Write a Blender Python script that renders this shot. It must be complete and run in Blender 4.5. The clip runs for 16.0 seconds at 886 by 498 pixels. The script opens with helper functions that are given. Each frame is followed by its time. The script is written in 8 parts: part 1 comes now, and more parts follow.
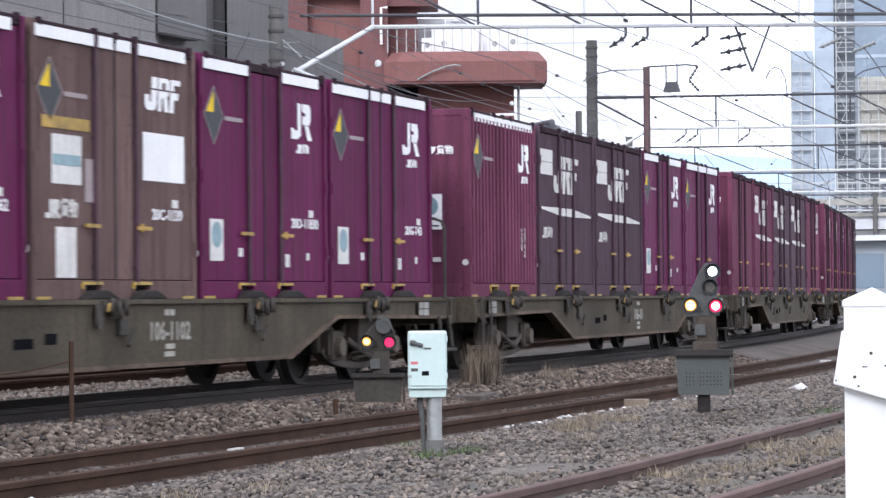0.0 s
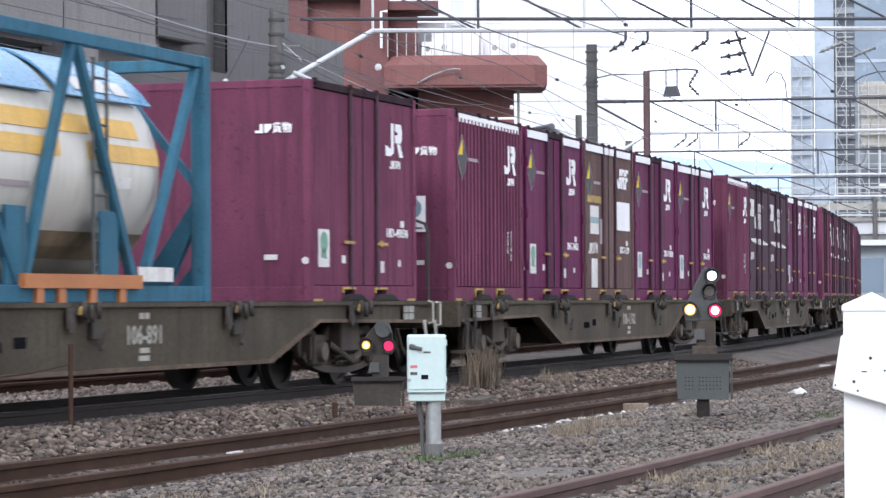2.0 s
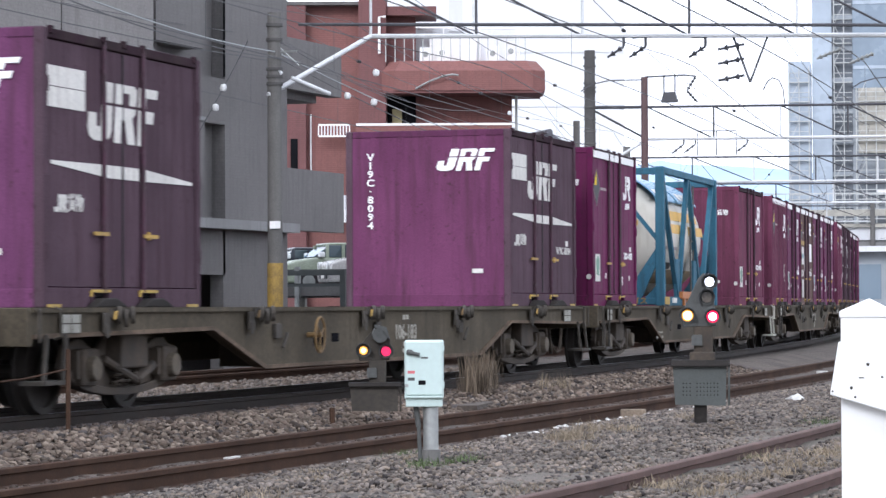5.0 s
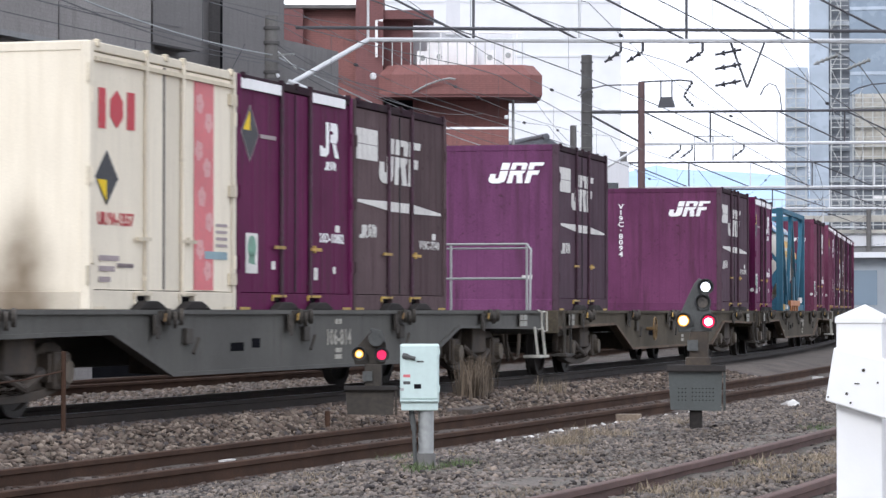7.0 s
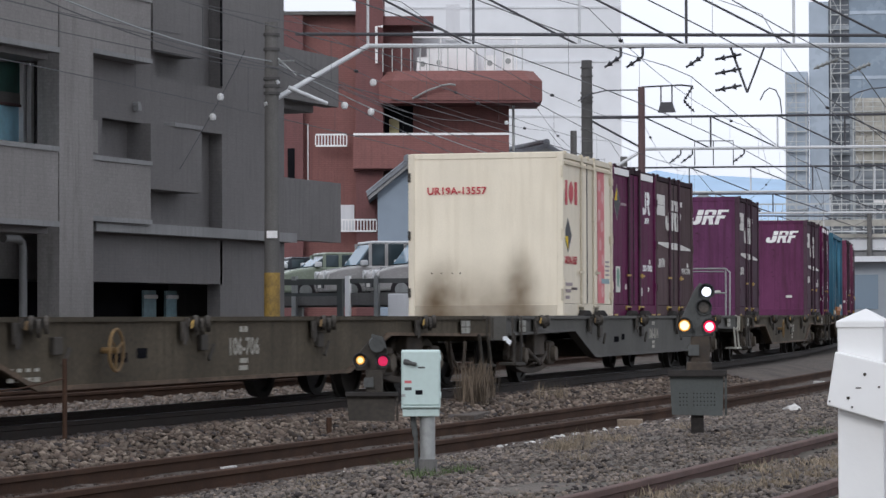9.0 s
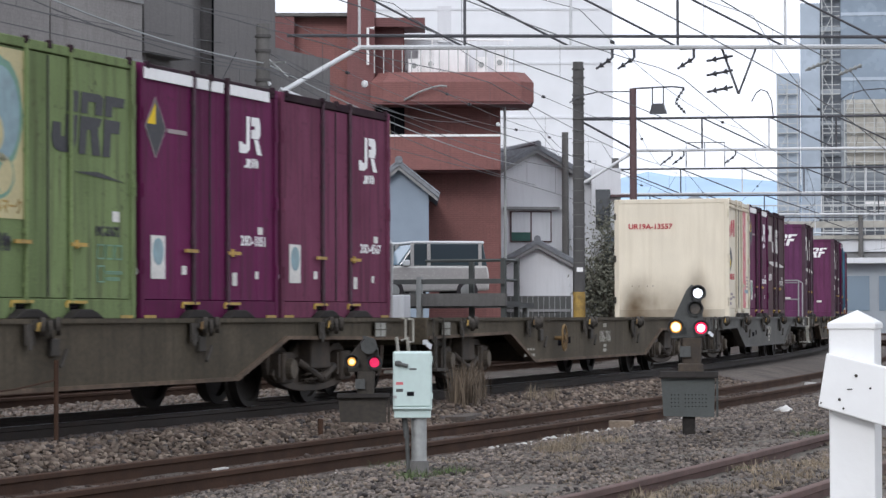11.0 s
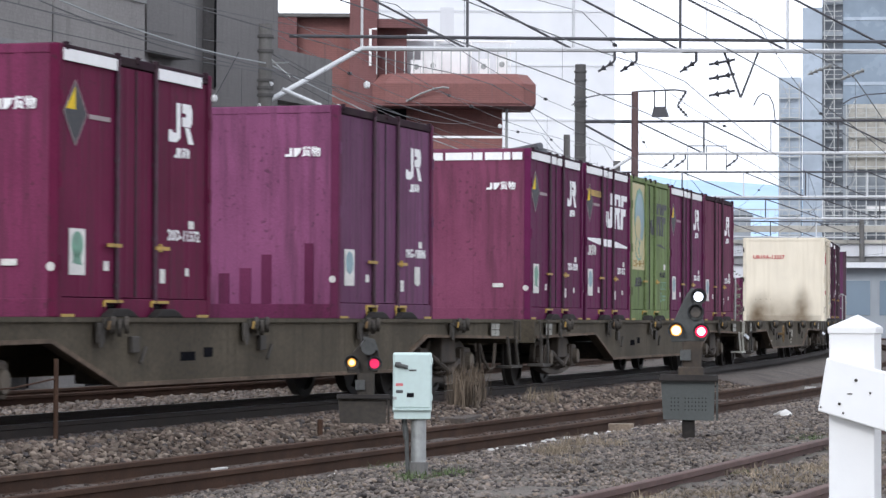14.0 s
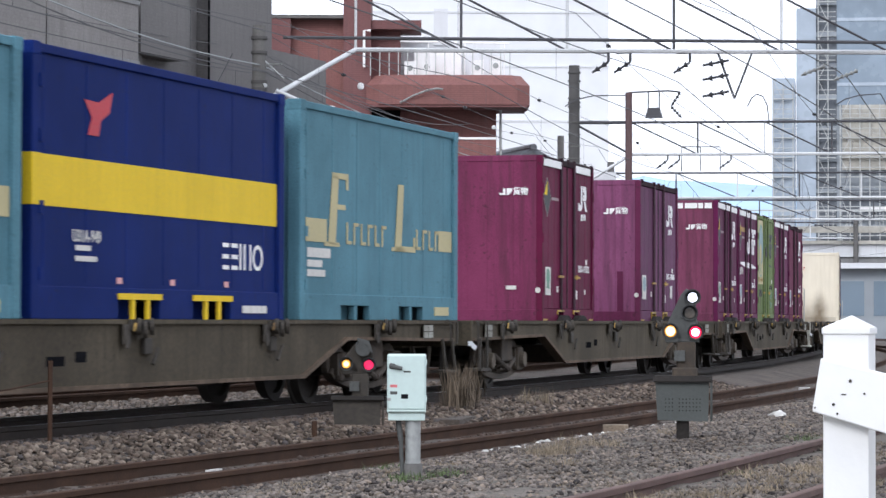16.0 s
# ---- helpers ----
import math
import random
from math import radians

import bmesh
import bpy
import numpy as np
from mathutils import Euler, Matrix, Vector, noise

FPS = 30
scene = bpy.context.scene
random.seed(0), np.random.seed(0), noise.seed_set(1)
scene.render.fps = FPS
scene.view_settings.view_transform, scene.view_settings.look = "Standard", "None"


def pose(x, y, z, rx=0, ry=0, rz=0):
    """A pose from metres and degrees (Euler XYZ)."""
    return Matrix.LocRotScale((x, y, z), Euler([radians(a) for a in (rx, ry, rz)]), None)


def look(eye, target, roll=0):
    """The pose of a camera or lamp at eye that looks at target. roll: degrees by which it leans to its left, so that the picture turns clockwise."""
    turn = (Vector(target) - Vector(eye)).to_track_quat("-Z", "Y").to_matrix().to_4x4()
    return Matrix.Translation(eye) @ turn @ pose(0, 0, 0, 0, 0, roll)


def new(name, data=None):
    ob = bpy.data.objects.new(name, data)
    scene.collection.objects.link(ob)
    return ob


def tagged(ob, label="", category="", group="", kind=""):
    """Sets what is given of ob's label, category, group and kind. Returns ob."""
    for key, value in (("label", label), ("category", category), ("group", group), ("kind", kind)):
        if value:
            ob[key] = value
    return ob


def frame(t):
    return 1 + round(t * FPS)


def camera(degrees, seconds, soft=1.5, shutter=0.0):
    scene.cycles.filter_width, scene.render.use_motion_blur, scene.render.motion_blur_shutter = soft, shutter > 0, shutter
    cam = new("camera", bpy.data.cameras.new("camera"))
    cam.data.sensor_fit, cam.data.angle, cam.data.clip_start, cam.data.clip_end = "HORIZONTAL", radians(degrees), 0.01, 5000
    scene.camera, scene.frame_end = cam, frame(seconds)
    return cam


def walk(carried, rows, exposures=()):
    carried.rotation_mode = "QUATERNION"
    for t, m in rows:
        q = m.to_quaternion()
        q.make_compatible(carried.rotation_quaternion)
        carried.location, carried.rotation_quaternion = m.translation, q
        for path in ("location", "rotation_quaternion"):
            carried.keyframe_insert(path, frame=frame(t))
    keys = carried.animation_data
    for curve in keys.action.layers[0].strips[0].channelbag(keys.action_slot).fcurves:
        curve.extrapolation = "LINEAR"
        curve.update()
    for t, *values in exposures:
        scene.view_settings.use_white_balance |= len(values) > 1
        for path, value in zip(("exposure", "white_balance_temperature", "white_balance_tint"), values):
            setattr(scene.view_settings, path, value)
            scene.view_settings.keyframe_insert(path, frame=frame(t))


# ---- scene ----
# The lens and the held camera: seconds, heading, tilt and lean in degrees
HELD = [
    (0.0, 20.993, 1.003, -0.483), (0.5, 20.950, 1.017, -0.477), (1.0, 21.017, 1.030, -0.519),
    (1.5, 21.012, 1.045, -0.497), (2.0, 20.984, 1.080, -0.349), (2.5, 20.938, 1.112, -0.385),
    (3.0, 20.910, 1.125, -0.362), (3.5, 21.033, 1.145, -0.423), (4.0, 20.984, 1.181, -0.346),
    (6.5, 20.915, 1.221, -0.085), (7.0, 20.857, 1.272, 0.031), (7.5, 21.014, 1.297, -0.229),
    (8.0, 20.996, 1.316, -0.261), (8.5, 20.891, 1.379, -0.117), (9.0, 20.872, 1.392, -0.199),
    (11.5, 20.684, 1.424, -0.204), (12.0, 20.730, 1.422, -0.258), (12.5, 20.737, 1.416, -0.142),
    (13.0, 20.542, 1.444, 0.161), (13.5, 20.685, 1.451, 0.203), (14.0, 20.717, 1.453, 0.226),
    (14.5, 20.616, 1.454, 0.263), (15.0, 20.572, 1.472, 0.225), (15.5, 20.638, 1.472, 0.207),
    (16.0, 20.596, 1.479, 0.131)]
EYE = Vector((0.0, 0.0, 0.987))


def aim(yaw, pitch, roll):
    a, b = radians(yaw), radians(pitch)
    way = Vector((math.cos(a) * math.cos(b), math.sin(a) * math.cos(b), math.sin(b)))
    return look(EYE, EYE + way, roll)


cam = camera(17.974, 16.0, soft=1.45, shutter=0.25)
walk(cam, [(t, aim(*a)) for t, *a in HELD], exposures=[(0.0, -0.33, 5800, 14), (3.5, -0.38, 5800, 13), (7.0, -0.6, 5920, 13), (7.5, -0.88, 5990, 11), (8.0, -1.10, 5990, 12), (9.0, -1.25, 5990, 12), (11.5, -0.84, 5990, 12), (12.5, -0.78, 5960, 12), (16.0, -0.65, 5890, 12)])

# ---- sky and sun: a bright broken overcast ----
SUN_AZ, SUN_EL = 183.0, 30.0      # where the light comes from, degrees from +x
world = bpy.data.worlds.new("sky")
scene.world = world
world.use_nodes = True
wn, wl = world.node_tree.nodes, world.node_tree.links
wn.clear()
w_out, w_bg = wn.new("ShaderNodeOutputWorld"), wn.new("ShaderNodeBackground")
w_sky, w_mix, w_co = wn.new("ShaderNodeTexSky"), wn.new("ShaderNodeMix"), wn.new("ShaderNodeTexCoord")
w_map, w_noise, w_ramp = wn.new("ShaderNodeMapping"), wn.new("ShaderNodeTexNoise"), wn.new("ShaderNodeValToRGB")
w_sky.sky_type, w_sky.sun_disc = "NISHITA", False
w_sky.sun_elevation, w_sky.sun_rotation = radians(SUN_EL), radians(90.0 - SUN_AZ)
w_mix.data_type = "RGBA"
w_map.inputs["Scale"].default_value = (1.0, 1.0, 3.0)
w_noise.inputs["Scale"].default_value = 2.6
w_noise.inputs["Detail"].default_value = 5.0
w_ramp.color_ramp.elements[0].position, w_ramp.color_ramp.elements[0].color = 0.30, (0.72, 0.72, 0.72, 1)
w_ramp.color_ramp.elements[1].position, w_ramp.color_ramp.elements[1].color = 0.55, (0.97, 0.97, 0.97, 1)
w_mix.inputs["B"].default_value = (24.5, 24.7, 25.2, 1)
w_bg.inputs["Strength"].default_value = 0.10
wl.new(w_co.outputs["Generated"], w_map.inputs["Vector"])
wl.new(w_map.outputs["Vector"], w_noise.inputs["Vector"])
wl.new(w_noise.outputs["Fac"], w_ramp.inputs["Fac"])
wl.new(w_ramp.outputs["Color"], w_mix.inputs["Factor"])
wl.new(w_sky.outputs["Color"], w_mix.inputs["A"])
wl.new(w_mix.outputs["Result"], w_bg.inputs["Color"])
wl.new(w_bg.outputs["Background"], w_out.inputs["Surface"])
sun = new("sun", bpy.data.lights.new("sun", "SUN"))
sun.data.energy, sun.data.angle, sun.data.color = 2.25, radians(18), (1.0, 0.955, 0.89)
sun_from = Vector((math.cos(radians(SUN_AZ)) * math.cos(radians(SUN_EL)), math.sin(radians(SUN_AZ)) * math.cos(radians(SUN_EL)), math.sin(radians(SUN_EL))))
sun.matrix_world = look(sun_from * 100, (0, 0, 0))


# ---- materials ----
def surface(name, base, rough=0.6, metal=0.0, vary=0.18, grain=30.0, broad=1.2, bump=0.15, streak=0.0, dirt=(0.09, 0.075, 0.06),
            dirty=0.0, spots=0.0, chance=0.0, island=0.0, glow=None, sheen=0.5):
    """A worn, grained surface: broad and fine variation, rain streaks, dirt, relief."""
    m = bpy.data.materials.new(name)
    m.use_nodes = True
    n, l = m.node_tree.nodes, m.node_tree.links
    b = n["Principled BSDF"]
    b.inputs["Metallic"].default_value = metal
    b.inputs["Specular IOR Level"].default_value = sheen
    co = n.new("ShaderNodeTexCoord")

    def noise_at(scale, detail=4.0, stretch=None):
        t = n.new("ShaderNodeTexNoise")
        t.inputs["Scale"].default_value = scale
        t.inputs["Detail"].default_value = detail
        if stretch:
            mp = n.new("ShaderNodeMapping")
            mp.inputs["Scale"].default_value = stretch
            l.new(co.outputs["Object"], mp.inputs["Vector"])
            l.new(mp.outputs["Vector"], t.inputs["Vector"])
        else:
            l.new(co.outputs["Object"], t.inputs["Vector"])
        return t.outputs["Fac"]

    def ranged(v, a, b2, lo, hi):
        r = n.new("ShaderNodeMapRange")
        r.inputs["From Min"].default_value, r.inputs["From Max"].default_value = a, b2
        r.inputs["To Min"].default_value, r.inputs["To Max"].default_value = lo, hi
        l.new(v, r.inputs["Value"])
        return r.outputs["Result"]

    def times(a, b2):
        q = n.new("ShaderNodeMath")
        q.operation = "MULTIPLY"
        l.new(a, q.inputs[0])
        l.new(b2, q.inputs[1])
        return q.outputs[0]

    fine, wide = noise_at(grain, 6.0), noise_at(broad, 3.0)
    value = times(ranged(fine, 0.3, 0.7, 1 - vary, 1 + vary), ranged(wide, 0.3, 0.7, 1 - vary, 1 + vary))
    if chance:
        info = n.new("ShaderNodeObjectInfo")
        value = times(value, ranged(info.outputs["Random"], 0, 1, 1 - chance, 1 + chance))
    if island:
        geo = n.new("ShaderNodeNewGeometry")
        value = times(value, ranged(geo.outputs["Random Per Island"], 0, 1, 1 - island, 1 + island))
    hsv = n.new("ShaderNodeHueSaturation")
    hsv.inputs["Color"].default_value = (*base, 1)
    l.new(value, hsv.inputs["Value"])
    colour = hsv.outputs["Color"]
    if streak or dirty:
        mix = n.new("ShaderNodeMix")
        mix.data_type = "RGBA"
        l.new(colour, mix.inputs["A"])
        mix.inputs["B"].default_value = (*dirt, 1)
        if streak:
            f = times(ranged(noise_at(9.0, 4.0, (1.0, 1.0, 0.09)), 0.48, 0.72, 0.0, streak), ranged(wide, 0.25, 0.65, 0.25, 1.0))
        else:
            f = ranged(noise_at(3.5, 6.0), 0.42, 0.68, 0.0, dirty)
        l.new(f, mix.inputs["Factor"])
        colour = mix.outputs["Result"]
    if spots:
        mix = n.new("ShaderNodeMix")
        mix.data_type = "RGBA"
        l.new(colour, mix.inputs["A"])
        mix.inputs["B"].default_value = (*dirt, 1)
        l.new(times(ranged(noise_at(17.0, 3.0), 0.60, 0.72, 0.0, spots), ranged(noise_at(2.2, 2.0), 0.40, 0.62, 0.1, 1.0)), mix.inputs["Factor"])
        colour = mix.outputs["Result"]
    l.new(colour, b.inputs["Base Color"])
    l.new(ranged(fine, 0.3, 0.7, max(0.05, rough - 0.1), min(1, rough + 0.1)), b.inputs["Roughness"])
    if bump:
        bp = n.new("ShaderNodeBump")
        bp.inputs["Strength"].default_value = bump
        bp.inputs["Distance"].default_value = 0.02
        l.new(fine, bp.inputs["Height"])
        l.new(bp.outputs["Normal"], b.inputs["Normal"])
    if glow:
        b.inputs["Emission Color"].default_value = (*glow[0], 1)
        b.inputs["Emission Strength"].default_value = glow[1]
    return m


def tiled(name, base, joint, w, h, rough=0.75, vary=0.12):
    """Small wall tiles laid in courses, with recessed joints."""
    m = surface(name, base, rough, vary=vary, grain=22.0, broad=0.35, bump=0.0, streak=0.25, dirt=(0.035, 0.033, 0.032))
    n, l = m.node_tree.nodes, m.node_tree.links
    b = n["Principled BSDF"]
    old = b.inputs["Base Color"].links[0].from_socket
    co, sep, com, br = n.new("ShaderNodeTexCoord"), n.new("ShaderNodeSeparateXYZ"), n.new("ShaderNodeCombineXYZ"), n.new("ShaderNodeTexBrick")
    add = n.new("ShaderNodeMath")
    l.new(co.outputs["Object"], sep.inputs[0])
    l.new(sep.outputs["X"], add.inputs[0])
    l.new(sep.outputs["Y"], add.inputs[1])
    l.new(add.outputs[0], com.inputs["X"])
    l.new(sep.outputs["Z"], com.inputs["Y"])
    l.new(com.outputs[0], br.inputs["Vector"])
    br.inputs["Scale"].default_value = 1.0
    br.inputs["Brick Width"].default_value, br.inputs["Row Height"].default_value = w, h
    br.inputs["Mortar Size"].default_value = 0.006
    br.inputs["Color1"].default_value, br.inputs["Color2"].default_value = (1, 1, 1, 1), (0.92, 0.92, 0.92, 1)
    br.inputs["Mortar"].default_value = (*joint, 1)
    mul = n.new("ShaderNodeMix")
    mul.data_type, mul.blend_type = "RGBA", "MULTIPLY"
    mul.inputs["Factor"].default_value = 1.0
    l.new(old, mul.inputs["A"])
    l.new(br.outputs["Color"], mul.inputs["B"])
    l.new(mul.outputs["Result"], b.inputs["Base Color"])
    bp = n.new("ShaderNodeBump")
    bp.inputs["Strength"].default_value, bp.inputs["Distance"].default_value = 0.25, 0.01
    bp.invert = True
    l.new(br.outputs["Fac"], bp.inputs["Height"])
    l.new(bp.outputs["Normal"], b.inputs["Normal"])
    return m


PAINT = dict(rough=0.5, vary=0.15, grain=60.0, broad=1.3, bump=0.05, streak=0.65, dirt=(0.050, 0.028, 0.034), spots=0.6, chance=0.14, sheen=0.02)
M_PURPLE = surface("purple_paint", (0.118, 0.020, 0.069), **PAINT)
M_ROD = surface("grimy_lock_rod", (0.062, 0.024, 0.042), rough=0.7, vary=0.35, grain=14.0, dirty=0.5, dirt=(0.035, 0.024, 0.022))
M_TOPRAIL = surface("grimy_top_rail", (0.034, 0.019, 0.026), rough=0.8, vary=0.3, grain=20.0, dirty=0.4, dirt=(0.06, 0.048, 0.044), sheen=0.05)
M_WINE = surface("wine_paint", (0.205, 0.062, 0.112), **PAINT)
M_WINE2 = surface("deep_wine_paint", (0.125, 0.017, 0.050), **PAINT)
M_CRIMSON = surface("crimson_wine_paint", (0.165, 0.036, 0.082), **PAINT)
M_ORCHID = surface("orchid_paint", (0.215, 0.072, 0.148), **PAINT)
M_FADED = surface("dull_wine_paint", (0.165, 0.036, 0.098), **PAINT)
M_TOUCHUP = surface("touched_up_wine_paint", (0.128, 0.030, 0.072), **PAINT)
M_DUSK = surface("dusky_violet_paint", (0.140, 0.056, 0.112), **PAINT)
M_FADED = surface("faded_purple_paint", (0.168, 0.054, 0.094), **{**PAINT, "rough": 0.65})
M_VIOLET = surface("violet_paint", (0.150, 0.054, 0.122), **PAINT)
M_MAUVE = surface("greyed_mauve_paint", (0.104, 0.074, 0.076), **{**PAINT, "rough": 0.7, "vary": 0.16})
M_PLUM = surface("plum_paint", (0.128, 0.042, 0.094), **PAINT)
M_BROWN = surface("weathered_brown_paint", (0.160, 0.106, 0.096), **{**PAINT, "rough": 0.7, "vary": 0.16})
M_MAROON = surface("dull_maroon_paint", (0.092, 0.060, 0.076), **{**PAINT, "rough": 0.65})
M_GREEN = surface("pale_green_paint", (0.180, 0.235, 0.105), **{**PAINT, "rough": 0.6})
M_CREAM = surface("cream_paint", (0.74, 0.67, 0.54), **{**PAINT, "streak": 0.12, "spots": 0.1, "dirt": (0.22, 0.17, 0.10), "vary": 0.05})
M_CREAMEND = surface("sooty_cream_paint", (0.75, 0.68, 0.55), **{**PAINT, "streak": 0.2, "spots": 0.0, "dirt": (0.42, 0.33, 0.20), "vary": 0.05})


def soot(m, places):
    """Brown exhaust soot in soft patches, each with a middle and a reach in metres."""
    n, l = m.node_tree.nodes, m.node_tree.links
    b = n["Principled BSDF"]
    co = n.new("ShaderNodeTexCoord")
    ns = n.new("ShaderNodeTexNoise")
    ns.inputs["Scale"].default_value, ns.inputs["Detail"].default_value = 1.6, 3.0
    l.new(co.outputs["Object"], ns.inputs["Vector"])
    for (x, y, z), (ry, rz), force in places:
        last = b.inputs["Base Color"].links[0].from_socket
        mp, ln, r, mu, mx = n.new("ShaderNodeMapping"), n.new("ShaderNodeVectorMath"), n.new("ShaderNodeMapRange"), n.new("ShaderNodeMath"), n.new("ShaderNodeMix")
        mp.vector_type = "TEXTURE"
        mp.inputs["Location"].default_value, mp.inputs["Scale"].default_value = (x, y, z), (9.0, ry, rz)
        l.new(co.outputs["Object"], mp.inputs["Vector"])
        ln.operation = "LENGTH"
        l.new(mp.outputs["Vector"], ln.inputs[0])
        r.interpolation_type = "SMOOTHSTEP"
        r.inputs["From Min"].default_value, r.inputs["From Max"].default_value = 0.0, 1.0
        r.inputs["To Min"].default_value, r.inputs["To Max"].default_value = force * 1.5, 0.0
        l.new(ln.outputs["Value"], r.inputs["Value"])
        mu.operation = "MULTIPLY"
        mu.use_clamp = True
        l.new(r.outputs["Result"], mu.inputs[0])
        l.new(ns.outputs["Fac"], mu.inputs[1])
        mx.data_type = "RGBA"
        mx.inputs["B"].default_value = (0.115, 0.075, 0.040, 1)
        l.new(mu.outputs[0], mx.inputs["Factor"])
        l.new(last, mx.inputs["A"])
        l.new(mx.outputs["Result"], b.inputs["Base Color"])


soot(M_CREAMEND, (((-1.85, -0.55, 0.10), (0.42, 1.25), 1.15), ((-1.85, 0.70, 0.0), (0.65, 1.15), 1.1), ((-1.85, 0.0, -0.1), (1.7, 1.3), 0.75)))
M_CREAM2 = surface("cream_frame_paint", (0.62, 0.55, 0.42), **{**PAINT, "streak": 0.3, "dirt": (0.20, 0.15, 0.09)})
M_TEAL = surface("teal_paint", (0.106, 0.226, 0.280), **{**PAINT, "streak": 0.25, "dirt": (0.05, 0.10, 0.12)})
M_BLUE = surface("navy_blue_paint", (0.010, 0.024, 0.135), **{**PAINT, "streak": 0.2, "dirt": (0.02, 0.02, 0.06)})
M_FRAMEBLUE = surface("light_blue_frame_paint", (0.050, 0.138, 0.200), **{**PAINT, "streak": 0.5, "dirt": (0.05, 0.06, 0.06)})
M_YELLOW = surface("yellow_paint", (0.76, 0.53, 0.02), rough=0.6, vary=0.06, sheen=0.15, streak=0.1, dirt=(0.2, 0.12, 0.03))
M_YELLOW2 = surface("scuffed_yellow_paint", (0.46, 0.31, 0.05), rough=0.6, vary=0.15, dirty=0.45, dirt=(0.12, 0.08, 0.04))
M_OCHRE = surface("worn_yellow_paint", (0.42, 0.27, 0.06), rough=0.7, vary=0.25, dirty=0.6, dirt=(0.08, 0.06, 0.04))
M_WHEELOCHRE = surface("rusty_ochre_paint", (0.22, 0.135, 0.05), rough=0.75, vary=0.25, dirty=0.6, dirt=(0.07, 0.05, 0.035))
M_PALEYELLOW = surface("pale_yellow_paint", (0.48, 0.42, 0.22), rough=0.6, vary=0.1)
M_WHITE = surface("white_marking", (0.88, 0.87, 0.86), rough=0.6, vary=0.05, streak=0.12, dirt=(0.35, 0.28, 0.28))
M_OFFWHITE = surface("dusty_white_marking", (0.66, 0.64, 0.60), rough=0.7, vary=0.12, streak=0.4, dirt=(0.25, 0.2, 0.18))
M_GLINT = surface("white_reflector", (0.85, 0.87, 0.90), rough=0.25, vary=0.04, bump=0)
M_FAINT = surface("faint_marking", (0.33, 0.27, 0.27), rough=0.7, vary=0.15)
M_BLACK = surface("black_paint", (0.022, 0.022, 0.026), rough=0.6, vary=0.2)
M_RED = surface("red_marking", (0.46, 0.03, 0.045), rough=0.6, vary=0.08)
M_PINK = surface("coral_pink_marking", (0.60, 0.155, 0.165), rough=0.6, vary=0.10)
M_PINK2 = surface("pale_pink_marking", (0.66, 0.34, 0.33), rough=0.6, vary=0.08)
M_STICKG = surface("green_sticker", (0.12, 0.26, 0.18), rough=0.5, vary=0.25, grain=9.0)
M_STICKB = surface("blue_grey_sticker", (0.20, 0.30, 0.33), rough=0.5, vary=0.2, grain=9.0)
M_RUBBER = surface("dark_seal", (0.03, 0.025, 0.028), rough=0.8)
M_SILVER = surface("tank_shell", (0.58, 0.55, 0.48), rough=0.42, metal=0.12, vary=0.03, grain=8.0, streak=0.35, dirt=(0.33, 0.28, 0.20), bump=0.02)
M_SHIELD = surface("blue_sun_shield", (0.10, 0.27, 0.45), rough=0.3, vary=0.08, bump=0.02)
M_AMBER = surface("orange_yellow_paint", (0.66, 0.40, 0.09), rough=0.6, vary=0.12, streak=0.3, dirt=(0.3, 0.18, 0.06))
M_ORANGE = surface("orange_paint", (0.42, 0.15, 0.04), rough=0.6, vary=0.15)
M_CHASSIS = surface("dusty_brown_steel", (0.076, 0.063, 0.044), sheen=0.2, rough=0.85, vary=0.26, grain=24.0, streak=0.5, dirt=(0.028, 0.022, 0.017), spots=0.6, chance=0.12)
M_EDGE = surface("rusty_flange_edge", (0.125, 0.090, 0.064), sheen=0.2, rough=0.85, vary=0.3, grain=20.0, dirty=0.6, dirt=(0.06, 0.048, 0.036))
M_RUNBAND = surface("polished_rail_head", (0.42, 0.43, 0.45), rough=0.35, metal=0.85, vary=0.1, bump=0.0)
M_CHASSIS2 = surface("grey_steel", (0.074, 0.071, 0.062), rough=0.75, vary=0.18, grain=24.0, spots=0.4, streak=0.4, dirt=(0.035, 0.030, 0.025))
M_BOGIE = surface("grimy_bogie_steel", (0.064, 0.049, 0.036), rough=0.85, vary=0.3, grain=18.0, dirty=0.6, dirt=(0.025, 0.022, 0.02))
M_GRIME = surface("dark_grimy_steel", (0.050, 0.043, 0.035), rough=0.85, vary=0.3, grain=18.0)
M_SOOT = surface("sooty_black_iron", (0.024, 0.021, 0.019), rough=0.85, vary=0.3, sheen=0.2)
M_CAP = surface("dusty_axle_cap", (0.105, 0.085, 0.062), rough=0.85, vary=0.25, grain=18.0, dirty=0.4, dirt=(0.05, 0.045, 0.04))
M_LABEL = surface("dusty_pale_label", (0.34, 0.34, 0.30), rough=0.8, vary=0.2, dirty=0.5, dirt=(0.12, 0.10, 0.08))
M_LABEL2 = surface("dusty_off_white_paint", (0.50, 0.49, 0.43), rough=0.8, vary=0.15, dirty=0.5, dirt=(0.2, 0.17, 0.13))
# Brown that paints the shade on the tank's lower flank
M_TANKSHADE = surface("painted_tank_shade", (0.20, 0.15, 0.09), rough=0.7, vary=0.3, grain=6.0)
M_WHEEL = surface("dark_wheel_steel", (0.035, 0.030, 0.026), rough=0.7, metal=0.2, vary=0.2)
M_LETTER = surface("chassis_lettering", (0.36, 0.34, 0.29), rough=0.8, vary=0.2)
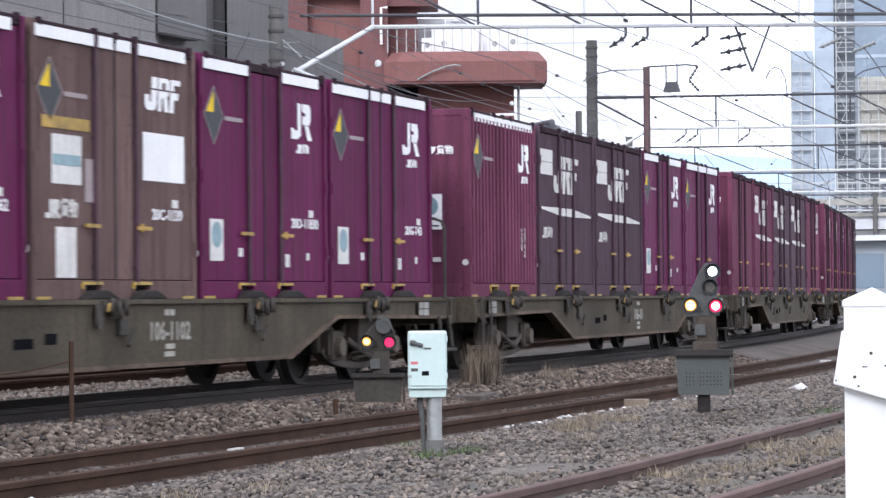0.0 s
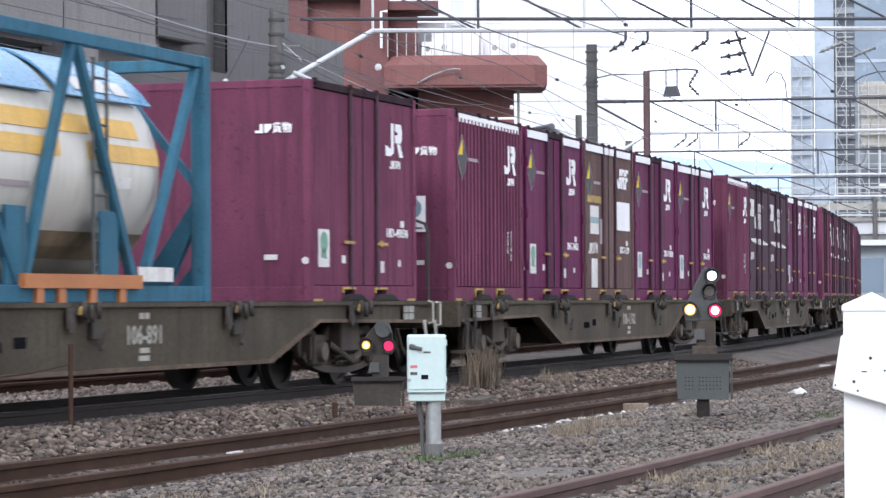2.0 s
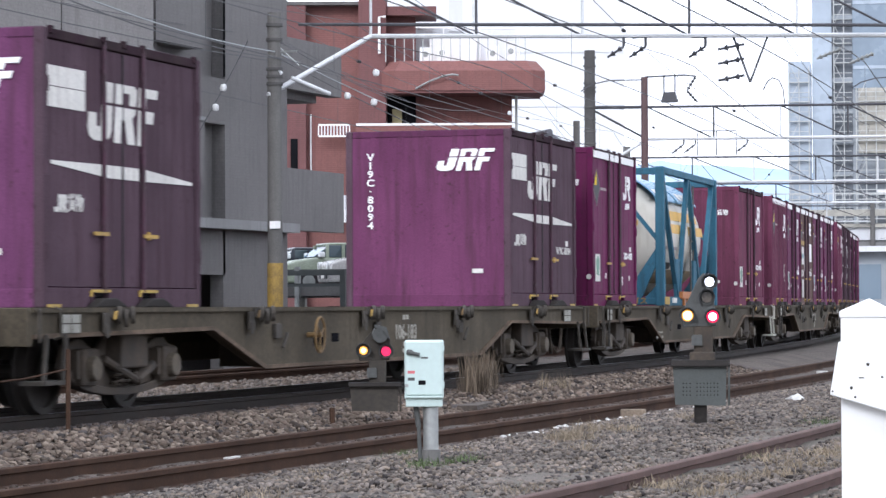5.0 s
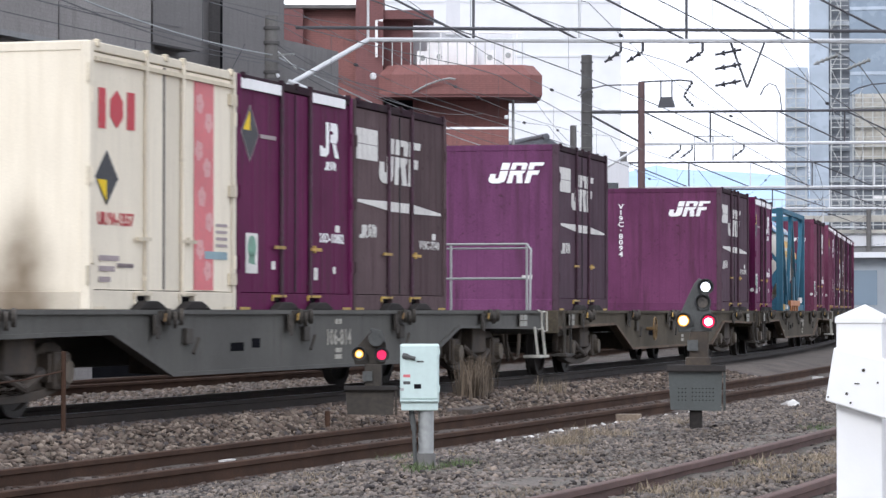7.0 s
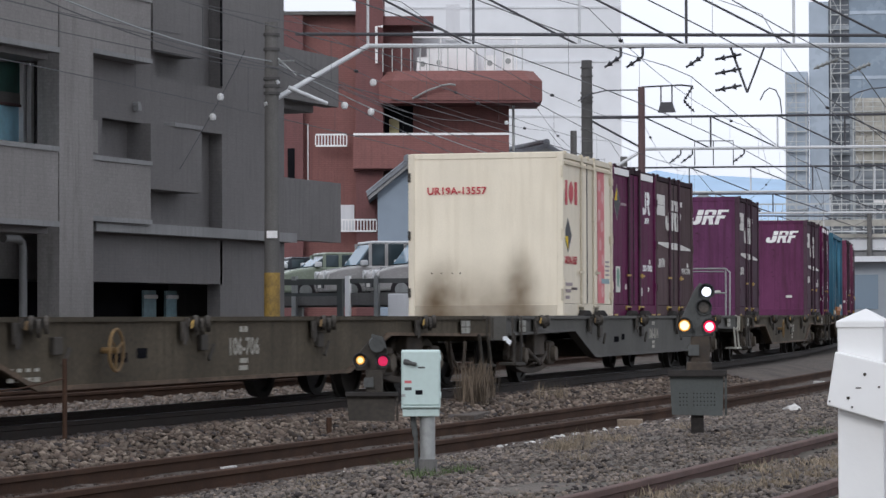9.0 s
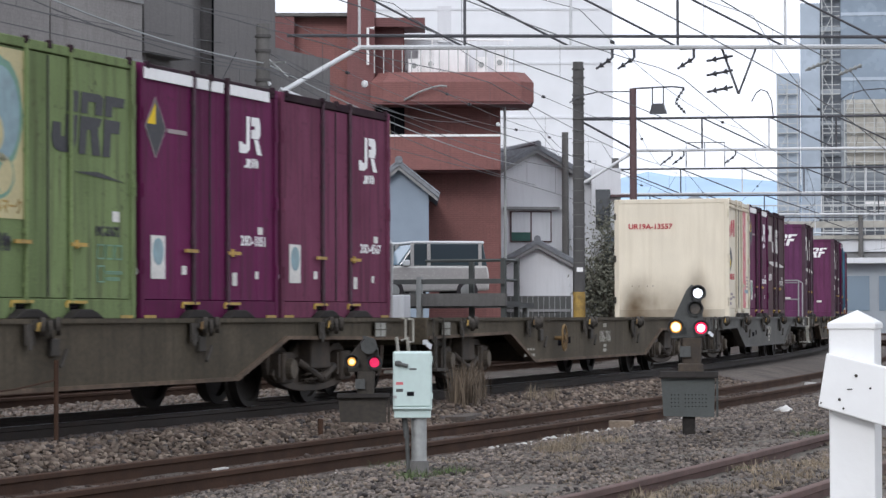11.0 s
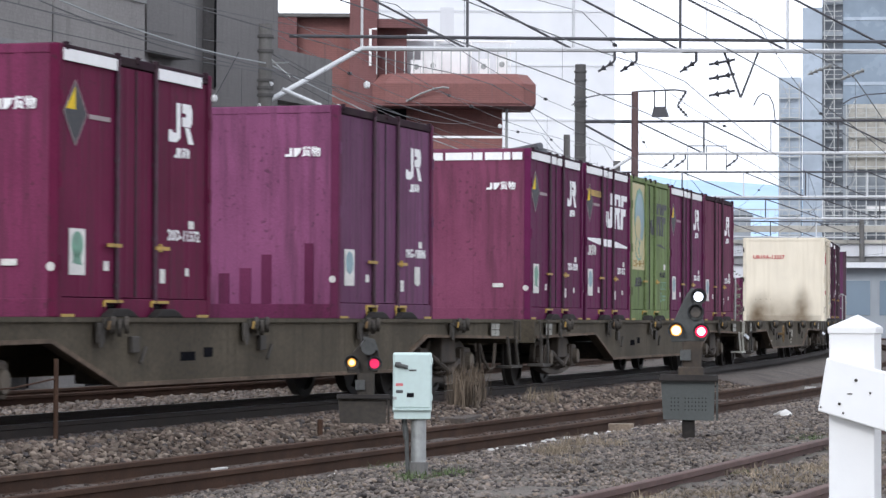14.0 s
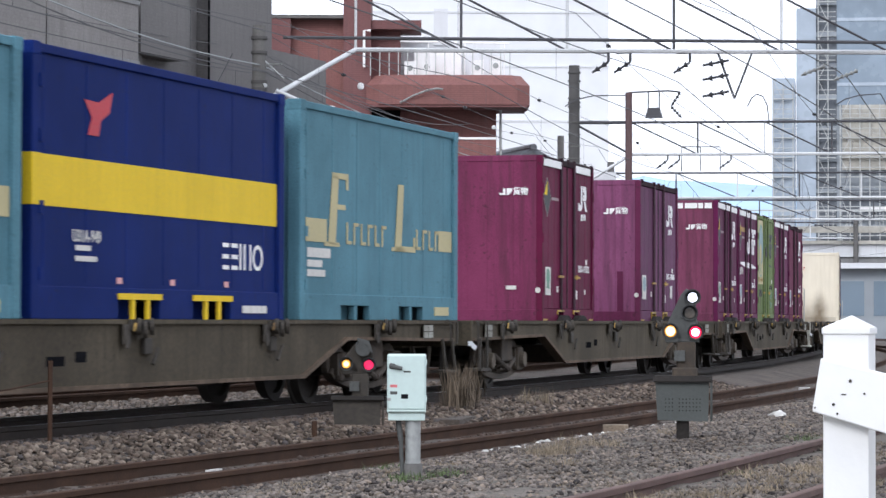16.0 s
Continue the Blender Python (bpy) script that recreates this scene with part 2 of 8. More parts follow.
# Rust stain, deepened in colour towards the shade under the train
M_RUSTSTONE = surface("rust_stained_stone", (0.050, 0.034, 0.026), rough=0.92, vary=0.2, grain=25.0, broad=0.4, bump=0.3, island=0.35)
M_RUST = surface("rusty_rail", (0.064, 0.037, 0.025), sheen=0.15, rough=0.9, vary=0.2, grain=40.0, dirty=0.5, dirt=(0.035, 0.022, 0.017))
# Greasy rail, its colour blackened further for the shade under the train
M_RUST3 = surface("shade_darkened_greasy_rail", (0.032, 0.025, 0.021), sheen=0.25, rough=0.7, vary=0.2, grain=40.0, dirty=0.4, dirt=(0.05, 0.032, 0.024))
M_RUST2 = surface("red_rust_rail", (0.105, 0.060, 0.050), rough=0.85, vary=0.2, grain=40.0, dirty=0.5, dirt=(0.06, 0.032, 0.026))
M_SLEEPER = surface("dark_sleeper_wood", (0.055, 0.042, 0.034), rough=0.9, vary=0.3, dirty=0.5)
M_BALLAST = surface("brown_ballast_bed", (0.085, 0.068, 0.056), rough=0.95, vary=0.35, grain=26.0, broad=0.5, bump=0.9, dirty=0.5, dirt=(0.05, 0.04, 0.033))
# Track grime plus the train's shade, both put into the bed colour
M_BALLASTDARK = surface("shade_darkened_grimy_bed", (0.034, 0.027, 0.023), rough=0.95, vary=0.3, grain=26.0, broad=0.5, bump=0.9)
M_DIRT = surface("gravelly_brown_dirt", (0.105, 0.089, 0.075), rough=0.95, vary=0.3, grain=30.0, broad=0.7, bump=0.9, dirty=0.6, dirt=(0.075, 0.070, 0.050))
M_STONE = surface("ballast_stone", (0.100, 0.077, 0.062), rough=0.92, vary=0.2, grain=25.0, broad=0.4, bump=0.3, island=0.6, sheen=0.2)
M_STONETAN = surface("tan_ballast_stone", (0.175, 0.142, 0.114), rough=0.92, vary=0.2, grain=25.0, broad=0.4, bump=0.3, island=0.5, sheen=0.2)
M_STONEDARK = surface("dark_ballast_stone", (0.062, 0.054, 0.052), rough=0.92, vary=0.2, grain=25.0, broad=0.4, bump=0.3, island=0.5, sheen=0.2)
M_STONE2 = surface("grey_ballast_stone", (0.138, 0.116, 0.100), rough=0.92, vary=0.25, grain=25.0, broad=0.4, bump=0.3, island=0.5)
M_WHITESTONE = surface("white_stone", (0.50, 0.49, 0.47), rough=0.85, vary=0.15, island=0.3)
M_STRAW = surface("dry_straw", (0.230, 0.185, 0.130), rough=0.9, vary=0.2, island=0.35)
M_STALK = surface("brown_dead_stalk", (0.125, 0.095, 0.066), rough=0.9, vary=0.2, island=0.4)
M_TIMBER = surface("weathered_pale_timber", (0.20, 0.155, 0.115), rough=0.92, vary=0.4, grain=30.0)
M_GRASS = surface("green_weed", (0.075, 0.105, 0.040), rough=0.8, vary=0.2, island=0.4)
M_MINT = surface("pale_mint_enamel", (0.52, 0.63, 0.60), rough=0.38, vary=0.03, bump=0.02, streak=0.12, dirt=(0.3, 0.33, 0.3))
M_GALV = surface("galvanised_steel", (0.36, 0.37, 0.36), rough=0.45, metal=0.55, vary=0.12, streak=0.3, dirt=(0.16, 0.14, 0.12))
M_DARKGREY = surface("dark_grey_casting", (0.075, 0.078, 0.075), rough=0.7, vary=0.2)
M_PLATE = surface("grey_green_plate", (0.064, 0.071, 0.067), rough=0.65, vary=0.12, streak=0.3, dirt=(0.05, 0.05, 0.045))
M_POST = surface("white_painted_wood", (0.82, 0.82, 0.81), rough=0.6, vary=0.03, grain=14.0, bump=0.12, dirty=0.22, dirt=(0.50, 0.48, 0.45))
M_LENS_RED = surface("red_signal_lens", (0.6, 0.02, 0.05), rough=0.2, glow=((1.0, 0.005, 0.07), 2.0), bump=0)
M_LENS_RED2 = surface("dim_red_signal_lens", (0.5, 0.02, 0.06), rough=0.2, glow=((1.0, 0.02, 0.13), 1.4), bump=0)
M_LENS_CORE = surface("bright_red_lens_core", (0.9, 0.5, 0.6), rough=0.2, glow=((1.0, 0.74, 0.80), 4.0), bump=0)
M_LENS_AMBER = surface("amber_signal_lens", (0.8, 0.5, 0.2), rough=0.2, glow=((1.0, 0.80, 0.45), 4.0), bump=0)
M_LENS_AMBER2 = surface("deep_amber_signal_lens", (0.8, 0.45, 0.1), rough=0.2, glow=((1.0, 0.45, 0.07), 1.5), bump=0)
M_LENS_WHITE = surface("white_signal_lens", (0.9, 0.9, 0.95), rough=0.2, glow=((0.92, 0.94, 1.0), 4.0), bump=0)
M_LENS_RIM = surface("orange_lens_edge", (0.8, 0.4, 0.1), rough=0.2, glow=((1.0, 0.42, 0.06), 1.5), bump=0)
M_LENS_AMBERCORE = surface("bright_amber_core", (0.9, 0.7, 0.3), rough=0.2, glow=((1.0, 0.78, 0.35), 3.0), bump=0)
M_LENS_OFF = surface("unlit_lens", (0.12, 0.10, 0.08), rough=0.15, bump=0)
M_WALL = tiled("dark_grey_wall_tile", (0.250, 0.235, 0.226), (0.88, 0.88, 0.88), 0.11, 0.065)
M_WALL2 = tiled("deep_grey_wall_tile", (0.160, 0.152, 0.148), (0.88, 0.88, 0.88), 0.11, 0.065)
M_TRIM = surface("grey_concrete_trim", (0.25, 0.25, 0.25), rough=0.85, vary=0.1, streak=0.3, dirt=(0.1, 0.1, 0.1))
# Near-black colour standing in for the shade inside holes and openings
M_VOIDSHADE = surface("painted_void_shade", (0.012, 0.012, 0.014), rough=0.9, sheen=0.0)
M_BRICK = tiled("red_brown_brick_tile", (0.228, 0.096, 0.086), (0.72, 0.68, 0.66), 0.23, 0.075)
# Same brick, darker: soffit, balcony floor, stair tower, caps and penthouse
M_BRICKDARK = tiled("darker_brick_tile", (0.172, 0.072, 0.070), (0.72, 0.68, 0.66), 0.23, 0.075)
M_PALEWALL = surface("pale_wall_render", (0.70, 0.71, 0.73), rough=0.9, vary=0.05, broad=0.5, streak=0.2, dirt=(0.36, 0.36, 0.36))
M_BLUEWALL = surface("pale_blue_siding", (0.25, 0.30, 0.36), rough=0.8, vary=0.06)
M_TILEROOF = surface("grey_roof_tile", (0.19, 0.20, 0.22), rough=0.6, vary=0.2, grain=8.0)
M_CONCRETE = surface("pole_concrete", (0.135, 0.130, 0.124), rough=0.9, vary=0.15, streak=0.35, dirt=(0.08, 0.075, 0.07))
M_CONCRETE2 = surface("sooty_pole_concrete", (0.085, 0.082, 0.080), rough=0.9, vary=0.15, streak=0.35, dirt=(0.05, 0.047, 0.045))
M_STEELBROWN = surface("brown_painted_steel", (0.105, 0.062, 0.062), rough=0.7, vary=0.15)
M_GANTRY = surface("light_gantry_steel", (0.60, 0.61, 0.62), rough=0.5, metal=0.1, vary=0.1)
M_GANTRYDARK = surface("dark_gantry_steel", (0.070, 0.070, 0.078), rough=0.6, metal=0.2, vary=0.15)
M_WIRE = surface("weathered_wire", (0.075, 0.075, 0.080), rough=0.6, vary=0.1, bump=0)
M_WIRELIGHT = surface("pale_cable", (0.34, 0.36, 0.36), rough=0.6, vary=0.1, bump=0)
M_PORCELAIN = surface("white_porcelain", (0.62, 0.62, 0.62), rough=0.25, bump=0)
# Far building colours: distance haze is blended into these tones
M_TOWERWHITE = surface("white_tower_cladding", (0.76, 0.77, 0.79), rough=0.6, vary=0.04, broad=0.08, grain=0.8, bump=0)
# the core's shade is put into this darker grey
M_TOWERDARK = surface("painted_shade_core", (0.15, 0.165, 0.185), rough=0.8, vary=0.2, broad=0.2, grain=0.9, bump=0)
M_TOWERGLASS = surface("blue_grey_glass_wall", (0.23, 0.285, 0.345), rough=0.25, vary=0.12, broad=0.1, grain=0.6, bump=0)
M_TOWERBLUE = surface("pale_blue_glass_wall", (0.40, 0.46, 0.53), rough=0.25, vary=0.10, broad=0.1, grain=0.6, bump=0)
M_TOWERGREY = surface("haze_tinted_grey_wall", (0.33, 0.36, 0.39), rough=0.8, vary=0.08, broad=0.1, grain=0.7, bump=0)
M_SCAFF = surface("scaffold_tube", (0.50, 0.51, 0.50), rough=0.6, vary=0.1, bump=0)
M_MESHBEIGE = surface("beige_scaffold_sheet", (0.44, 0.42, 0.37), rough=0.9, vary=0.15, grain=2.0, broad=0.3, bump=0)
# Distance haze is mixed straight into the hill colour
M_HILL = surface("haze_painted_hill", (0.44, 0.58, 0.74), rough=1.0, vary=0.06, grain=0.02, broad=0.004, bump=0, sheen=0.0)
M_GROUND = surface("grey_brown_ground", (0.120, 0.108, 0.095), rough=0.95, vary=0.25, grain=6.0, broad=0.15, bump=0.4)
M_LEAF = surface("dull_green_leaf", (0.150, 0.150, 0.112), rough=0.8, vary=0.2, island=0.5)
M_BARK = surface("grey_bark", (0.09, 0.075, 0.06), rough=0.9, vary=0.25)
M_CARWHITE = surface("white_car_paint", (0.70, 0.71, 0.72), rough=0.2, vary=0.02, bump=0)
M_CARTAUPE = surface("taupe_car_paint", (0.50, 0.48, 0.46), rough=0.22, metal=0.2, vary=0.03, bump=0)
M_CARDARK = surface("dark_car_paint", (0.035, 0.04, 0.05), rough=0.2, vary=0.05, bump=0)
M_CARBLUE = surface("blue_car_paint", (0.03, 0.07, 0.20), rough=0.2, vary=0.05, bump=0)
M_CARGREEN = surface("pale_green_car_paint", (0.30, 0.34, 0.26), rough=0.25, vary=0.03, bump=0)
M_CURTAIN = surface("pale_blue_curtain", (0.40, 0.70, 0.85), rough=0.85, vary=0.1, grain=6.0)
M_CURTAIN2 = surface("dull_green_curtain", (0.05, 0.12, 0.10), rough=0.85, vary=0.15, grain=6.0)


def glass(name, tint, rough=0.05):
    m = bpy.data.materials.new(name)
    m.use_nodes = True
    b = m.node_tree.nodes["Principled BSDF"]
    b.inputs["Base Color"].default_value = (*tint, 1)
    b.inputs["Roughness"].default_value = rough
    b.inputs["Specular IOR Level"].default_value = 0.9
    return m


M_GLASS = glass("dark_window_glass", (0.03, 0.035, 0.04))
M_CARGLASS = glass("car_glass", (0.05, 0.07, 0.08), 0.03)
# The sky's reflection is put into the blue tint of both glasses
M_SCREEN = glass("sky_tinted_windscreen", (0.16, 0.26, 0.34), 0.05)
M_SKYGLASS = glass("sky_tinted_glass", (0.16, 0.22, 0.28), 0.08)


# ---- mesh tools ----
class Geo:
    def __init__(self):
        self.v, self.f = [], []

    def add(self, verts, faces, m=None):
        k = len(self.v)
        self.v += [tuple(m @ Vector(p)) if m else tuple(p) for p in verts]
        self.f += [tuple(i + k for i in q) for q in faces]
        return self

    def box(self, x0, x1, y0, y1, z0, z1, m=None):
        p = [(x, y, z) for z in (z0, z1) for y in (y0, y1) for x in (x0, x1)]
        return self.add(p, [(0, 2, 3, 1), (4, 5, 7, 6), (0, 1, 5, 4), (2, 6, 7, 3), (0, 4, 6, 2), (1, 3, 7, 5)], m)

    def prism(self, pts, a, b, axis="y", m=None):
        """A polygon given in the two other axes, drawn out along one axis from a to b."""
        put = {"y": lambda p, c: (p[0], c, p[1]), "x": lambda p, c: (c, p[0], p[1]), "z": lambda p, c: (p[0], p[1], c)}[axis]
        n = len(pts)
        faces = [tuple(range(n)), tuple(range(2 * n - 1, n - 1, -1))]
        faces += [(i, n + i, n + (i + 1) % n, (i + 1) % n) for i in range(n)]
        return self.add([put(p, a) for p in pts] + [put(p, b) for p in pts], faces, m)

    def tube(self, p, q, r, n=8, r2=None, caps=True):
        p, q = Vector(p), Vector(q)
        d = q - p
        if d.length < 1e-6:
            return self
        a = d.orthogonal().normalized()
        b = d.normalized().cross(a)
        r2 = r if r2 is None else r2
        ring = [(math.cos(2 * math.pi * i / n), math.sin(2 * math.pi * i / n)) for i in range(n)]
        v = [p + (a * c + b * s) * r for c, s in ring] + [q + (a * c + b * s) * r2 for c, s in ring]
        f = [(i, (i + 1) % n, n + (i + 1) % n, n + i) for i in range(n)]
        if caps:
            f += [tuple(range(n - 1, -1, -1)), tuple(range(n, 2 * n))]
        return self.add(v, f)

    def line(self, pts, r, n=5):
        pts = [Vector(p) for p in pts]
        k, v, a = len(pts), [], None
        for i, p in enumerate(pts):
            d = (pts[min(i + 1, k - 1)] - pts[max(i - 1, 0)]).normalized()
            a = d.orthogonal().normalized() if a is None else (a - d * a.dot(d)).normalized()
            b = d.cross(a)
            v += [p + (a * math.cos(6.2832 * j / n) + b * math.sin(6.2832 * j / n)) * r for j in range(n)]
        f = [(i * n + j, i * n + (j + 1) % n, (i + 1) * n + (j + 1) % n, (i + 1) * n + j) for i in range(k - 1) for j in range(n)]
        return self.add(v, f + [tuple(range(n - 1, -1, -1)), tuple((k - 1) * n + j for j in range(n))])

    def lathe(self, prof, n=20, m=None):
        """Radius and height pairs turned round the z axis."""
        k = len(prof)
        v = [(r * math.cos(2 * math.pi * i / n), r * math.sin(2 * math.pi * i / n), z) for i in range(n) for r, z in prof]
        f = [(i * k + j, ((i + 1) % n) * k + j, ((i + 1) % n) * k + j + 1, i * k + j + 1) for i in range(n) for j in range(k - 1)]
        f += [tuple(i * k for i in range(n - 1, -1, -1)), tuple(i * k + k - 1 for i in range(n))]
        return self.add(v, f, m)

    def mesh(self, name):
        me = bpy.data.meshes.new(name)
        me.from_pydata(self.v, [], self.f)
        bm = bmesh.new()
        bm.from_mesh(me)
        bmesh.ops.recalc_face_normals(bm, faces=bm.faces)
        bm.to_mesh(me)
        bm.free()
        return me


def part(name, geo, material, parent=None, label="", m=None, bevel=0.0, smooth=False):
    me = geo.mesh(name) if isinstance(geo, Geo) else geo
    if material and not me.materials:
        me.materials.append(material)
    if smooth:
        me.polygons.foreach_set("use_smooth", [True] * len(me.polygons))
        me.set_sharp_from_angle(angle=radians(40))
    ob = new(name, me)
    if parent:
        ob.parent = parent
    if m:
        ob.matrix_basis = m
    if bevel:
        bv = ob.modifiers.new("bevel", "BEVEL")
        bv.width, bv.segments, bv.limit_method, bv.angle_limit = bevel, 2, "ANGLE", radians(40)
    if label:
        ob["label"] = label
    return ob


def thing(name, label, category, group="", kind="", at=None):
    ob = new(name)
    ob.empty_display_size = 0.2
    if at:
        ob.matrix_basis = at
    return tagged(ob, label, category, group, kind)


WORDS = {}


def words(text, size, squeeze=1.0, gap=1.0):
    """Lettering as a thin mesh, centred, in its own xy plane."""
    key = (text, size, squeeze, gap)
    if key not in WORDS:
        cu = bpy.data.curves.new("lettering", "FONT")
        cu.body, cu.size, cu.align_x, cu.align_y, cu.extrude = text, size, "CENTER", "CENTER", 0.002
        cu.space_line, cu.resolution_u, cu.offset = gap, 2, size * 0.02
        ob = bpy.data.objects.new("lettering", cu)
        me = bpy.data.meshes.new_from_object(ob)
        bpy.data.objects.remove(ob)
        me.transform(Matrix.Diagonal((squeeze, 1, 1, 1)))
        WORDS[key] = me
    return WORDS[key].copy()


SIDE = Matrix.Rotation(radians(90), 4, "X")                       # reads along +x on a face that looks to -y
REAR = Matrix.Rotation(radians(-90), 4, "Z") @ SIDE               # reads along -y on a face that looks to -x


# ---- the line of the tracks ----
KNOTS = [-20, 10, 30, 50, 70, 90, 120, 160]
BENDS = [0.001527, 0.002395, 0.001810, 0.002376, 0.001900, 0.001400, 0.003000, 0.003000]
ALONG = np.arange(-180.0, 420.0, 0.2)
TURN = np.cumsum(np.interp(ALONG, KNOTS, BENDS)) * 0.2
TURN -= np.interp(0.0, ALONG, TURN)
LINE_X = np.cumsum(np.cos(TURN)) * 0.2
LINE_Y = np.cumsum(np.sin(TURN)) * 0.2
LINE_X -= np.interp(0.0, ALONG, LINE_X)
LINE_Y += 12.886 - np.interp(0.0, ALONG, LINE_Y)


def on_line(s, side=0.0):
    """Place and heading on the train's track at s metres; side: metres to the left."""
    x, y, a = (float(np.interp(s, ALONG, q)) for q in (LINE_X, LINE_Y, TURN))
    return x - side * math.sin(a), y + side * math.cos(a), a


TRACKS = {"main": 0.0, "near": -3.69, "siding": -8.82, "far": 4.3}
DROP = {"main": 0.0, "near": -0.15, "siding": 0.0, "far": 0.0}       # rail tops against the main track
BED = [(-13.0, -0.09), (-9.7, -0.085), (-8.1, -0.085), (-7.4, -0.09), (-7.0, -0.095), (-6.0, -0.125), (-5.2, -0.18), (-4.75, -0.245), (-4.3, -0.275), (-3.0, -0.275), (-2.7, -0.23), (-1.95, -0.065), (-1.5, -0.07), (-1.0, -0.13), (-0.5, -0.135), (8.0, -0.135)]


def bed_height(side):
    """Height of the ballast across the tracks; the main rail tops lie at zero."""
    return float(np.interp(side, [a for a, _ in BED], [b for _, b in BED]))


def bed_at(x, y):
    """Height of the ballast under a place given in metres."""
    i = int(np.argmin((LINE_X - x) ** 2 + (LINE_Y - y) ** 2))
    return bed_height((y - LINE_Y[i]) * math.cos(TURN[i]) - (x - LINE_X[i]) * math.sin(TURN[i]))


def strip(name, side0, side1, step, s0, s1, ds, material, label, rough=0.03):
    ss, oo = np.arange(s0, s1 + ds, ds), np.arange(side0, side1 + step / 2, step)
    g = Geo()
    for s in ss:
        for o in oo:
            x, y, _ = on_line(s, o)
            g.v.append((x, y, bed_height(o) + rough * noise.noise(Vector((x * 1.3, y * 1.3, 0))) - (0.012 if o > -4.9 else 0.004)))
    n = len(oo)
    g.f = [(i * n + j, (i + 1) * n + j, (i + 1) * n + j + 1, i * n + j + 1) for i in range(len(ss) - 1) for j in range(n - 1)]
    return tagged(part(name, g, material, smooth=True), label, "ground", kind="structure")


g = Geo()
g.v = [(x, y, -0.34 if max(abs(x), abs(y)) < 900 else -0.45) for x in (-4000, -700, -200, 0, 200, 700, 4000) for y in (-4000, -700, -200, 0, 200, 700, 4000)]
g.f = [(i * 7 + j, (i + 1) * 7 + j, (i + 1) * 7 + j + 1, i * 7 + j + 1) for i in range(6) for j in range(6)]
tagged(part("ground", g, M_GROUND), "flat grey-brown ground beyond the railway", "ground", kind="structure")
strip("dirt_ground", -13.0, -4.8, 0.2, 4.0, 80.0, 0.25, M_DIRT, "brown gravelly dirt round the siding")
strip("ballast_bed", -4.8, -0.8, 0.2, 4.0, 80.0, 0.25, M_BALLAST, "brown stony ballast bed under the near track")
# darker strip: grime and the shade below the wagons in one colour
strip("dark_ballast_bed", -0.8, 1.2, 0.2, 4.0, 80.0, 0.25, M_BALLASTDARK, "grimy ballast darkened for the shade under the train")
strip("ballast_bed", 1.2, 7.2, 0.2, 4.0, 80.0, 0.25, M_BALLAST, "brown stony ballast bed under the farther track")
strip("ballast_bed_behind", -13.0, 7.2, 0.5, -170.0, 4.0, 2.0, M_BALLAST, "brown stony ballast bed running back along the line")
strip("ballast_bed_far", -13.0, 7.2, 0.5, 80.0, 300.0, 2.0, M_BALLAST, "brown stony ballast bed running into the distance")

RAIL = [(-0.063, -0.153), (0.063, -0.153), (0.063, -0.142), (0.012, -0.125), (0.009, -0.05), (0.032, -0.04), (0.032, -0.006), (0.024, 0.0),
        (-0.024, 0.0), (-0.032, -0.006), (-0.032, -0.04), (-0.009, -0.05), (-0.012, -0.125), (-0.063, -0.142)]


def drift(nm, s):
    """The siding draws slowly nearer to the other tracks."""
    return 0.014 * min(max(0.0, s - 15.0), 40.0) if nm == "siding" else 0.0


def rail_along(nm, side, s0, s1, ds=1.5, shape=RAIL):
    g, n = Geo(), len(shape)
    ss = np.arange(s0, s1 + 0.01, ds)
    for s in ss:
        x, y, a = on_line(s, side + drift(nm, s))
        g.v += [(x - p * math.sin(a), y + p * math.cos(a), z + DROP[nm]) for p, z in shape]
    g.f = [(i * n + j, i * n + (j + 1) % n, (i + 1) * n + (j + 1) % n, (i + 1) * n + j) for i in range(len(ss) - 1) for j in range(n)]
    g.f += [tuple(range(n)), tuple((len(ss) - 1) * n + j for j in range(n - 1, -1, -1))]
    return g


for nm, o in TRACKS.items():
    tr = thing("railway_track", {"main": "dark busy railway track under the goods train", "near": "rusty brown railway track in stony ballast",
                                 "siding": "red-rusted siding track sunk in gravel", "far": "railway track on pale ballast beyond the train"}[nm], "railway track",
               "parallel tracks", "structure")
    for k in (-0.5665, 0.5665):
        part("rail", rail_along(nm, o + k, -165.0 if nm != "siding" else 9.0, 260.0), {"siding": M_RUST2, "main": M_RUST3}.get(nm, M_RUST), tr)
        if nm == "main":
            part("running_band", rail_along(nm, o + k, -165.0, 260.0, shape=[(-0.016, -0.002), (0.016, -0.002), (0.016, 0.0012), (-0.016, 0.0012)]), M_RUNBAND, tr, "thin polished band on the rail head")
    sl = Geo()
    sl.box(-0.11, 0.11, -1.0, 1.0, -0.29, -0.148)
    me = sl.mesh("sleeper")
    me.materials.append(M_SLEEPER)
    rest = Geo()
    for i in range(-280, 300):
        if not 0 <= i < 90 and (nm != "siding" or i > 0):
            x, y, a = on_line(12 + i * 0.62, o + drift(nm, 12 + i * 0.62))
            rest.box(-0.11, 0.11, -1.0, 1.0, -0.29, -0.148, Matrix.Translation((x, y, DROP[nm])) @ Matrix.Rotation(a, 4, "Z"))
    part("sleeper_row", rest, M_SLEEPER, tr)["kind"] = "stuff"
    for i in range(90):
        x, y, a = on_line(12 + i * 0.62, o + drift(nm, 12 + i * 0.62))
        part("sleeper", me, None, tr, m=Matrix.Translation((x, y, DROP[nm])) @ Matrix.Rotation(a, 4, "Z"))


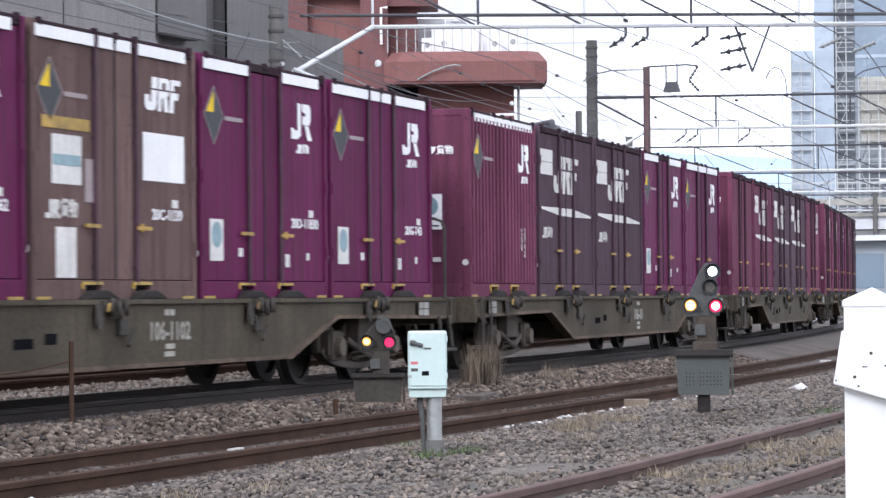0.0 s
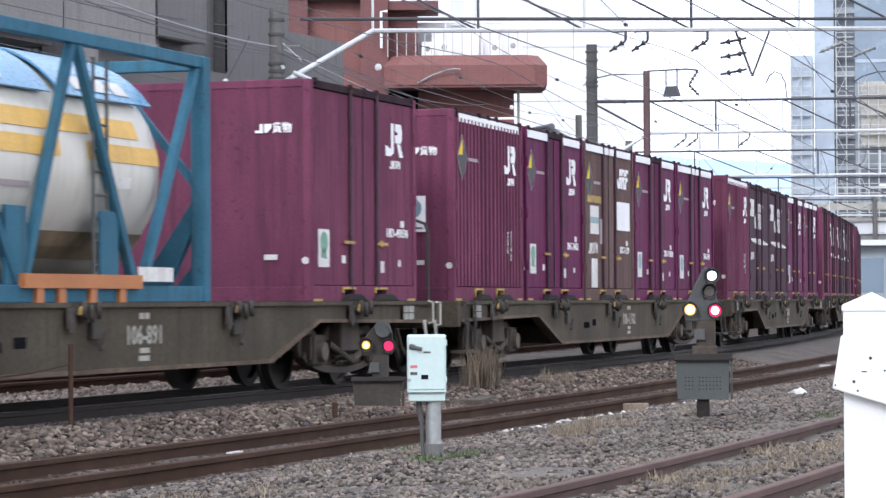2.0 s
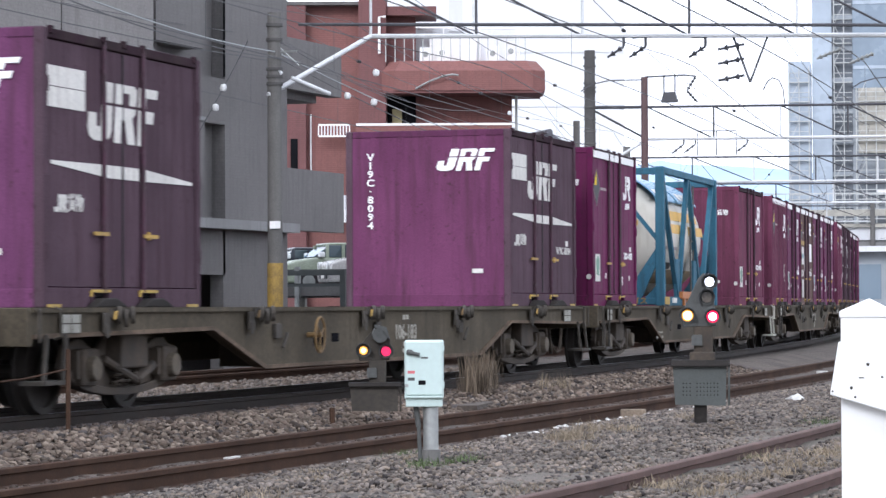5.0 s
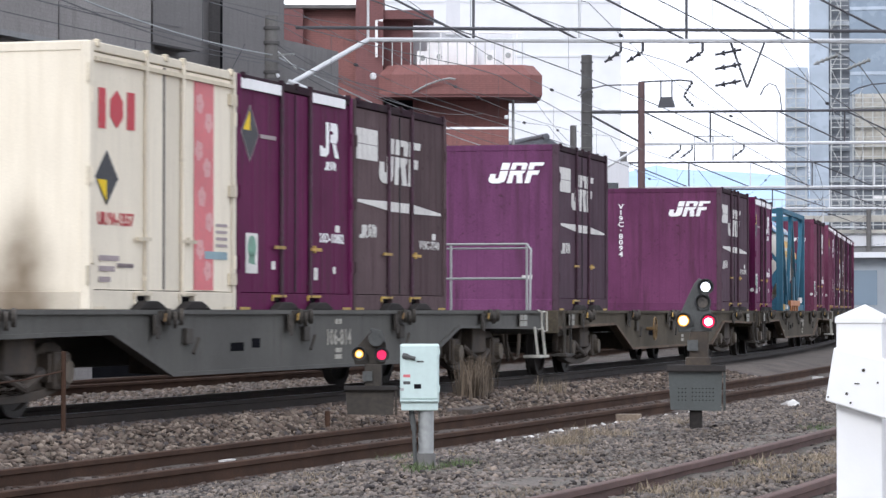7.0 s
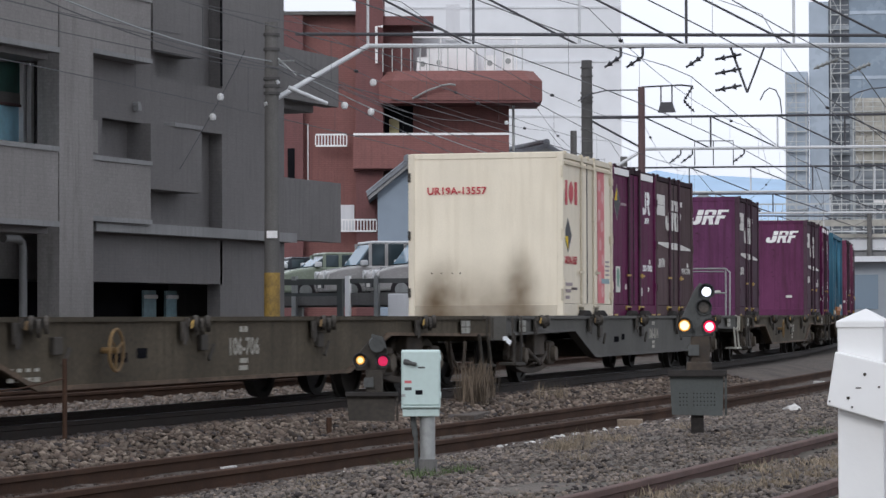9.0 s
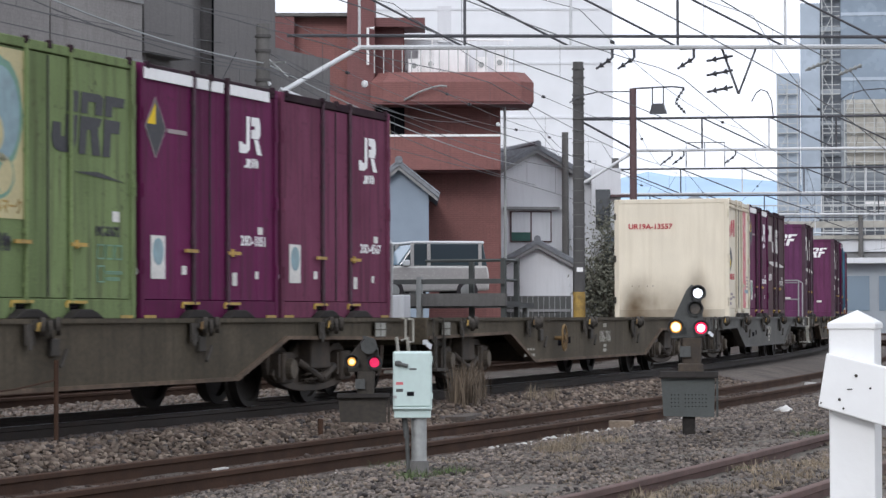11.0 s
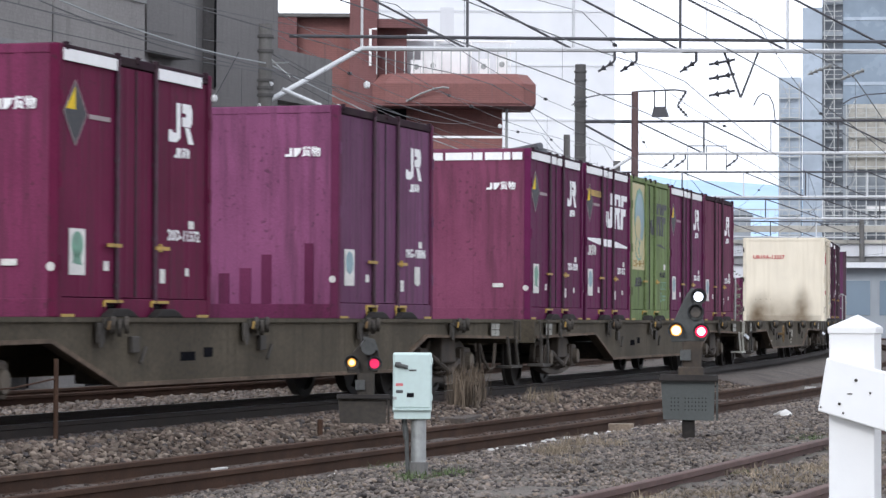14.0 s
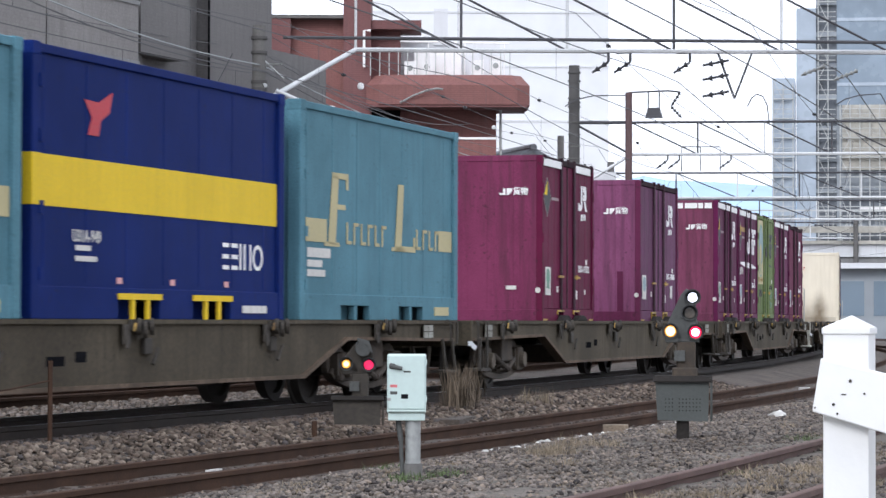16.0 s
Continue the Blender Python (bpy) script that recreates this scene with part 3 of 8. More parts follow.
# ---- loose stones ----
def stones(name, spots, sizes, material, label, category="ballast", parent=None, flat=0.75, seed=3):
    rng = np.random.default_rng(seed)
    t = (1 + 5 ** 0.5) / 2
    base = np.array([(-1, t, 0), (1, t, 0), (-1, -t, 0), (1, -t, 0), (0, -1, t), (0, 1, t), (0, -1, -t), (0, 1, -t), (t, 0, -1), (t, 0, 1), (-t, 0, -1), (-t, 0, 1)]) / 1.9
    tri = np.array([(0, 11, 5), (0, 5, 1), (0, 1, 7), (0, 7, 10), (0, 10, 11), (1, 5, 9), (5, 11, 4), (11, 10, 2), (10, 7, 6), (7, 1, 8), (3, 9, 4), (3, 4, 2),
                    (3, 2, 6), (3, 6, 8), (3, 8, 9), (4, 9, 5), (2, 4, 11), (6, 2, 10), (8, 6, 7), (9, 8, 1)])
    k = len(spots)
    v = base[None] * (1 + 0.85 * (rng.random((k, 12, 1)) - 0.5))
    v = v * rng.uniform(0.6, 1.15, (k, 1, 3)) * np.asarray(sizes)[:, None, None] / 2
    q = rng.normal(size=(k, 4))
    q /= np.linalg.norm(q, axis=1)[:, None]
    w, x, y, z = q.T
    rot = np.stack([1 - 2 * (y * y + z * z), 2 * (x * y - z * w), 2 * (x * z + y * w), 2 * (x * y + z * w), 1 - 2 * (x * x + z * z), 2 * (y * z - x * w),
                    2 * (x * z - y * w), 2 * (y * z + x * w), 1 - 2 * (x * x + y * y)], 1).reshape(k, 3, 3)
    v = np.einsum("kij,knj->kni", rot, v)
    v[:, :, 2] *= flat
    v += np.asarray(spots)[:, None, :]
    f = (tri[None] + 12 * np.arange(k)[:, None, None]).reshape(-1, 3)
    me = bpy.data.meshes.new(name)
    me.vertices.add(12 * k)
    me.vertices.foreach_set("co", v.reshape(-1))
    me.loops.add(3 * len(f))
    me.loops.foreach_set("vertex_index", f.reshape(-1))
    me.polygons.add(len(f))
    me.polygons.foreach_set("loop_start", np.arange(len(f)) * 3)
    me.update(calc_edges=True)
    me.materials.append(material)
    ob = new(name, me)
    return tagged(ob, label, category, kind="stuff")


def scatter(s0, s1, o0, o1, density, size, seed, fade=0.0):
    rng = np.random.default_rng(seed)
    k = int((s1 - s0) * abs(o1 - o0) * density)
    s, o = rng.uniform(s0, s1, k), rng.uniform(o0, o1, k)
    if fade:
        keep = rng.random(k) < np.clip(1.35 - (s - s0) / fade, 0.25, 1)
        s, o = s[keep], o[keep]
    a = np.interp(s, ALONG, TURN)
    x, y = np.interp(s, ALONG, LINE_X) - o * np.sin(a), np.interp(s, ALONG, LINE_Y) + o * np.cos(a)
    clear = np.min(np.abs(np.abs(o[:, None] - np.array(list(TRACKS.values()))[None]) - 0.5665), axis=1)
    keep = (clear > 0.075) & (y > 0.175 * x) & (y < 0.62 * x)
    x, y, o = x[keep], y[keep], o[keep]
    z = np.array([bed_height(p) for p in o]) + rng.uniform(-0.014, 0.012, len(x))
    return np.stack([x, y, z], 1), rng.uniform(0.45, 1.55, len(x)) * size


# ---- the goods train ----
# Space of a wagon: x forwards, y to the left, z up from the rail tops.
BELLY = [(-9.75, 1.0), (9.75, 1.0), (9.75, 0.74), (5.55, 0.78), (4.08, 0.36), (-4.08, 0.36), (-5.55, 0.78), (-9.75, 0.74)]


SLOT = (-9.62, -5.73, -1.92, 1.89, 5.69)      # rear ends of the five places on a wagon
SPIN = []       # wheelsets that turn as the train rolls


def build_bogie(parent, x):
    """A two-axle bogie: side frames, axle boxes, springs, wheelsets."""
    b = part("bogie", Geo().box(-0.22, 0.22, -0.9, 0.9, 0.50, 0.78), M_BOGIE, parent, m=pose(x, 0, 0), bevel=0.02)
    bow = [(1.30 * math.sin(radians(a)), 0.46 - 0.30 * math.cos(radians(a)) ** 0.8) for a in range(-88, 89, 11)]
    crown = [(1.30, 0.50), (1.22, 0.64), (1.06, 0.71), (0.86, 0.70), (0.66, 0.62), (0.48, 0.60), (0.36, 0.70), (0.24, 0.75)]
    inner = [(x * 0.93, z + 0.075) for x, z in bow[1:-1]]
    for y in (-1.0, 0.92):
        out = -1 if y < 0 else 1
        f = y if y < 0 else y + 0.08
        lo, hi = min(f, f + out * 0.05), max(f, f + out * 0.05)
        fr = part("side_frame", Geo().prism(bow + crown + [(-x, z) for x, z in reversed(crown)], y, y + 0.08), M_BOGIE, b, "dusty cast bogie side frame", bevel=0.015)
        part("lower_flange", Geo().prism(bow[1:-1] + inner[::-1], lo, hi), M_BOGIE, fr, bevel=0.01)
        for ax in (-0.95, 0.95):
            part("axle_box", Geo().box(ax - 0.18, ax + 0.18, min(f, f + out * 0.13), max(f, f + out * 0.13), 0.27, 0.62), M_BOGIE, b, bevel=0.035)
            part("axle_cap", Geo().tube((ax, f + out * 0.12, 0.43), (ax, f + out * 0.20, 0.43), 0.125, 18, 0.11), M_CAP, b, "paler round axle cap", bevel=0.01)
            for lx in (ax - 0.215, ax + 0.215):
                part("hanger_lug", Geo().box(lx - 0.025, lx + 0.025, min(f, f + out * 0.10), max(f, f + out * 0.10), 0.34, 0.60), M_BOGIE, b)
        for sx in (-0.24, -0.08, 0.08, 0.24):
            part("spring", Geo().line([(sx + 0.055 * math.cos(k * 1.05), f + out * 0.08 + 0.055 * math.sin(k * 1.05), 0.26 + k * 0.0105) for k in range(31)], 0.014, 5), M_BOGIE, b)
        part("bolster_end", Geo().prism([(-0.34, 0.42), (-0.30, 0.76), (0.30, 0.76), (0.34, 0.42)], min(f, f + out * 0.16), max(f, f + out * 0.16)), M_BOGIE, b, bevel=0.02)
        part("brake_beam", Geo().tube((-0.62, f + out * 0.10, 0.52), (0.10, f + out * 0.13, 0.30), 0.04, 8).tube((0.10, f + out * 0.13, 0.30), (0.55, f + out * 0.10, 0.44), 0.05, 8), M_BOGIE, b)
    for ax in (-0.95, 0.95):
        w = part("wheelset", Geo().tube((0, -1.0, 0), (0, 1.0, 0), 0.07, 10), M_WHEEL, b, m=pose(ax, 0, 0.405))
        for y, sgn in ((-0.60, -1), (0.60, 1)):
            prof = [(0.09, -0.09), (0.12, -0.09), (0.14, -0.03), (0.33, -0.02), (0.34, -0.05), (0.405, -0.05), (0.405, 0.05), (0.432, 0.06), (0.432, 0.09), (0.34, 0.09), (0.33, 0.03), (0.12, 0.03)]
            part("wheel", Geo().lathe(prof, 26, Matrix.Translation((0, y, 0)) @ Matrix.Rotation(radians(90 * sgn), 4, "X")), M_WHEEL, w, smooth=True)
        SPIN.append((w, ax))
    return b


def build_wagon(number, steel, label, hand_wheel=None, railing=False, plate="", pale=False, tall=False, mark_at=0.87, glint=False):
    w = thing("container_flat_wagon", label, "freight wagon", "wagons of the goods train")
    for y in (-1.32, 1.20):
        g = Geo().prism(BELLY, y, y + 0.12 if y < 0 else y + 0.12)
        part("side_sill", g, steel, w, bevel=0.008)
    for y0, y1 in ((-1.36, -1.32), (1.32, 1.36)):
        part("top_flange", Geo().box(-9.75, 9.75, y0, y1, 0.955, 1.0), steel, w)
        low = [(9.75, 0.725), (5.56, 0.765), (4.10, 0.345)]
        high = [(9.75, 0.765), (5.54, 0.805), (4.06, 0.385)]
        part("sill_flange", Geo().prism(low + [(-x, z) for x, z in reversed(low)] + [(-x, z) for x, z in high] + list(reversed(high)), y0, y1), M_EDGE if steel is M_CHASSIS else steel, w, "rusty lower edge of the sill" if steel is M_CHASSIS else "")
    part("centre_sill", Geo().box(-9.6, 9.6, -0.3, 0.3, 0.62, 0.97), steel, w)
    for i in range(9):
        part("cross_bearer", Geo().box(-0.12, 0.12, -1.2, 1.2, 0.78, 0.985), steel, w, m=pose(-8.8 + i * 2.2, 0, 0))
    part("deck_plate", Geo().box(-9.7, 9.7, -1.2, 1.2, 0.955, 0.992), steel, w)
    for x in (-9.8, 9.8):
        part("end_beam", Geo().box(x - 0.06, x + 0.06, -1.34, 1.34, 0.66, 1.0), steel, w, bevel=0.01)
        sg = 1 if x > 0 else -1
        g = Geo().box(min(x, x + sg * 0.32), max(x, x + sg * 0.32), -0.09, 0.09, 0.78, 0.96)
        g.box(min(x + sg * 0.26, x + sg * 0.41), max(x + sg * 0.26, x + sg * 0.41), -0.17, 0.17, 0.74, 1.0)
        part("coupler", g, M_BOGIE, w, bevel=0.02)
        part("brake_hose", Geo().line([(x, -0.75, 0.78), (x + sg * 0.07, -0.75, 0.50), (x + sg * 0.16, -0.75, 0.30), (x + sg * 0.25, -0.72, 0.27), (x + sg * 0.34, -0.66, 0.40), (x + sg * 0.37, -0.6, 0.68)], 0.024, 6), M_BOGIE, w)
        # corner steps and white grab rails
        g = Geo()
        sx = x - sg * 0.35
        for a in (-0.2, 0.2):
            g.tube((sx + a - sg * 0.10, -1.38, 0.76), (sx + a, -1.40, 0.34), 0.022, 4)
        g.box(sx - 0.26, sx + 0.26, -1.44, -1.20, 0.32, 0.355)
        part("foot_step", g, M_LABEL2 if pale and sg > 0 else M_GRIME, w, "step below the sill")
        g = Geo().line([(sx - sg * 0.1, -1.37, 0.72), (sx - sg * 0.1, -1.43, 0.74), (sx - sg * 0.1, -1.43, 0.98), (sx - sg * 0.1, -1.37, 1.0)], 0.014, 6)
        part("grab_rail", g, M_LABEL2 if pale and sg > 0 else M_GRIME, w, "tubular grab rail")
        g = Geo().line([(sx + sg * 0.2, -1.36, 0.98), (sx + sg * 0.28, -1.40, 0.98), (sx + sg * 0.28, -1.40, 0.70), (sx + sg * 0.2, -1.36, 0.70)], 0.014, 6)
        part("grab_rail", g, M_LABEL2 if pale and sg > 0 else M_GRIME, w, "tubular grab rail")
        if glint and sg < 0:
            part("end_reflector", Geo().prism([(-1.425, 0.655), (-1.365, 0.70), (-1.345, 0.64), (-1.405, 0.595)], x - 0.09, x - 0.07, "x").box(x - 0.08, x - 0.05, -1.36, -1.30, 0.66, 0.72), M_GLINT, w, "small tilted white reflector plate")
        if tall and sg < 0:
            part("tall_handrail", Geo().line([(x, -0.92, 0.98), (x, -0.92, 1.90), (x, -0.88, 2.0), (x, -0.78, 2.04), (x, -0.40, 2.04), (x, -0.34, 1.98), (x, -0.34, 0.98)], 0.02, 6), M_CHASSIS2, w, "tall curved grey handrail")
    # lashing hardware along the sill: tilted yellow latches beside ring-like clamps
    for i in range(5):
        x = -8.2 + i * 3.7
        part("latch", Geo().prism([(x + 0.012, 0.962), (x + 0.045, 0.968), (x + 0.014, 0.892), (x - 0.012, 0.886)], -1.445, -1.43), M_WHEELOCHRE if i % 2 else M_OCHRE, w, "scuffed yellow latch")
        g = Geo().box(x + 0.02, x + 0.44, -1.40, -1.36, 0.90, 0.99)
        for k in range(3):
            g.lathe([(0.035, -0.02), (0.085, -0.02), (0.085, 0.02), (0.035, 0.02)], 14, Matrix.Translation((x + 0.14 + 0.12 * k, -1.42 - 0.015 * k, 0.93 - 0.03 * (k % 2))) @ Matrix.Rotation(radians(90), 4, "X") @ Matrix.Rotation(radians(25), 4, "Y"))
        part("lashing_clamp", g, M_GRIME, w, "grimy ring-shaped lashing clamp")
        part("lock_bracket", Geo().box(x - 0.12, x + 0.04, -1.385, -1.36, 0.76, 0.95).box(x - 0.10, x - 0.03, -1.40, -1.385, 0.72, 0.84), M_GRIME, w, bevel=0.012)
    for i in range(3):
        x = -3.7 + i * 3.4
        part("valve_box", Geo().box(x - 0.09, x + 0.09, -1.37, -1.32, 0.66, 0.82).tube((x + 0.02, -1.40, 0.56), (x + 0.16, -1.40, 0.72), 0.022, 6), M_GRIME, w, bevel=0.01)
    for x in (-9.0, 8.6):
        p = part("label_plate", Geo().box(x - 0.20, x + 0.20, -1.366, -1.36, 0.765, 0.945), M_BOGIE, w)
        g = Geo()
        for a in (-0.19, 0.01):
            for z in (0.775, 0.862):
                g.box(x + a, x + a + 0.175, -1.370, -1.3665, z, z + 0.075)
        part("label_panel", g, M_LABEL, p, "dusty pale label of four panels")
    # two small hand holes in the belly, black plates painting their inner shade
    for x in (-2.30, -1.76):
        part("hand_hole", Geo().box(x - 0.19, x + 0.19, -1.323, -1.30, 0.57, 0.66) if x < -2 else Geo().box(x - 0.12, x + 0.12, -1.323, -1.30, 0.60, 0.70), M_VOIDSHADE, w)
    if number:
        part("lettering", words(number, 0.25, 1.06), M_LETTER, w, "pale stencilled wagon number", m=pose(mark_at, -1.3235, 0.68) @ SIDE)
        g = Geo()
        for i in range(2):
            g.box(mark_at - 0.12 + 0.13 * i, mark_at - 0.02 + 0.13 * i, -1.3235, -1.32, 0.84, 0.90)
        for i in range(2):
            g.box(mark_at - 0.13 + 0.02 * i, mark_at + 0.11, -1.3235, -1.32, 0.44 + i * 0.075, 0.49 + i * 0.075)
        part("stencil_mark", g, M_LETTER, w)
    if plate:
        g = Geo()
        for i in range(4):
            g.box(-4.62 + i * 0.17, -4.49 + i * 0.17, -1.3235, -1.32, 0.43, 0.47)
            g.box(-4.60 + i * 0.17, -4.51 + i * 0.17, -1.3235, -1.32, 0.52, 0.55)
        part("stencil_mark", g, M_LETTER, w, "row of pale worn stencil marks")
    if hand_wheel is not None:
        g = Geo()
        rim = [(hand_wheel + 0.155 * math.cos(math.pi * i / 10), -1.47, 0.69 + 0.195 * math.sin(math.pi * i / 10)) for i in range(21)]
        g.line(rim, 0.015, 6)
        for a in (0.4, 2.5, 4.6):
            g.tube((hand_wheel, -1.47, 0.69), (hand_wheel + 0.155 * math.cos(a), -1.47, 0.69 + 0.195 * math.sin(a)), 0.011, 6)
        g.tube((hand_wheel, -1.49, 0.69), (hand_wheel, -1.30, 0.69), 0.03, 8)
        part("hand_brake_wheel", g, M_WHEELOCHRE, w, "ochre painted hand brake wheel")
    if railing:
        for x in railing:
            g = Geo()
            for z in (1.46, 1.96):
                g.line([(x, 1.15, z), (x, -1.15, z)], 0.018, 6)
            g.line([(x + 0.10, 1.10, 1.90), (x + 0.10, -1.10, 1.90)], 0.015, 6)
            for y in (1.15, 0.0, -1.15):
                g.tube((x, y, 0.99), (x, y, 1.96), 0.018, 6)
            g.line([(x, -1.15, 1.96), (x + (0.25 if x < 0 else -0.25), -1.28, 1.88), (x + (0.3 if x < 0 else -0.3), -1.28, 1.0)], 0.018, 6)
            part("end_railing", g, M_GALV, w, "grey tubular railing across the wagon end")
    g = Geo().box(-2.9, -1.2, -0.95, -0.35, 0.34, 0.62)
    part("brake_gear_box", g, M_BOGIE, w, bevel=0.02)
    part("air_tank", Geo().tube((1.2, -0.7, 0.46), (2.9, -0.7, 0.46), 0.17, 16), M_BOGIE, w, smooth=True)
    for x in (-7.1, 7.1):
        build_bogie(w, x)
    return w


# Space of a container: x forwards, y to the left, z up from its own floor; the seen faces look to -y and -x.
def hook_mark(g, x, z, h, put):
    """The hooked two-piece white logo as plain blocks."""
    w = h * 1.36
    t = h * 0.24
    put(g, [(x + 0.36 * w, z + h), (x + 0.36 * w + t, z + h), (x + 0.36 * w + t, z + 0.12 * h), (x + 0.36 * w - 0.02 * h, z), (x, z), (x - 0.02 * h, z + 0.3 * h),
            (x + t * 0.8, z + 0.3 * h), (x + t, z + t), (x + 0.36 * w, z + t)])
    a = x + 0.36 * w + 1.55 * t
    put(g, [(a, z + h), (x + w * 1.02, z + h), (x + w * 1.1, z + 0.86 * h), (x + w * 1.1, z + 0.56 * h), (x + w * 1.0, z + 0.42 * h), (a, z + 0.42 * h),
            (a, z + 0.42 * h + t), (a + t, z + 0.42 * h + t), (a + t, z + h - t), (a, z + h - t)])
    put(g, [(a + t * 0.7, z + 0.40 * h), (a + t * 1.9, z + 0.40 * h), (x + w * 1.18, z), (x + w * 0.93, z)])


def slant_mark(g, x, z, h, put, lean=0.22, wide=1.75):
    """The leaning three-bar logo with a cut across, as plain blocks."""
    w = h * wide

    def q(a, b, lo, hi):
        put(g, [(x + a * w + lean * h * lo, z + lo * h), (x + b * w + lean * h * lo, z + lo * h), (x + b * w + lean * h * hi, z + hi * h), (x + a * w + lean * h * hi, z + hi * h)])
    def free(pts):
        put(g, [(x + a * w + lean * h * b, z + b * h) for a, b in pts])
    q(0.19, 0.35, 0.66, 1.0)
    free([(0.19, 0.61), (0.35, 0.61), (0.35, 0.20), (0.32, 0.07), (0.25, 0.0), (0.10, 0.0), (0.03, 0.07), (0.0, 0.22), (0.01, 0.46), (0.12, 0.46), (0.13, 0.24), (0.19, 0.24)])
    free([(0.39, 0.66), (0.49, 0.66), (0.49, 0.86), (0.60, 0.86), (0.60, 0.66), (0.70, 0.66), (0.71, 0.94), (0.66, 1.0), (0.39, 1.0)])
    free([(0.39, 0.61), (0.39, 0.0), (0.49, 0.0), (0.49, 0.40), (0.54, 0.40), (0.59, 0.0), (0.71, 0.0), (0.65, 0.44), (0.69, 0.52), (0.70, 0.61)])
    free([(0.74, 0.66), (0.85, 0.66), (0.85, 0.84), (1.02, 0.84), (1.03, 1.0), (0.74, 1.0)])
    free([(0.74, 0.61), (0.74, 0.0), (0.85, 0.0), (0.85, 0.40), (0.97, 0.40), (0.98, 0.61)])


def goods_mark(c, x, y, z, h, turn, material, label="small white freight mark"):
    """Two plain blocks and the two characters for goods, centred at a point of a face."""
    m = part("freight_mark", words("\u8ca8\u7269", h * 1.05, 1.0), material, c, label, m=pose(x, y, z) @ turn @ pose(h * 0.95, 0, 0))
    g = Geo()
    for a, pts in ((-2.05, [(0.62, 1), (0.9, 1), (0.9, 0.15), (0.7, 0), (0.1, 0), (0.1, 0.28), (0.62, 0.28)]), (-1.08, [(0, 0), (0.25, 0), (0.25, 0.35), (0.6, 0), (0.92, 0), (0.62, 0.4), (0.85, 0.6), (0.8, 1), (0, 1)])):
        g.prism([((a + p - 0.95) * h, (r - 0.5) * h) for p, r in pts], -0.002, 0.002, "z")
    part("block_mark", g, material, m)
    return m


def build_box(kind, paint, end_paint=None, size=(3.70, 2.45, 2.5), label="", code="", end_code="", stripes="", stripe_end=False, logo="hook", end_logo="bars",
              wave=False, ribs=False, sticker="green", extras=(), white=M_WHITE, pocket=M_YELLOW2, group="twelve-foot containers", diamond=True, rib=0.009, end_at=0.85):
    """A twelve-foot railway container with double side doors and fork pockets."""
    L, W, H = size
    hx, hy = L / 2, W / 2
    end_paint = end_paint or paint
    c = thing("freight_container", label, "container", group)
    # frame: posts, rails, castings
    for x in (-hx, hx - 0.10):
        for y in (-hy, hy - 0.10):
            part("corner_post", Geo().box(x, x + 0.10, y, y + 0.10, 0.0, H), M_TOUCHUP if end_paint is M_ORCHID else paint, c, bevel=0.012)
    for z0, z1, nm in ((0.0, 0.13, "bottom_rail"), (H - 0.09, H, "top_rail")):
        for y in (-hy + 0.004, hy - 0.074):
            if nm == "bottom_rail":
                notched = [(-hx + 0.1, z0), (-0.80, z0), (-0.80, z1), (-0.44, z1), (-0.44, z0), (0.32, z0), (0.32, z1), (0.68, z1), (0.68, z0), (hx - 0.1, z0), (hx - 0.1, z1 + 0.05), (-hx + 0.1, z1 + 0.05)]
                part(nm, Geo().prism(notched, y, y + 0.07), paint, c, bevel=0.006)
            else:
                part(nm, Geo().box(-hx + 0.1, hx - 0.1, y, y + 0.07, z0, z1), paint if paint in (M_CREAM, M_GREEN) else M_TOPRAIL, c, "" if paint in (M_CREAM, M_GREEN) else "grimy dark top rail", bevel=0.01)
                if y < 0:
                    for x in (-hx + 0.16, -0.53, -0.06, 0.39, hx - 0.16):
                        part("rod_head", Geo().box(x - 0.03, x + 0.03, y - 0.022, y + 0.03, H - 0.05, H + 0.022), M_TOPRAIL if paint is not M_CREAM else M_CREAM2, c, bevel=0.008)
    for x in (-hx + 0.004, hx - 0.074):
        part("end_sill", Geo().box(x, x + 0.07, -hy + 0.1, hy - 0.1, 0.0, 0.17), M_TOUCHUP if end_paint is M_ORCHID else end_paint, c, bevel=0.008)
        part("end_header", Geo().box(x, x + 0.07, -hy + 0.1, hy - 0.1, H - 0.09, H), end_paint, c, bevel=0.01)
    part("floor", Geo().box(-hx + 0.05, hx - 0.05, -hy + 0.05, hy - 0.05, 0.10, 0.16), M_RUBBER, c)
    part("roof", Geo().box(-hx + 0.03, hx - 0.03, -hy + 0.03, hy - 0.03, H - 0.03, H + 0.006), M_MAROON if paint is not M_CREAM else M_CREAM, c, bevel=0.006)
    # rear and front walls with shallow upright ribs
    for sx in (-1, 1):
        pts, n = [(sx * (hx - 0.05), -hy + 0.1), (sx * (hx - 0.015), -hy + 0.1)], 6
        for i in range(1, n if rib > 0.003 else 0):
            y = -hy + W * i / n
            pts += [(sx * (hx - 0.015), y - 0.055), (sx * (hx - 0.015 + rib), y - 0.035), (sx * (hx - 0.015 + rib), y + 0.035), (sx * (hx - 0.015), y + 0.055)]
        pts += [(sx * (hx - 0.015), hy - 0.1), (sx * (hx - 0.05), hy - 0.1)]
        part("end_wall", Geo().prism(pts, 0.15, H - 0.08, "z"), end_paint, c)
    # the far side stays one plain ribbed wall
    pts = [(-hx + 0.1, hy - 0.06), (-hx + 0.1, hy - 0.03)]
    for i in range(1, 8):
        x = -hx + L * i / 8
        pts += [(x - 0.05, hy - 0.03), (x - 0.03, hy - 0.008), (x + 0.03, hy - 0.008), (x + 0.05, hy - 0.03)]
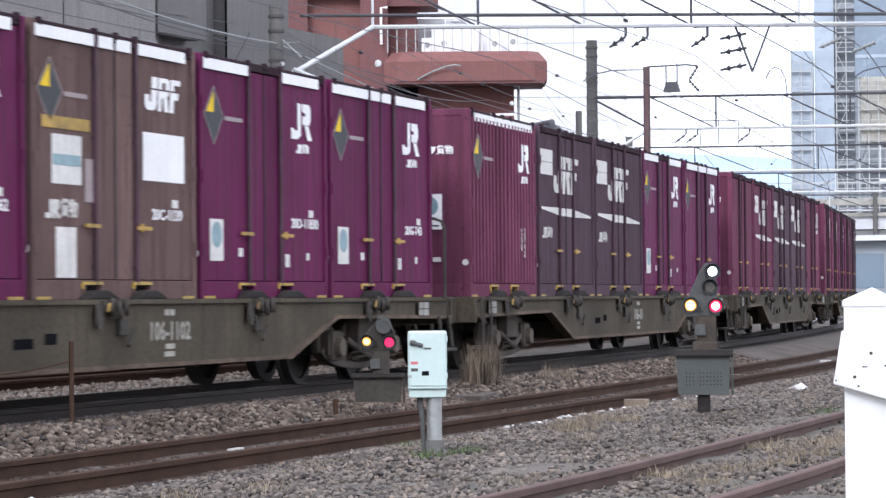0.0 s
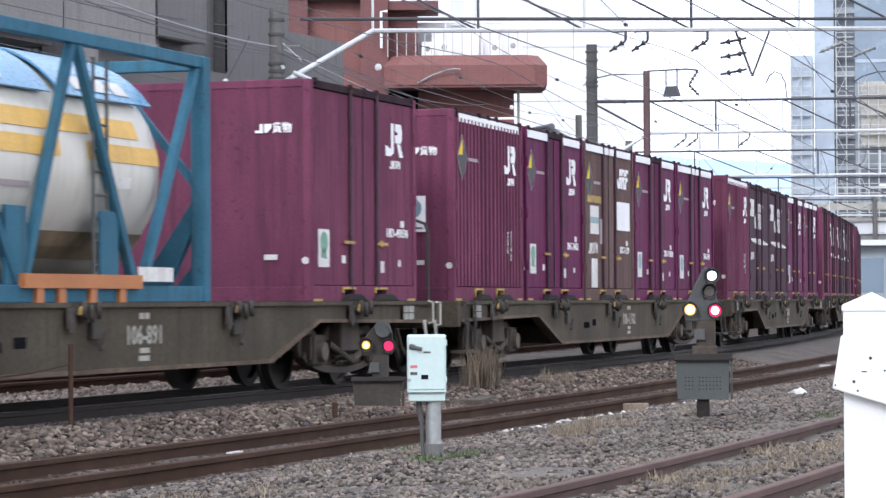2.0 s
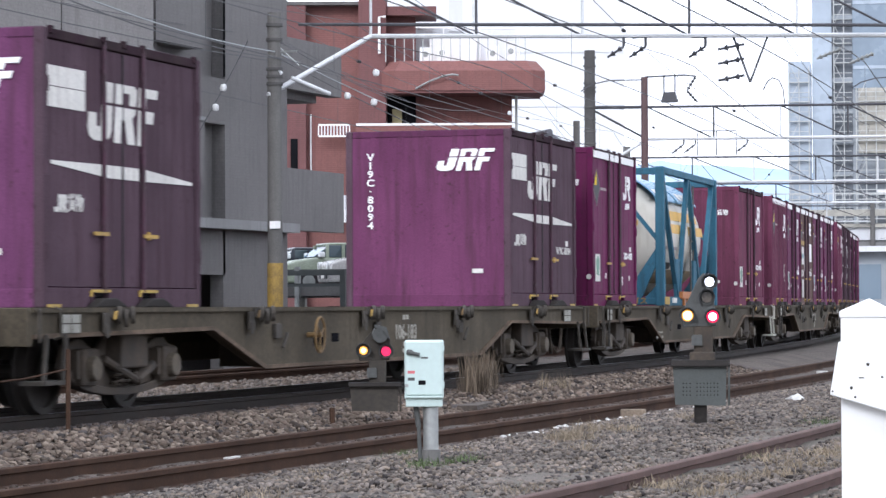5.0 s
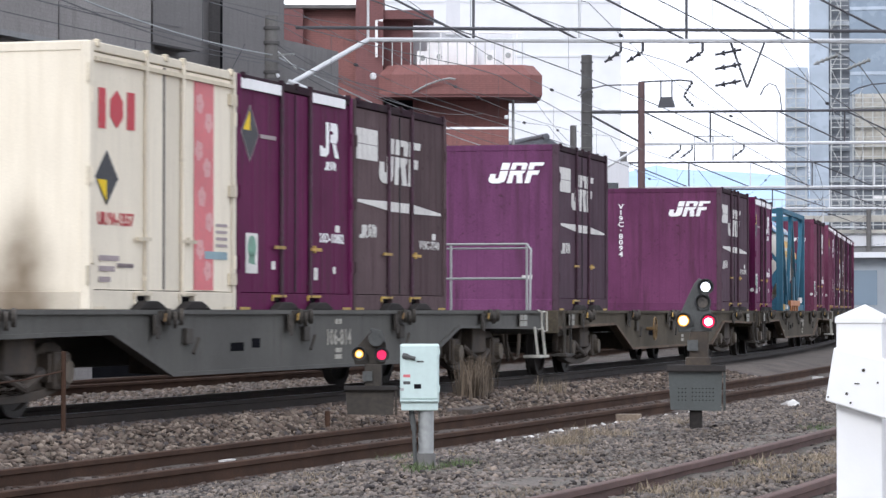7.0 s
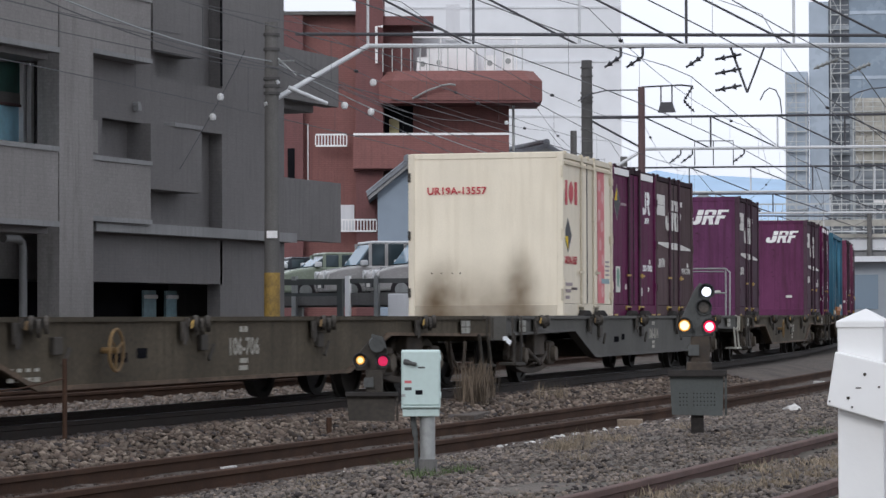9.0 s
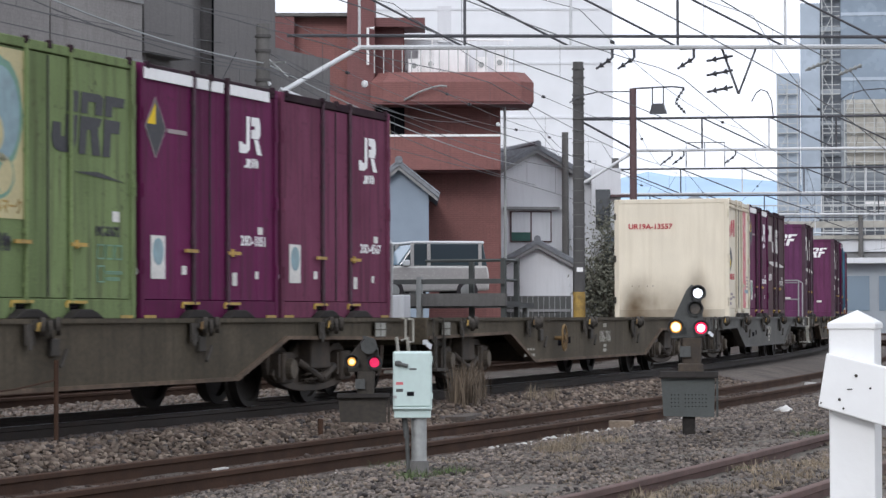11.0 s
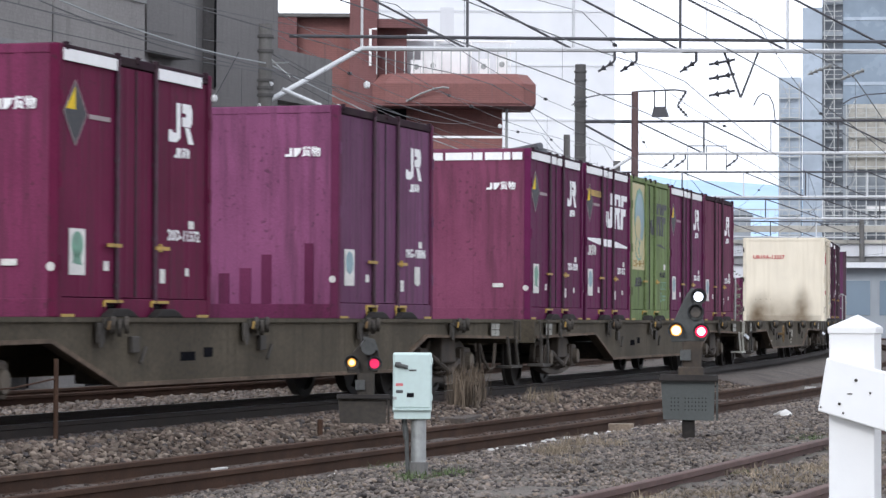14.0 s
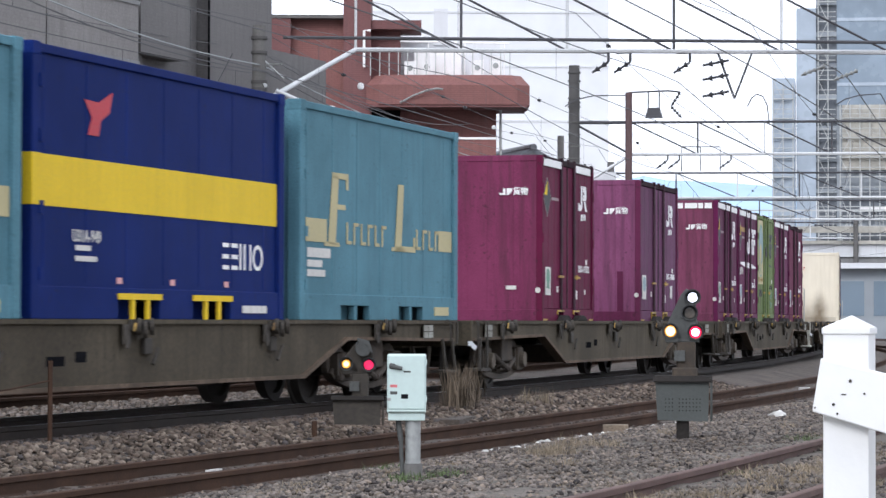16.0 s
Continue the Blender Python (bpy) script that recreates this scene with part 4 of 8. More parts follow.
    pts += [(hx - 0.1, hy - 0.03), (hx - 0.1, hy - 0.06)]
    part("far_side_wall", Geo().prism(pts, 0.17, H - 0.08, "z"), paint, c)
    # near side: two leaves either side of a narrow middle
    y0 = -hy
    rods = paint if paint in (M_CREAM, M_GREEN) else M_ROD
    cuts = (-hx + 0.10, -0.50, -0.06, 0.36, hx - 0.10)
    for i, (a, b) in enumerate(zip(cuts, cuts[1:])):
        pts = [(a + 0.011, y0 + 0.06), (a + 0.011, y0 + 0.025)]
        if ribs:
            k = int((b - a) / 0.17)
            for j in range(k):
                x = a + (b - a) * (j + 0.5) / k
                pts += [(x - 0.052, y0 + 0.025), (x - 0.040, y0 - 0.008), (x + 0.040, y0 - 0.008), (x + 0.052, y0 + 0.025)]
        else:
            for x in ((a + b) / 2,) if b - a < 0.6 else (a + (b - a) / 3, a + (b - a) * 2 / 3):
                pts += [(x - 0.045, y0 + 0.025), (x - 0.03, y0 + 0.021), (x + 0.03, y0 + 0.021), (x + 0.045, y0 + 0.025)]
        pts += [(b - 0.011, y0 + 0.025), (b - 0.011, y0 + 0.06)]
        d = part("door_leaf", Geo().prism(pts, 0.19, H - 0.10, "z"), paint, c)
        if i in (1, 2) and not ribs:
            x = -0.53 if i == 1 else 0.39
            part("lock_rod", Geo().tube((x, y0 + 0.002, 0.14), (x, y0 + 0.002, H - 0.03), 0.024, 10), rods, d)
            for z in (0.30, 0.78, 1.5, 2.2):
                part("rod_guide", Geo().box(x - 0.035, x + 0.035, y0 - 0.012, y0 + 0.03, z - 0.02, z + 0.02), rods, d)
            g = Geo().box(x - 0.26 if i == 1 else x - 0.02, x + 0.06 if i == 1 else x + 0.30, y0 - 0.03, y0 - 0.008, 0.665, 0.70)
            if i == 2:
                g.box(x + 0.065, x + 0.10, y0 - 0.034, y0 - 0.006, 0.645, 0.725)
            part("door_handle", g, M_OCHRE if paint is not M_CREAM else M_CREAM2, d, "worn yellow locking handle")
    part("door_seal", Geo().box(-0.068, -0.052, y0 + 0.012, y0 + 0.03, 0.2, H - 0.11), M_RUBBER, c)
    for x in (-hx + 0.06, hx - 0.06):
        for z in (0.5, 1.25, 2.0):
            part("hinge", Geo().box(x - 0.03, x + 0.03, y0 - 0.014, y0 + 0.02, z - 0.07, z + 0.07), paint, c)
    # fork pockets with coloured rims
    for x in (-0.62, 0.50):
        g = Geo().box(x - 0.21, x + 0.21, y0 - 0.014, y0 + 0.06, 0.138, 0.165).box(x - 0.225, x - 0.20, y0 - 0.016, y0 + 0.02, 0.10, 0.15)
        p = part("fork_pocket", g, pocket, c, "worn yellow rim of a fork pocket")
        g = Geo().box(x - 0.195, x - 0.165, y0 - 0.010, y0 + 0.06, 0.0, 0.138).box(x + 0.165, x + 0.195, y0 - 0.010, y0 + 0.06, 0.0, 0.138).box(x - 0.165, x + 0.165, y0 - 0.010, y0 + 0.06, 0.0, 0.016)
        part("pocket_cheek", g, M_OCHRE if ribs else pocket if paint is M_DUSK else paint, p)
        # black sheet painting the shade inside the pocket
        part("pocket_lining", Geo().box(x - 0.165, x + 0.165, y0 + 0.05, y0 + 0.055, 0.018, 0.135), M_VOIDSHADE, p)
    for x in (-hx + 0.22, hx - 0.22):
        part("corner_stripe", Geo().box(x - 0.14, x + 0.14, y0 - 0.002, y0 + 0.004, 0.002, 0.03), pocket, c)
    # markings
    s = y0 + 0.0205 if not ribs else y0 - 0.0075

    def put(gg, pts):
        gg.prism(pts, s - 0.004, s)

    yy = -0.004

    def put_end(gg, pts):
        gg.prism([(-p, q) for p, q in pts], -hx - 0.008, -hx - 0.003, "x")
    if stripes:
        for a, b in {"full": ((-1.78, -0.56), (-0.46, -0.14), (-0.06, 0.26), (0.42, 1.57)), "two": ((-1.76, -0.56), (0.44, 1.56)), "solid": ((-1.6, 1.58),)}[stripes]:
            part("top_stripe", Geo().box(a, b, y0 - 0.006, y0 + 0.01, H - 0.15, H - 0.04), white, c, "white reflective top stripe")
    if stripe_end:
        g = Geo()
        for a, b in ((-1.05, -0.90), (-0.88, -0.68), (-0.66, -0.30), (-0.28, -0.10), (-0.06, 0.34), (0.36, 0.50), (0.54, 0.80), (0.82, 0.92), (0.95, 1.10)):
            put_end(g, [(a, H - 0.165), (b, H - 0.165), (b, H - 0.055), (a, H - 0.055)])
        part("top_stripe", g, white, c, "white reflective top stripe")
    if diamond:
        cx, cz, a, b = -1.45, 1.885, 0.245, 0.285
        k = 1.07
        part("diamond_border", Geo().prism([(cx - a * k, cz), (cx, cz - b * k), (cx + a * k, cz), (cx, cz + b * k)], s - 0.0025, s + 0.001), M_FAINT, c, "thin pale border of a diamond sign")
        part("diamond_sign", Geo().prism([(cx - a, cz), (cx, cz - b), (cx + a, cz), (cx, cz + b)], s - 0.004, s), M_BLACK if logo != "none" else M_BLACK, c, "black and yellow diamond sign")
        part("diamond_face", Geo().prism([(cx - a * 0.86, cz + 0.03), (cx - 0.01, cz + 0.03), (cx - 0.01, cz + b * 0.84)], s - 0.007, s - 0.0045), M_YELLOW, c)
        part("bar_label", Geo().box(cx + 0.30, cx + 0.78, s - 0.004, s, cz - 0.035, cz + 0.008), M_FAINT, c)
    if logo == "hook":
        g = Geo()
        hook_mark(g, 0.76, 1.76, 0.40, put)
        part("logo_mark", g, white, c, "white block logo")
        goods_mark(c, 1.10, s - 0.002, 1.655, 0.10, SIDE, white)
    elif logo == "slant":
        g = Geo()
        slant_mark(g, 0.62, 1.84, 0.33, put, lean=0.10, wide=2.5)
        part("logo_mark", g, white, c, "white leaning block logo")
    elif logo == "large":
        g = Geo()
        slant_mark(g, -0.16, 1.53, 0.58, put, lean=0.12, wide=2.9)
        part("logo_mark", g, white, c, "large white leaning block logo")
    elif logo == "wide":
        g = Geo()
        slant_mark(g, -0.88, 1.55, 0.56, put, lean=0.10, wide=2.8)
        for r in range(2):
            g.box(-1.73, -0.92, s - 0.004, s, 1.80 + r * 0.19, 1.982 + r * 0.19)
        part("logo_mark", g, white, c, "large dusty white block logo")
    if wave:
        g = Geo()
        for p in ([(-1.66, 1.32), (-0.54, 1.33), (-0.54, 1.22), (-1.66, 1.29)], [(-0.46, 1.33), (-0.09, 1.33), (-0.09, 1.21), (-0.46, 1.21)], [(-0.03, 1.33), (0.32, 1.33), (0.32, 1.21), (-0.03, 1.21)],
                  [(0.42, 1.33), (1.66, 1.25), (1.66, 1.22), (0.42, 1.21)]):
            put(g, p)
        part("arrow_stripe", g, white, c, "white tapering stripe")
    if code:
        part("lettering", words(code, 0.15, 1.22), white, c, "white stencilled container number", m=pose(1.16, s - 0.002, 0.82) @ SIDE)
        g = Geo().box(1.28, 1.42, s - 0.004, s, 0.90, 0.98)
        part("square_label", g, M_OFFWHITE, c)
    if end_code:
        part("lettering", words("\n".join(end_code), 0.142, 1.25, 0.86), M_WHITE, c, "white upright container number", m=pose(-hx - 0.004, end_at, 1.70 if len(end_code) < 9 else 1.64) @ REAR)
    if end_logo == "bars":
        g = Geo()
        put_end(g, [(0.56, 1.90), (0.65, 1.90), (0.65, 2.0), (0.615, 2.0), (0.615, 1.93), (0.56, 1.93)])
        put_end(g, [(0.67, 1.90), (0.70, 1.90), (0.75, 1.95), (0.76, 2.0), (0.67, 2.0)])
        part("logo_mark", g, M_WHITE, c, "small white block logo")
        part("freight_mark", words("\u8ca8\u7269", 0.125, 0.95), M_WHITE, c, "two white characters for goods", m=pose(-hx - 0.005, -0.885, 1.948) @ REAR)
    elif end_logo == "slant":
        g = Geo()
        slant_mark(g, 0.12, 1.92, 0.31, put_end, lean=0.30, wide=2.5)
        part("logo_mark", g, M_WHITE, c, "white leaning block logo")
    if end_logo:
        if end_paint is not M_ORCHID:
            part("small_plate", Geo().box(-hx - 0.006, -hx - 0.002, -0.82, -0.66, 0.47, 0.53), M_OFFWHITE, c)
        if end_logo == "bars":
            part("round_label", Geo().tube((-hx - 0.006, -hy + 0.07, 0.46), (-hx + 0.004, -hy + 0.07, 0.46), 0.042, 16), M_OFFWHITE, c)
    if sticker == "green":
        p = part("sticker", Geo().box(-1.57, -1.22, s - 0.004, s, 0.39, 0.82), M_OFFWHITE, c, "white sticker with a green leaf picture")
        part("sticker_print", Geo().tube((-1.395, s - 0.0045, 0.67), (-1.395, s - 0.007, 0.67), 0.125, 16).prism([(-1.50, 0.50), (-1.30, 0.48), (-1.34, 0.60), (-1.46, 0.64)], s - 0.007, s - 0.0045), M_STICKG, p)
    elif sticker == "blue":
        p = part("sticker", Geo().box(-1.57, -1.22, s - 0.004, s, 0.39, 0.82), M_OFFWHITE, c, "white sticker with a blue-grey picture")
        part("sticker_print", Geo().tube((-1.395, s - 0.0045, 0.66), (-1.395, s - 0.007, 0.66), 0.135, 16), M_STICKB, p)
    if sticker:
        part("small_label", Geo().box(-0.80, -0.68, s - 0.004, s, 0.44, 0.53), M_OFFWHITE, c)
        part("small_label", Geo().box(0.55, 0.68, s - 0.004, s, 0.34, 0.48), M_OFFWHITE, c)
        part("small_label", Geo().box(1.20, 1.29, s - 0.004, s, 0.42, 0.50), M_OFFWHITE, c)
    for e in extras:
        e(c, s, put, put_end)
    return c


def poster(c, s, put, put_end):
    hx = 1.85
    p = part("poster", Geo().box(-hx - 0.012, -hx - 0.002, -0.84, -0.44, 0.90, 1.37), M_WHITE, c, "square white poster with a green globe")
    part("poster_print", Geo().tube((-hx - 0.012, -0.66, 1.21), (-hx - 0.015, -0.66, 1.21), 0.13, 20), M_STICKB, p)
    part("poster_print", Geo().tube((-hx - 0.0155, -0.56, 1.14), (-hx - 0.018, -0.56, 1.14), 0.085, 16), M_STICKG, p)
    part("bar_label", Geo().box(-hx - 0.016, -hx - 0.0125, -0.80, -0.50, 0.94, 0.96), M_DARKGREY, p)
    part("lettering", words("20G".replace("", "\n").strip(), 0.125, 1.0, 0.86), M_OFFWHITE, c, "white upright container number", m=pose(0.92, s - 0.002, 0.80) @ SIDE)
    part("lettering", words("2743".replace("", "\n").strip(), 0.125, 1.0, 0.86), M_OFFWHITE, c, "white upright container number", m=pose(1.10, s - 0.002, 0.76) @ SIDE)


def grey_patches(c, s, put, put_end):
    part("pale_patch", Geo().box(0.58, 1.58, s - 0.004, s, 1.15, 1.62), M_WHITE, c, "large blank white panel")
    part("pale_patch", Geo().box(-1.42, -0.80, s - 0.004, s, 1.05, 1.50), M_OFFWHITE, c, "faded sticker with a dull blue band")
    part("pale_patch", Geo().box(-1.40, -0.82, s - 0.007, s - 0.0045, 1.22, 1.32), M_STICKB, c)
    part("pale_patch", Geo().box(-1.34, -0.92, s - 0.004, s, 0.20, 0.66), M_OFFWHITE, c)
    part("pale_patch", Geo().box(-0.72, -0.44, s - 0.004, s + 0.001, 0.90, 1.30), M_FAINT, c)
    part("ochre_bar", Geo().box(-1.62, -0.62, s - 0.004, s, 1.55, 1.66), M_OCHRE, c, "worn ochre band")
    goods_mark(c, -1.22, s - 0.002, 0.82, 0.17, SIDE, M_OFFWHITE)


def ochre_band(c, s, put, put_end):
    part("ochre_bar", Geo().box(-1.70, -0.55, s - 0.004, s, 2.0, 2.1), M_OCHRE, c, "worn ochre band")
    goods_mark(c, -1.27, s - 0.002, 1.12, 0.16, SIDE, M_OFFWHITE)


def side_bars(c, s, put, put_end):
    goods_mark(c, -1.27, s - 0.002, 0.94, 0.16, SIDE, M_OFFWHITE)


def primer_patches(c, s, put, put_end):
    for y, w, h in ((0.21, 0.13, 0.36), (-0.06, 0.14, 0.42), (-0.33, 0.13, 0.58), (-0.86, 0.11, 0.71)):
        part("paint_patch", Geo().box(-1.848, -1.83, y - w / 2, y + w / 2, 0.17, 0.17 + h), M_TOUCHUP, c, "darker touched-up paint")
    part("square_label", Geo().box(1.12, 1.34, s - 0.004, s, 0.44, 0.66), M_OFFWHITE, c)


def green_art(c, s, put, put_end):
    p = part("poster", Geo().box(-1.66, -0.54, s - 0.004, s, 0.88, 2.38), M_PALEYELLOW, c, "cream panel with a blue-green round emblem")

    def disc(x, z, rx, rz, depth, mat, n=28, wob=0.0):
        pts = [(x + rx * (1 + wob * math.sin(5 * k)) * math.cos(6.2832 * k / n), z + rz * (1 + wob * math.sin(3 * k)) * math.sin(6.2832 * k / n)) for k in range(n)]
        part("poster_print", Geo().prism(pts, s - depth - 0.003, s - depth), mat, p)
    disc(-1.04, 1.80, 0.47, 0.50, 0.0045, M_STICKG, wob=0.03)
    disc(-1.04, 1.79, 0.40, 0.43, 0.0080, M_STICKB)
    disc(-1.20, 1.62, 0.24, 0.20, 0.0115, M_PALEYELLOW)
    disc(-1.08, 1.26, 0.34, 0.22, 0.0045, M_STICKG)
    disc(-1.08, 1.27, 0.31, 0.19, 0.0080, M_PALEYELLOW)
    part("poster_print", Geo().prism([(-1.16, 1.40), (-0.98, 1.36), (-1.10, 1.26), (-1.02, 1.10), (-1.22, 1.24), (-1.08, 1.30)], s - 0.015, s - 0.0115), M_STICKG, p)
    part("lettering", words("\u30a8\u30b3\u30ec\u30fc\u30eb\u30de\u30fc\u30af", 0.15, 0.86), M_OCHRE, p, "ochre caption under the emblem", m=pose(-1.10, s - 0.006, 0.98) @ SIDE)
    g = Geo()
    slant_mark(g, 0.0, 1.53, 0.58, put, lean=0.12, wide=2.6)
    g.prism([(0.5, 1.36), (1.0, 1.33), (1.62, 1.30), (1.0, 1.38)], s - 0.004, s)
    part("logo_mark", g, M_BLACK, c, "black leaning block logo")
    goods_mark(c, -1.12, s - 0.002, 0.66, 0.16, SIDE, M_BLACK, "small black freight mark")
    part("lettering", words("19C-33672", 0.13, 0.95), M_BLACK, c, "black stencilled container number", m=pose(1.22, s - 0.002, 0.82) @ SIDE)
    part("square_label", Geo().box(1.34, 1.50, s - 0.004, s, 0.92, 1.02), M_OFFWHITE, c)
    g = Geo()
    for x0, x1, z0, z1 in ((1.0, 1.16, 0.56, 0.70), (1.2, 1.36, 0.56, 0.70), (1.4, 1.56, 0.56, 0.70), (1.0, 1.16, 0.34, 0.50), (1.2, 1.56, 0.42, 0.45), (1.2, 1.5, 0.36, 0.39)):
        g.box(x0, x1, s - 0.003, s, z0, z0 + 0.012).box(x0, x1, s - 0.003, s, z1 - 0.012, z1).box(x0, x0 + 0.012, s - 0.003, s, z0, z1).box(x1 - 0.012, x1, s - 0.003, s, z0, z1)
    part("data_panel", g, M_STICKG, c)


def end_clasps(c, s, put, put_end):
    for z in (0.36, 1.24, 2.14):
        part("clasp", Geo().box(-1.875, -1.852, 1.185, 1.225, z - 0.07, z + 0.07), M_GRIME, c, "small dark corner clasp")
    for y in (0.85, 0.70, 0.52, 0.40):
        part("rivet", Geo().tube((-1.851, y, 0.66), (-1.855, y, 0.66), 0.012, 8), M_GRIME, c)


def cream_art(c, s, put, put_end):
    p = part("pink_band", Geo().box(0.72, 1.24, s - 0.004, s, 0.20, 2.34), M_PINK, c, "coral pink band with pale blossoms")
    for k, (x, z) in enumerate(((0.86, 2.1), (1.10, 1.92), (0.84, 1.62), (1.06, 1.45), (0.92, 1.15), (1.12, 0.90), (0.88, 0.62), (1.08, 0.40))):
        g = Geo()
        for j in range(5):
            a = 2 * math.pi * j / 5 + k
            g.tube((x + 0.06 * math.cos(a), s - 0.0045, z + 0.06 * math.sin(a)), (x + 0.06 * math.cos(a), s - 0.0065, z + 0.06 * math.sin(a)), 0.05, 8)
        part("blossom_print", g, M_PINK2, p)
    g = Geo()
    g.box(-1.62, -1.46, s - 0.004, s, 1.70, 2.08)
    g.prism([(-1.36, 1.82), (-1.20, 1.72), (-1.06, 1.82), (-1.06, 1.98), (-1.20, 2.08), (-1.36, 1.98)], s - 0.004, s)
    g.box(-0.96, -0.78, s - 0.004, s, 1.72, 2.08)
    part("logo_mark", g, M_RED, c, "dark red block logo")
    cx, cz, a, b = -1.43, 1.24, 0.26, 0.26
    d = part("diamond_sign", Geo().prism([(cx - a, cz), (cx, cz - b), (cx + a, cz), (cx, cz + b)], s - 0.004, s), M_BLACK, c, "black and yellow diamond sign")
    part("diamond_face", Geo().prism([(cx - a * 0.86, cz - 0.02), (cx - 0.01, cz - 0.02), (cx - 0.01, cz - b * 0.84)], s - 0.007, s - 0.0045), M_YELLOW, d)
    part("lettering", words("UR19A-13557", 0.17, 0.85), M_RED, c, "red container number", m=pose(-1.22, s - 0.002, 0.85) @ SIDE)
    part("lettering", words("UR19A-13557", 0.155, 1.05), M_RED, c, "red container number", m=pose(-1.854, 0.45, 1.92) @ REAR)
    g = Geo()
    for i in range(3):
        g.box(-1.6, -1.34 + 0.1 * i, s - 0.004, s, 0.26 + 0.10 * i, 0.31 + 0.10 * i).box(-1.18, -0.8, s - 0.004, s, 0.40, 0.44)
    for i in range(4):
        g.box(1.32, 1.62, s - 0.004, s, 0.86 - 0.07 * i, 0.89 - 0.07 * i)
    part("bar_label", g, M_FAINT, c)
    part("bar_label", Geo().box(1.0, 1.62, s - 0.006, s - 0.0045, 0.52, 0.60), M_STICKB, c)
    g = Geo()
    for z in (0.32, 1.24, 2.2):
        part("hinge", Geo().box(1.66, 1.84, s - 0.03, s + 0.01, z - 0.06, z + 0.06), M_CREAM2, c)
        part("hinge", Geo().box(-1.87, -1.80, s - 0.02, s + 0.01, z - 0.09, z + 0.09), M_CREAM2, c)
    part("top_stripe", Geo().box(-1.75, 1.75, s - 0.03, s + 0.02, 2.32, 2.36), M_CREAM2, c)


def build_long_box(paint, label, art, L=6.03, pockets=((-1.60, -1.13), (-1.03, -0.58), (0.55, 0.98), (1.08, 1.52)), deep=0.17):
    """A twenty-foot side-opening container."""
    W, H = 2.45, 2.5
    hx, hy = L / 2, W / 2
    c = thing("freight_container", label, "container", "twenty-foot containers")
    for x in (-hx, hx - 0.16):
        for y in (-hy, hy - 0.16):
            part("corner_post", Geo().box(x, x + 0.16, y, y + 0.16, 0.0, H), paint, c, bevel=0.012)
            part("corner_casting", Geo().box(x - 0.004, x + 0.17, y - 0.004, y + 0.17, H - 0.12, H + 0.006), paint, c, bevel=0.01)
    for y in (-hy + 0.01, hy - 0.09):
        part("top_rail", Geo().box(-hx + 0.16, hx - 0.16, y, y + 0.08, H - 0.09, H - 0.005), paint, c, bevel=0.01)
        notched = [(-hx + 0.16, 0.0)]
        for a, b in pockets:
            notched += [(a, 0.0), (a, deep), (b, deep), (b, 0.0)]
        part("bottom_rail", Geo().prism(notched + [(hx - 0.16, 0.0), (hx - 0.16, 0.30), (-hx + 0.16, 0.30)], y, y + 0.08), paint, c, bevel=0.008)
    for a, b in pockets:
        part("pocket_lining", Geo().box(a - 0.02, b + 0.02, -hy + 0.30, -hy + 0.32, 0.0, deep + 0.02), paint, c)
    g = Geo().box(-hx + 0.16, hx - 0.16, -hy + 0.04, -hy + 0.07, 0.30, H - 0.09)
    k = 26
    sw = part("side_wall", g, paint, c)
    for i in range(0, k, 4):
        x = -hx + 0.2 + (L - 0.4) * (i + 0.5) / k
        part("panel_rib", Geo().prism([(x - 0.02, -hy + 0.042), (x - 0.012, -hy + 0.035), (x + 0.012, -hy + 0.035), (x + 0.02, -hy + 0.042)], 0.34, H - 0.12, "z"), paint, sw)
    part("far_side_wall", Geo().box(-hx + 0.16, hx - 0.16, hy - 0.07, hy - 0.04, 0.30, H - 0.09), paint, c)
    for sx in (-1, 1):
        g = Geo().box(min(sx * (hx - 0.08), sx * (hx - 0.04)), max(sx * (hx - 0.08), sx * (hx - 0.04)), -hy + 0.16, hy - 0.16, 0.0, H - 0.01)
        d = part("end_wall", g, paint, c)
        for y in (-0.75, -0.3, 0.3, 0.75):
            part("lock_rod", Geo().tube((sx * (hx - 0.02), y, 0.05), (sx * (hx - 0.02), y, H - 0.05), 0.02, 8), paint, d)
    part("roof", Geo().box(-hx + 0.05, hx - 0.05, -hy + 0.05, hy - 0.05, H - 0.04, H - 0.002), paint, c)
    part("floor", Geo().box(-hx + 0.1, hx - 0.1, -hy + 0.1, hy - 0.1, 0.20, 0.26), M_RUBBER, c)
    for z in (0.35, 0.95, 1.6, 2.1):
        part("hinge", Geo().box(-hx + 0.14, -hx + 0.22, -hy - 0.014, -hy + 0.03, z, z + 0.12), paint, c)
    s = -hy + 0.0345

    def put(gg, pts):
        gg.prism(pts, s - 0.004, s)
    art(c, s, put, hx, hy)
    return c


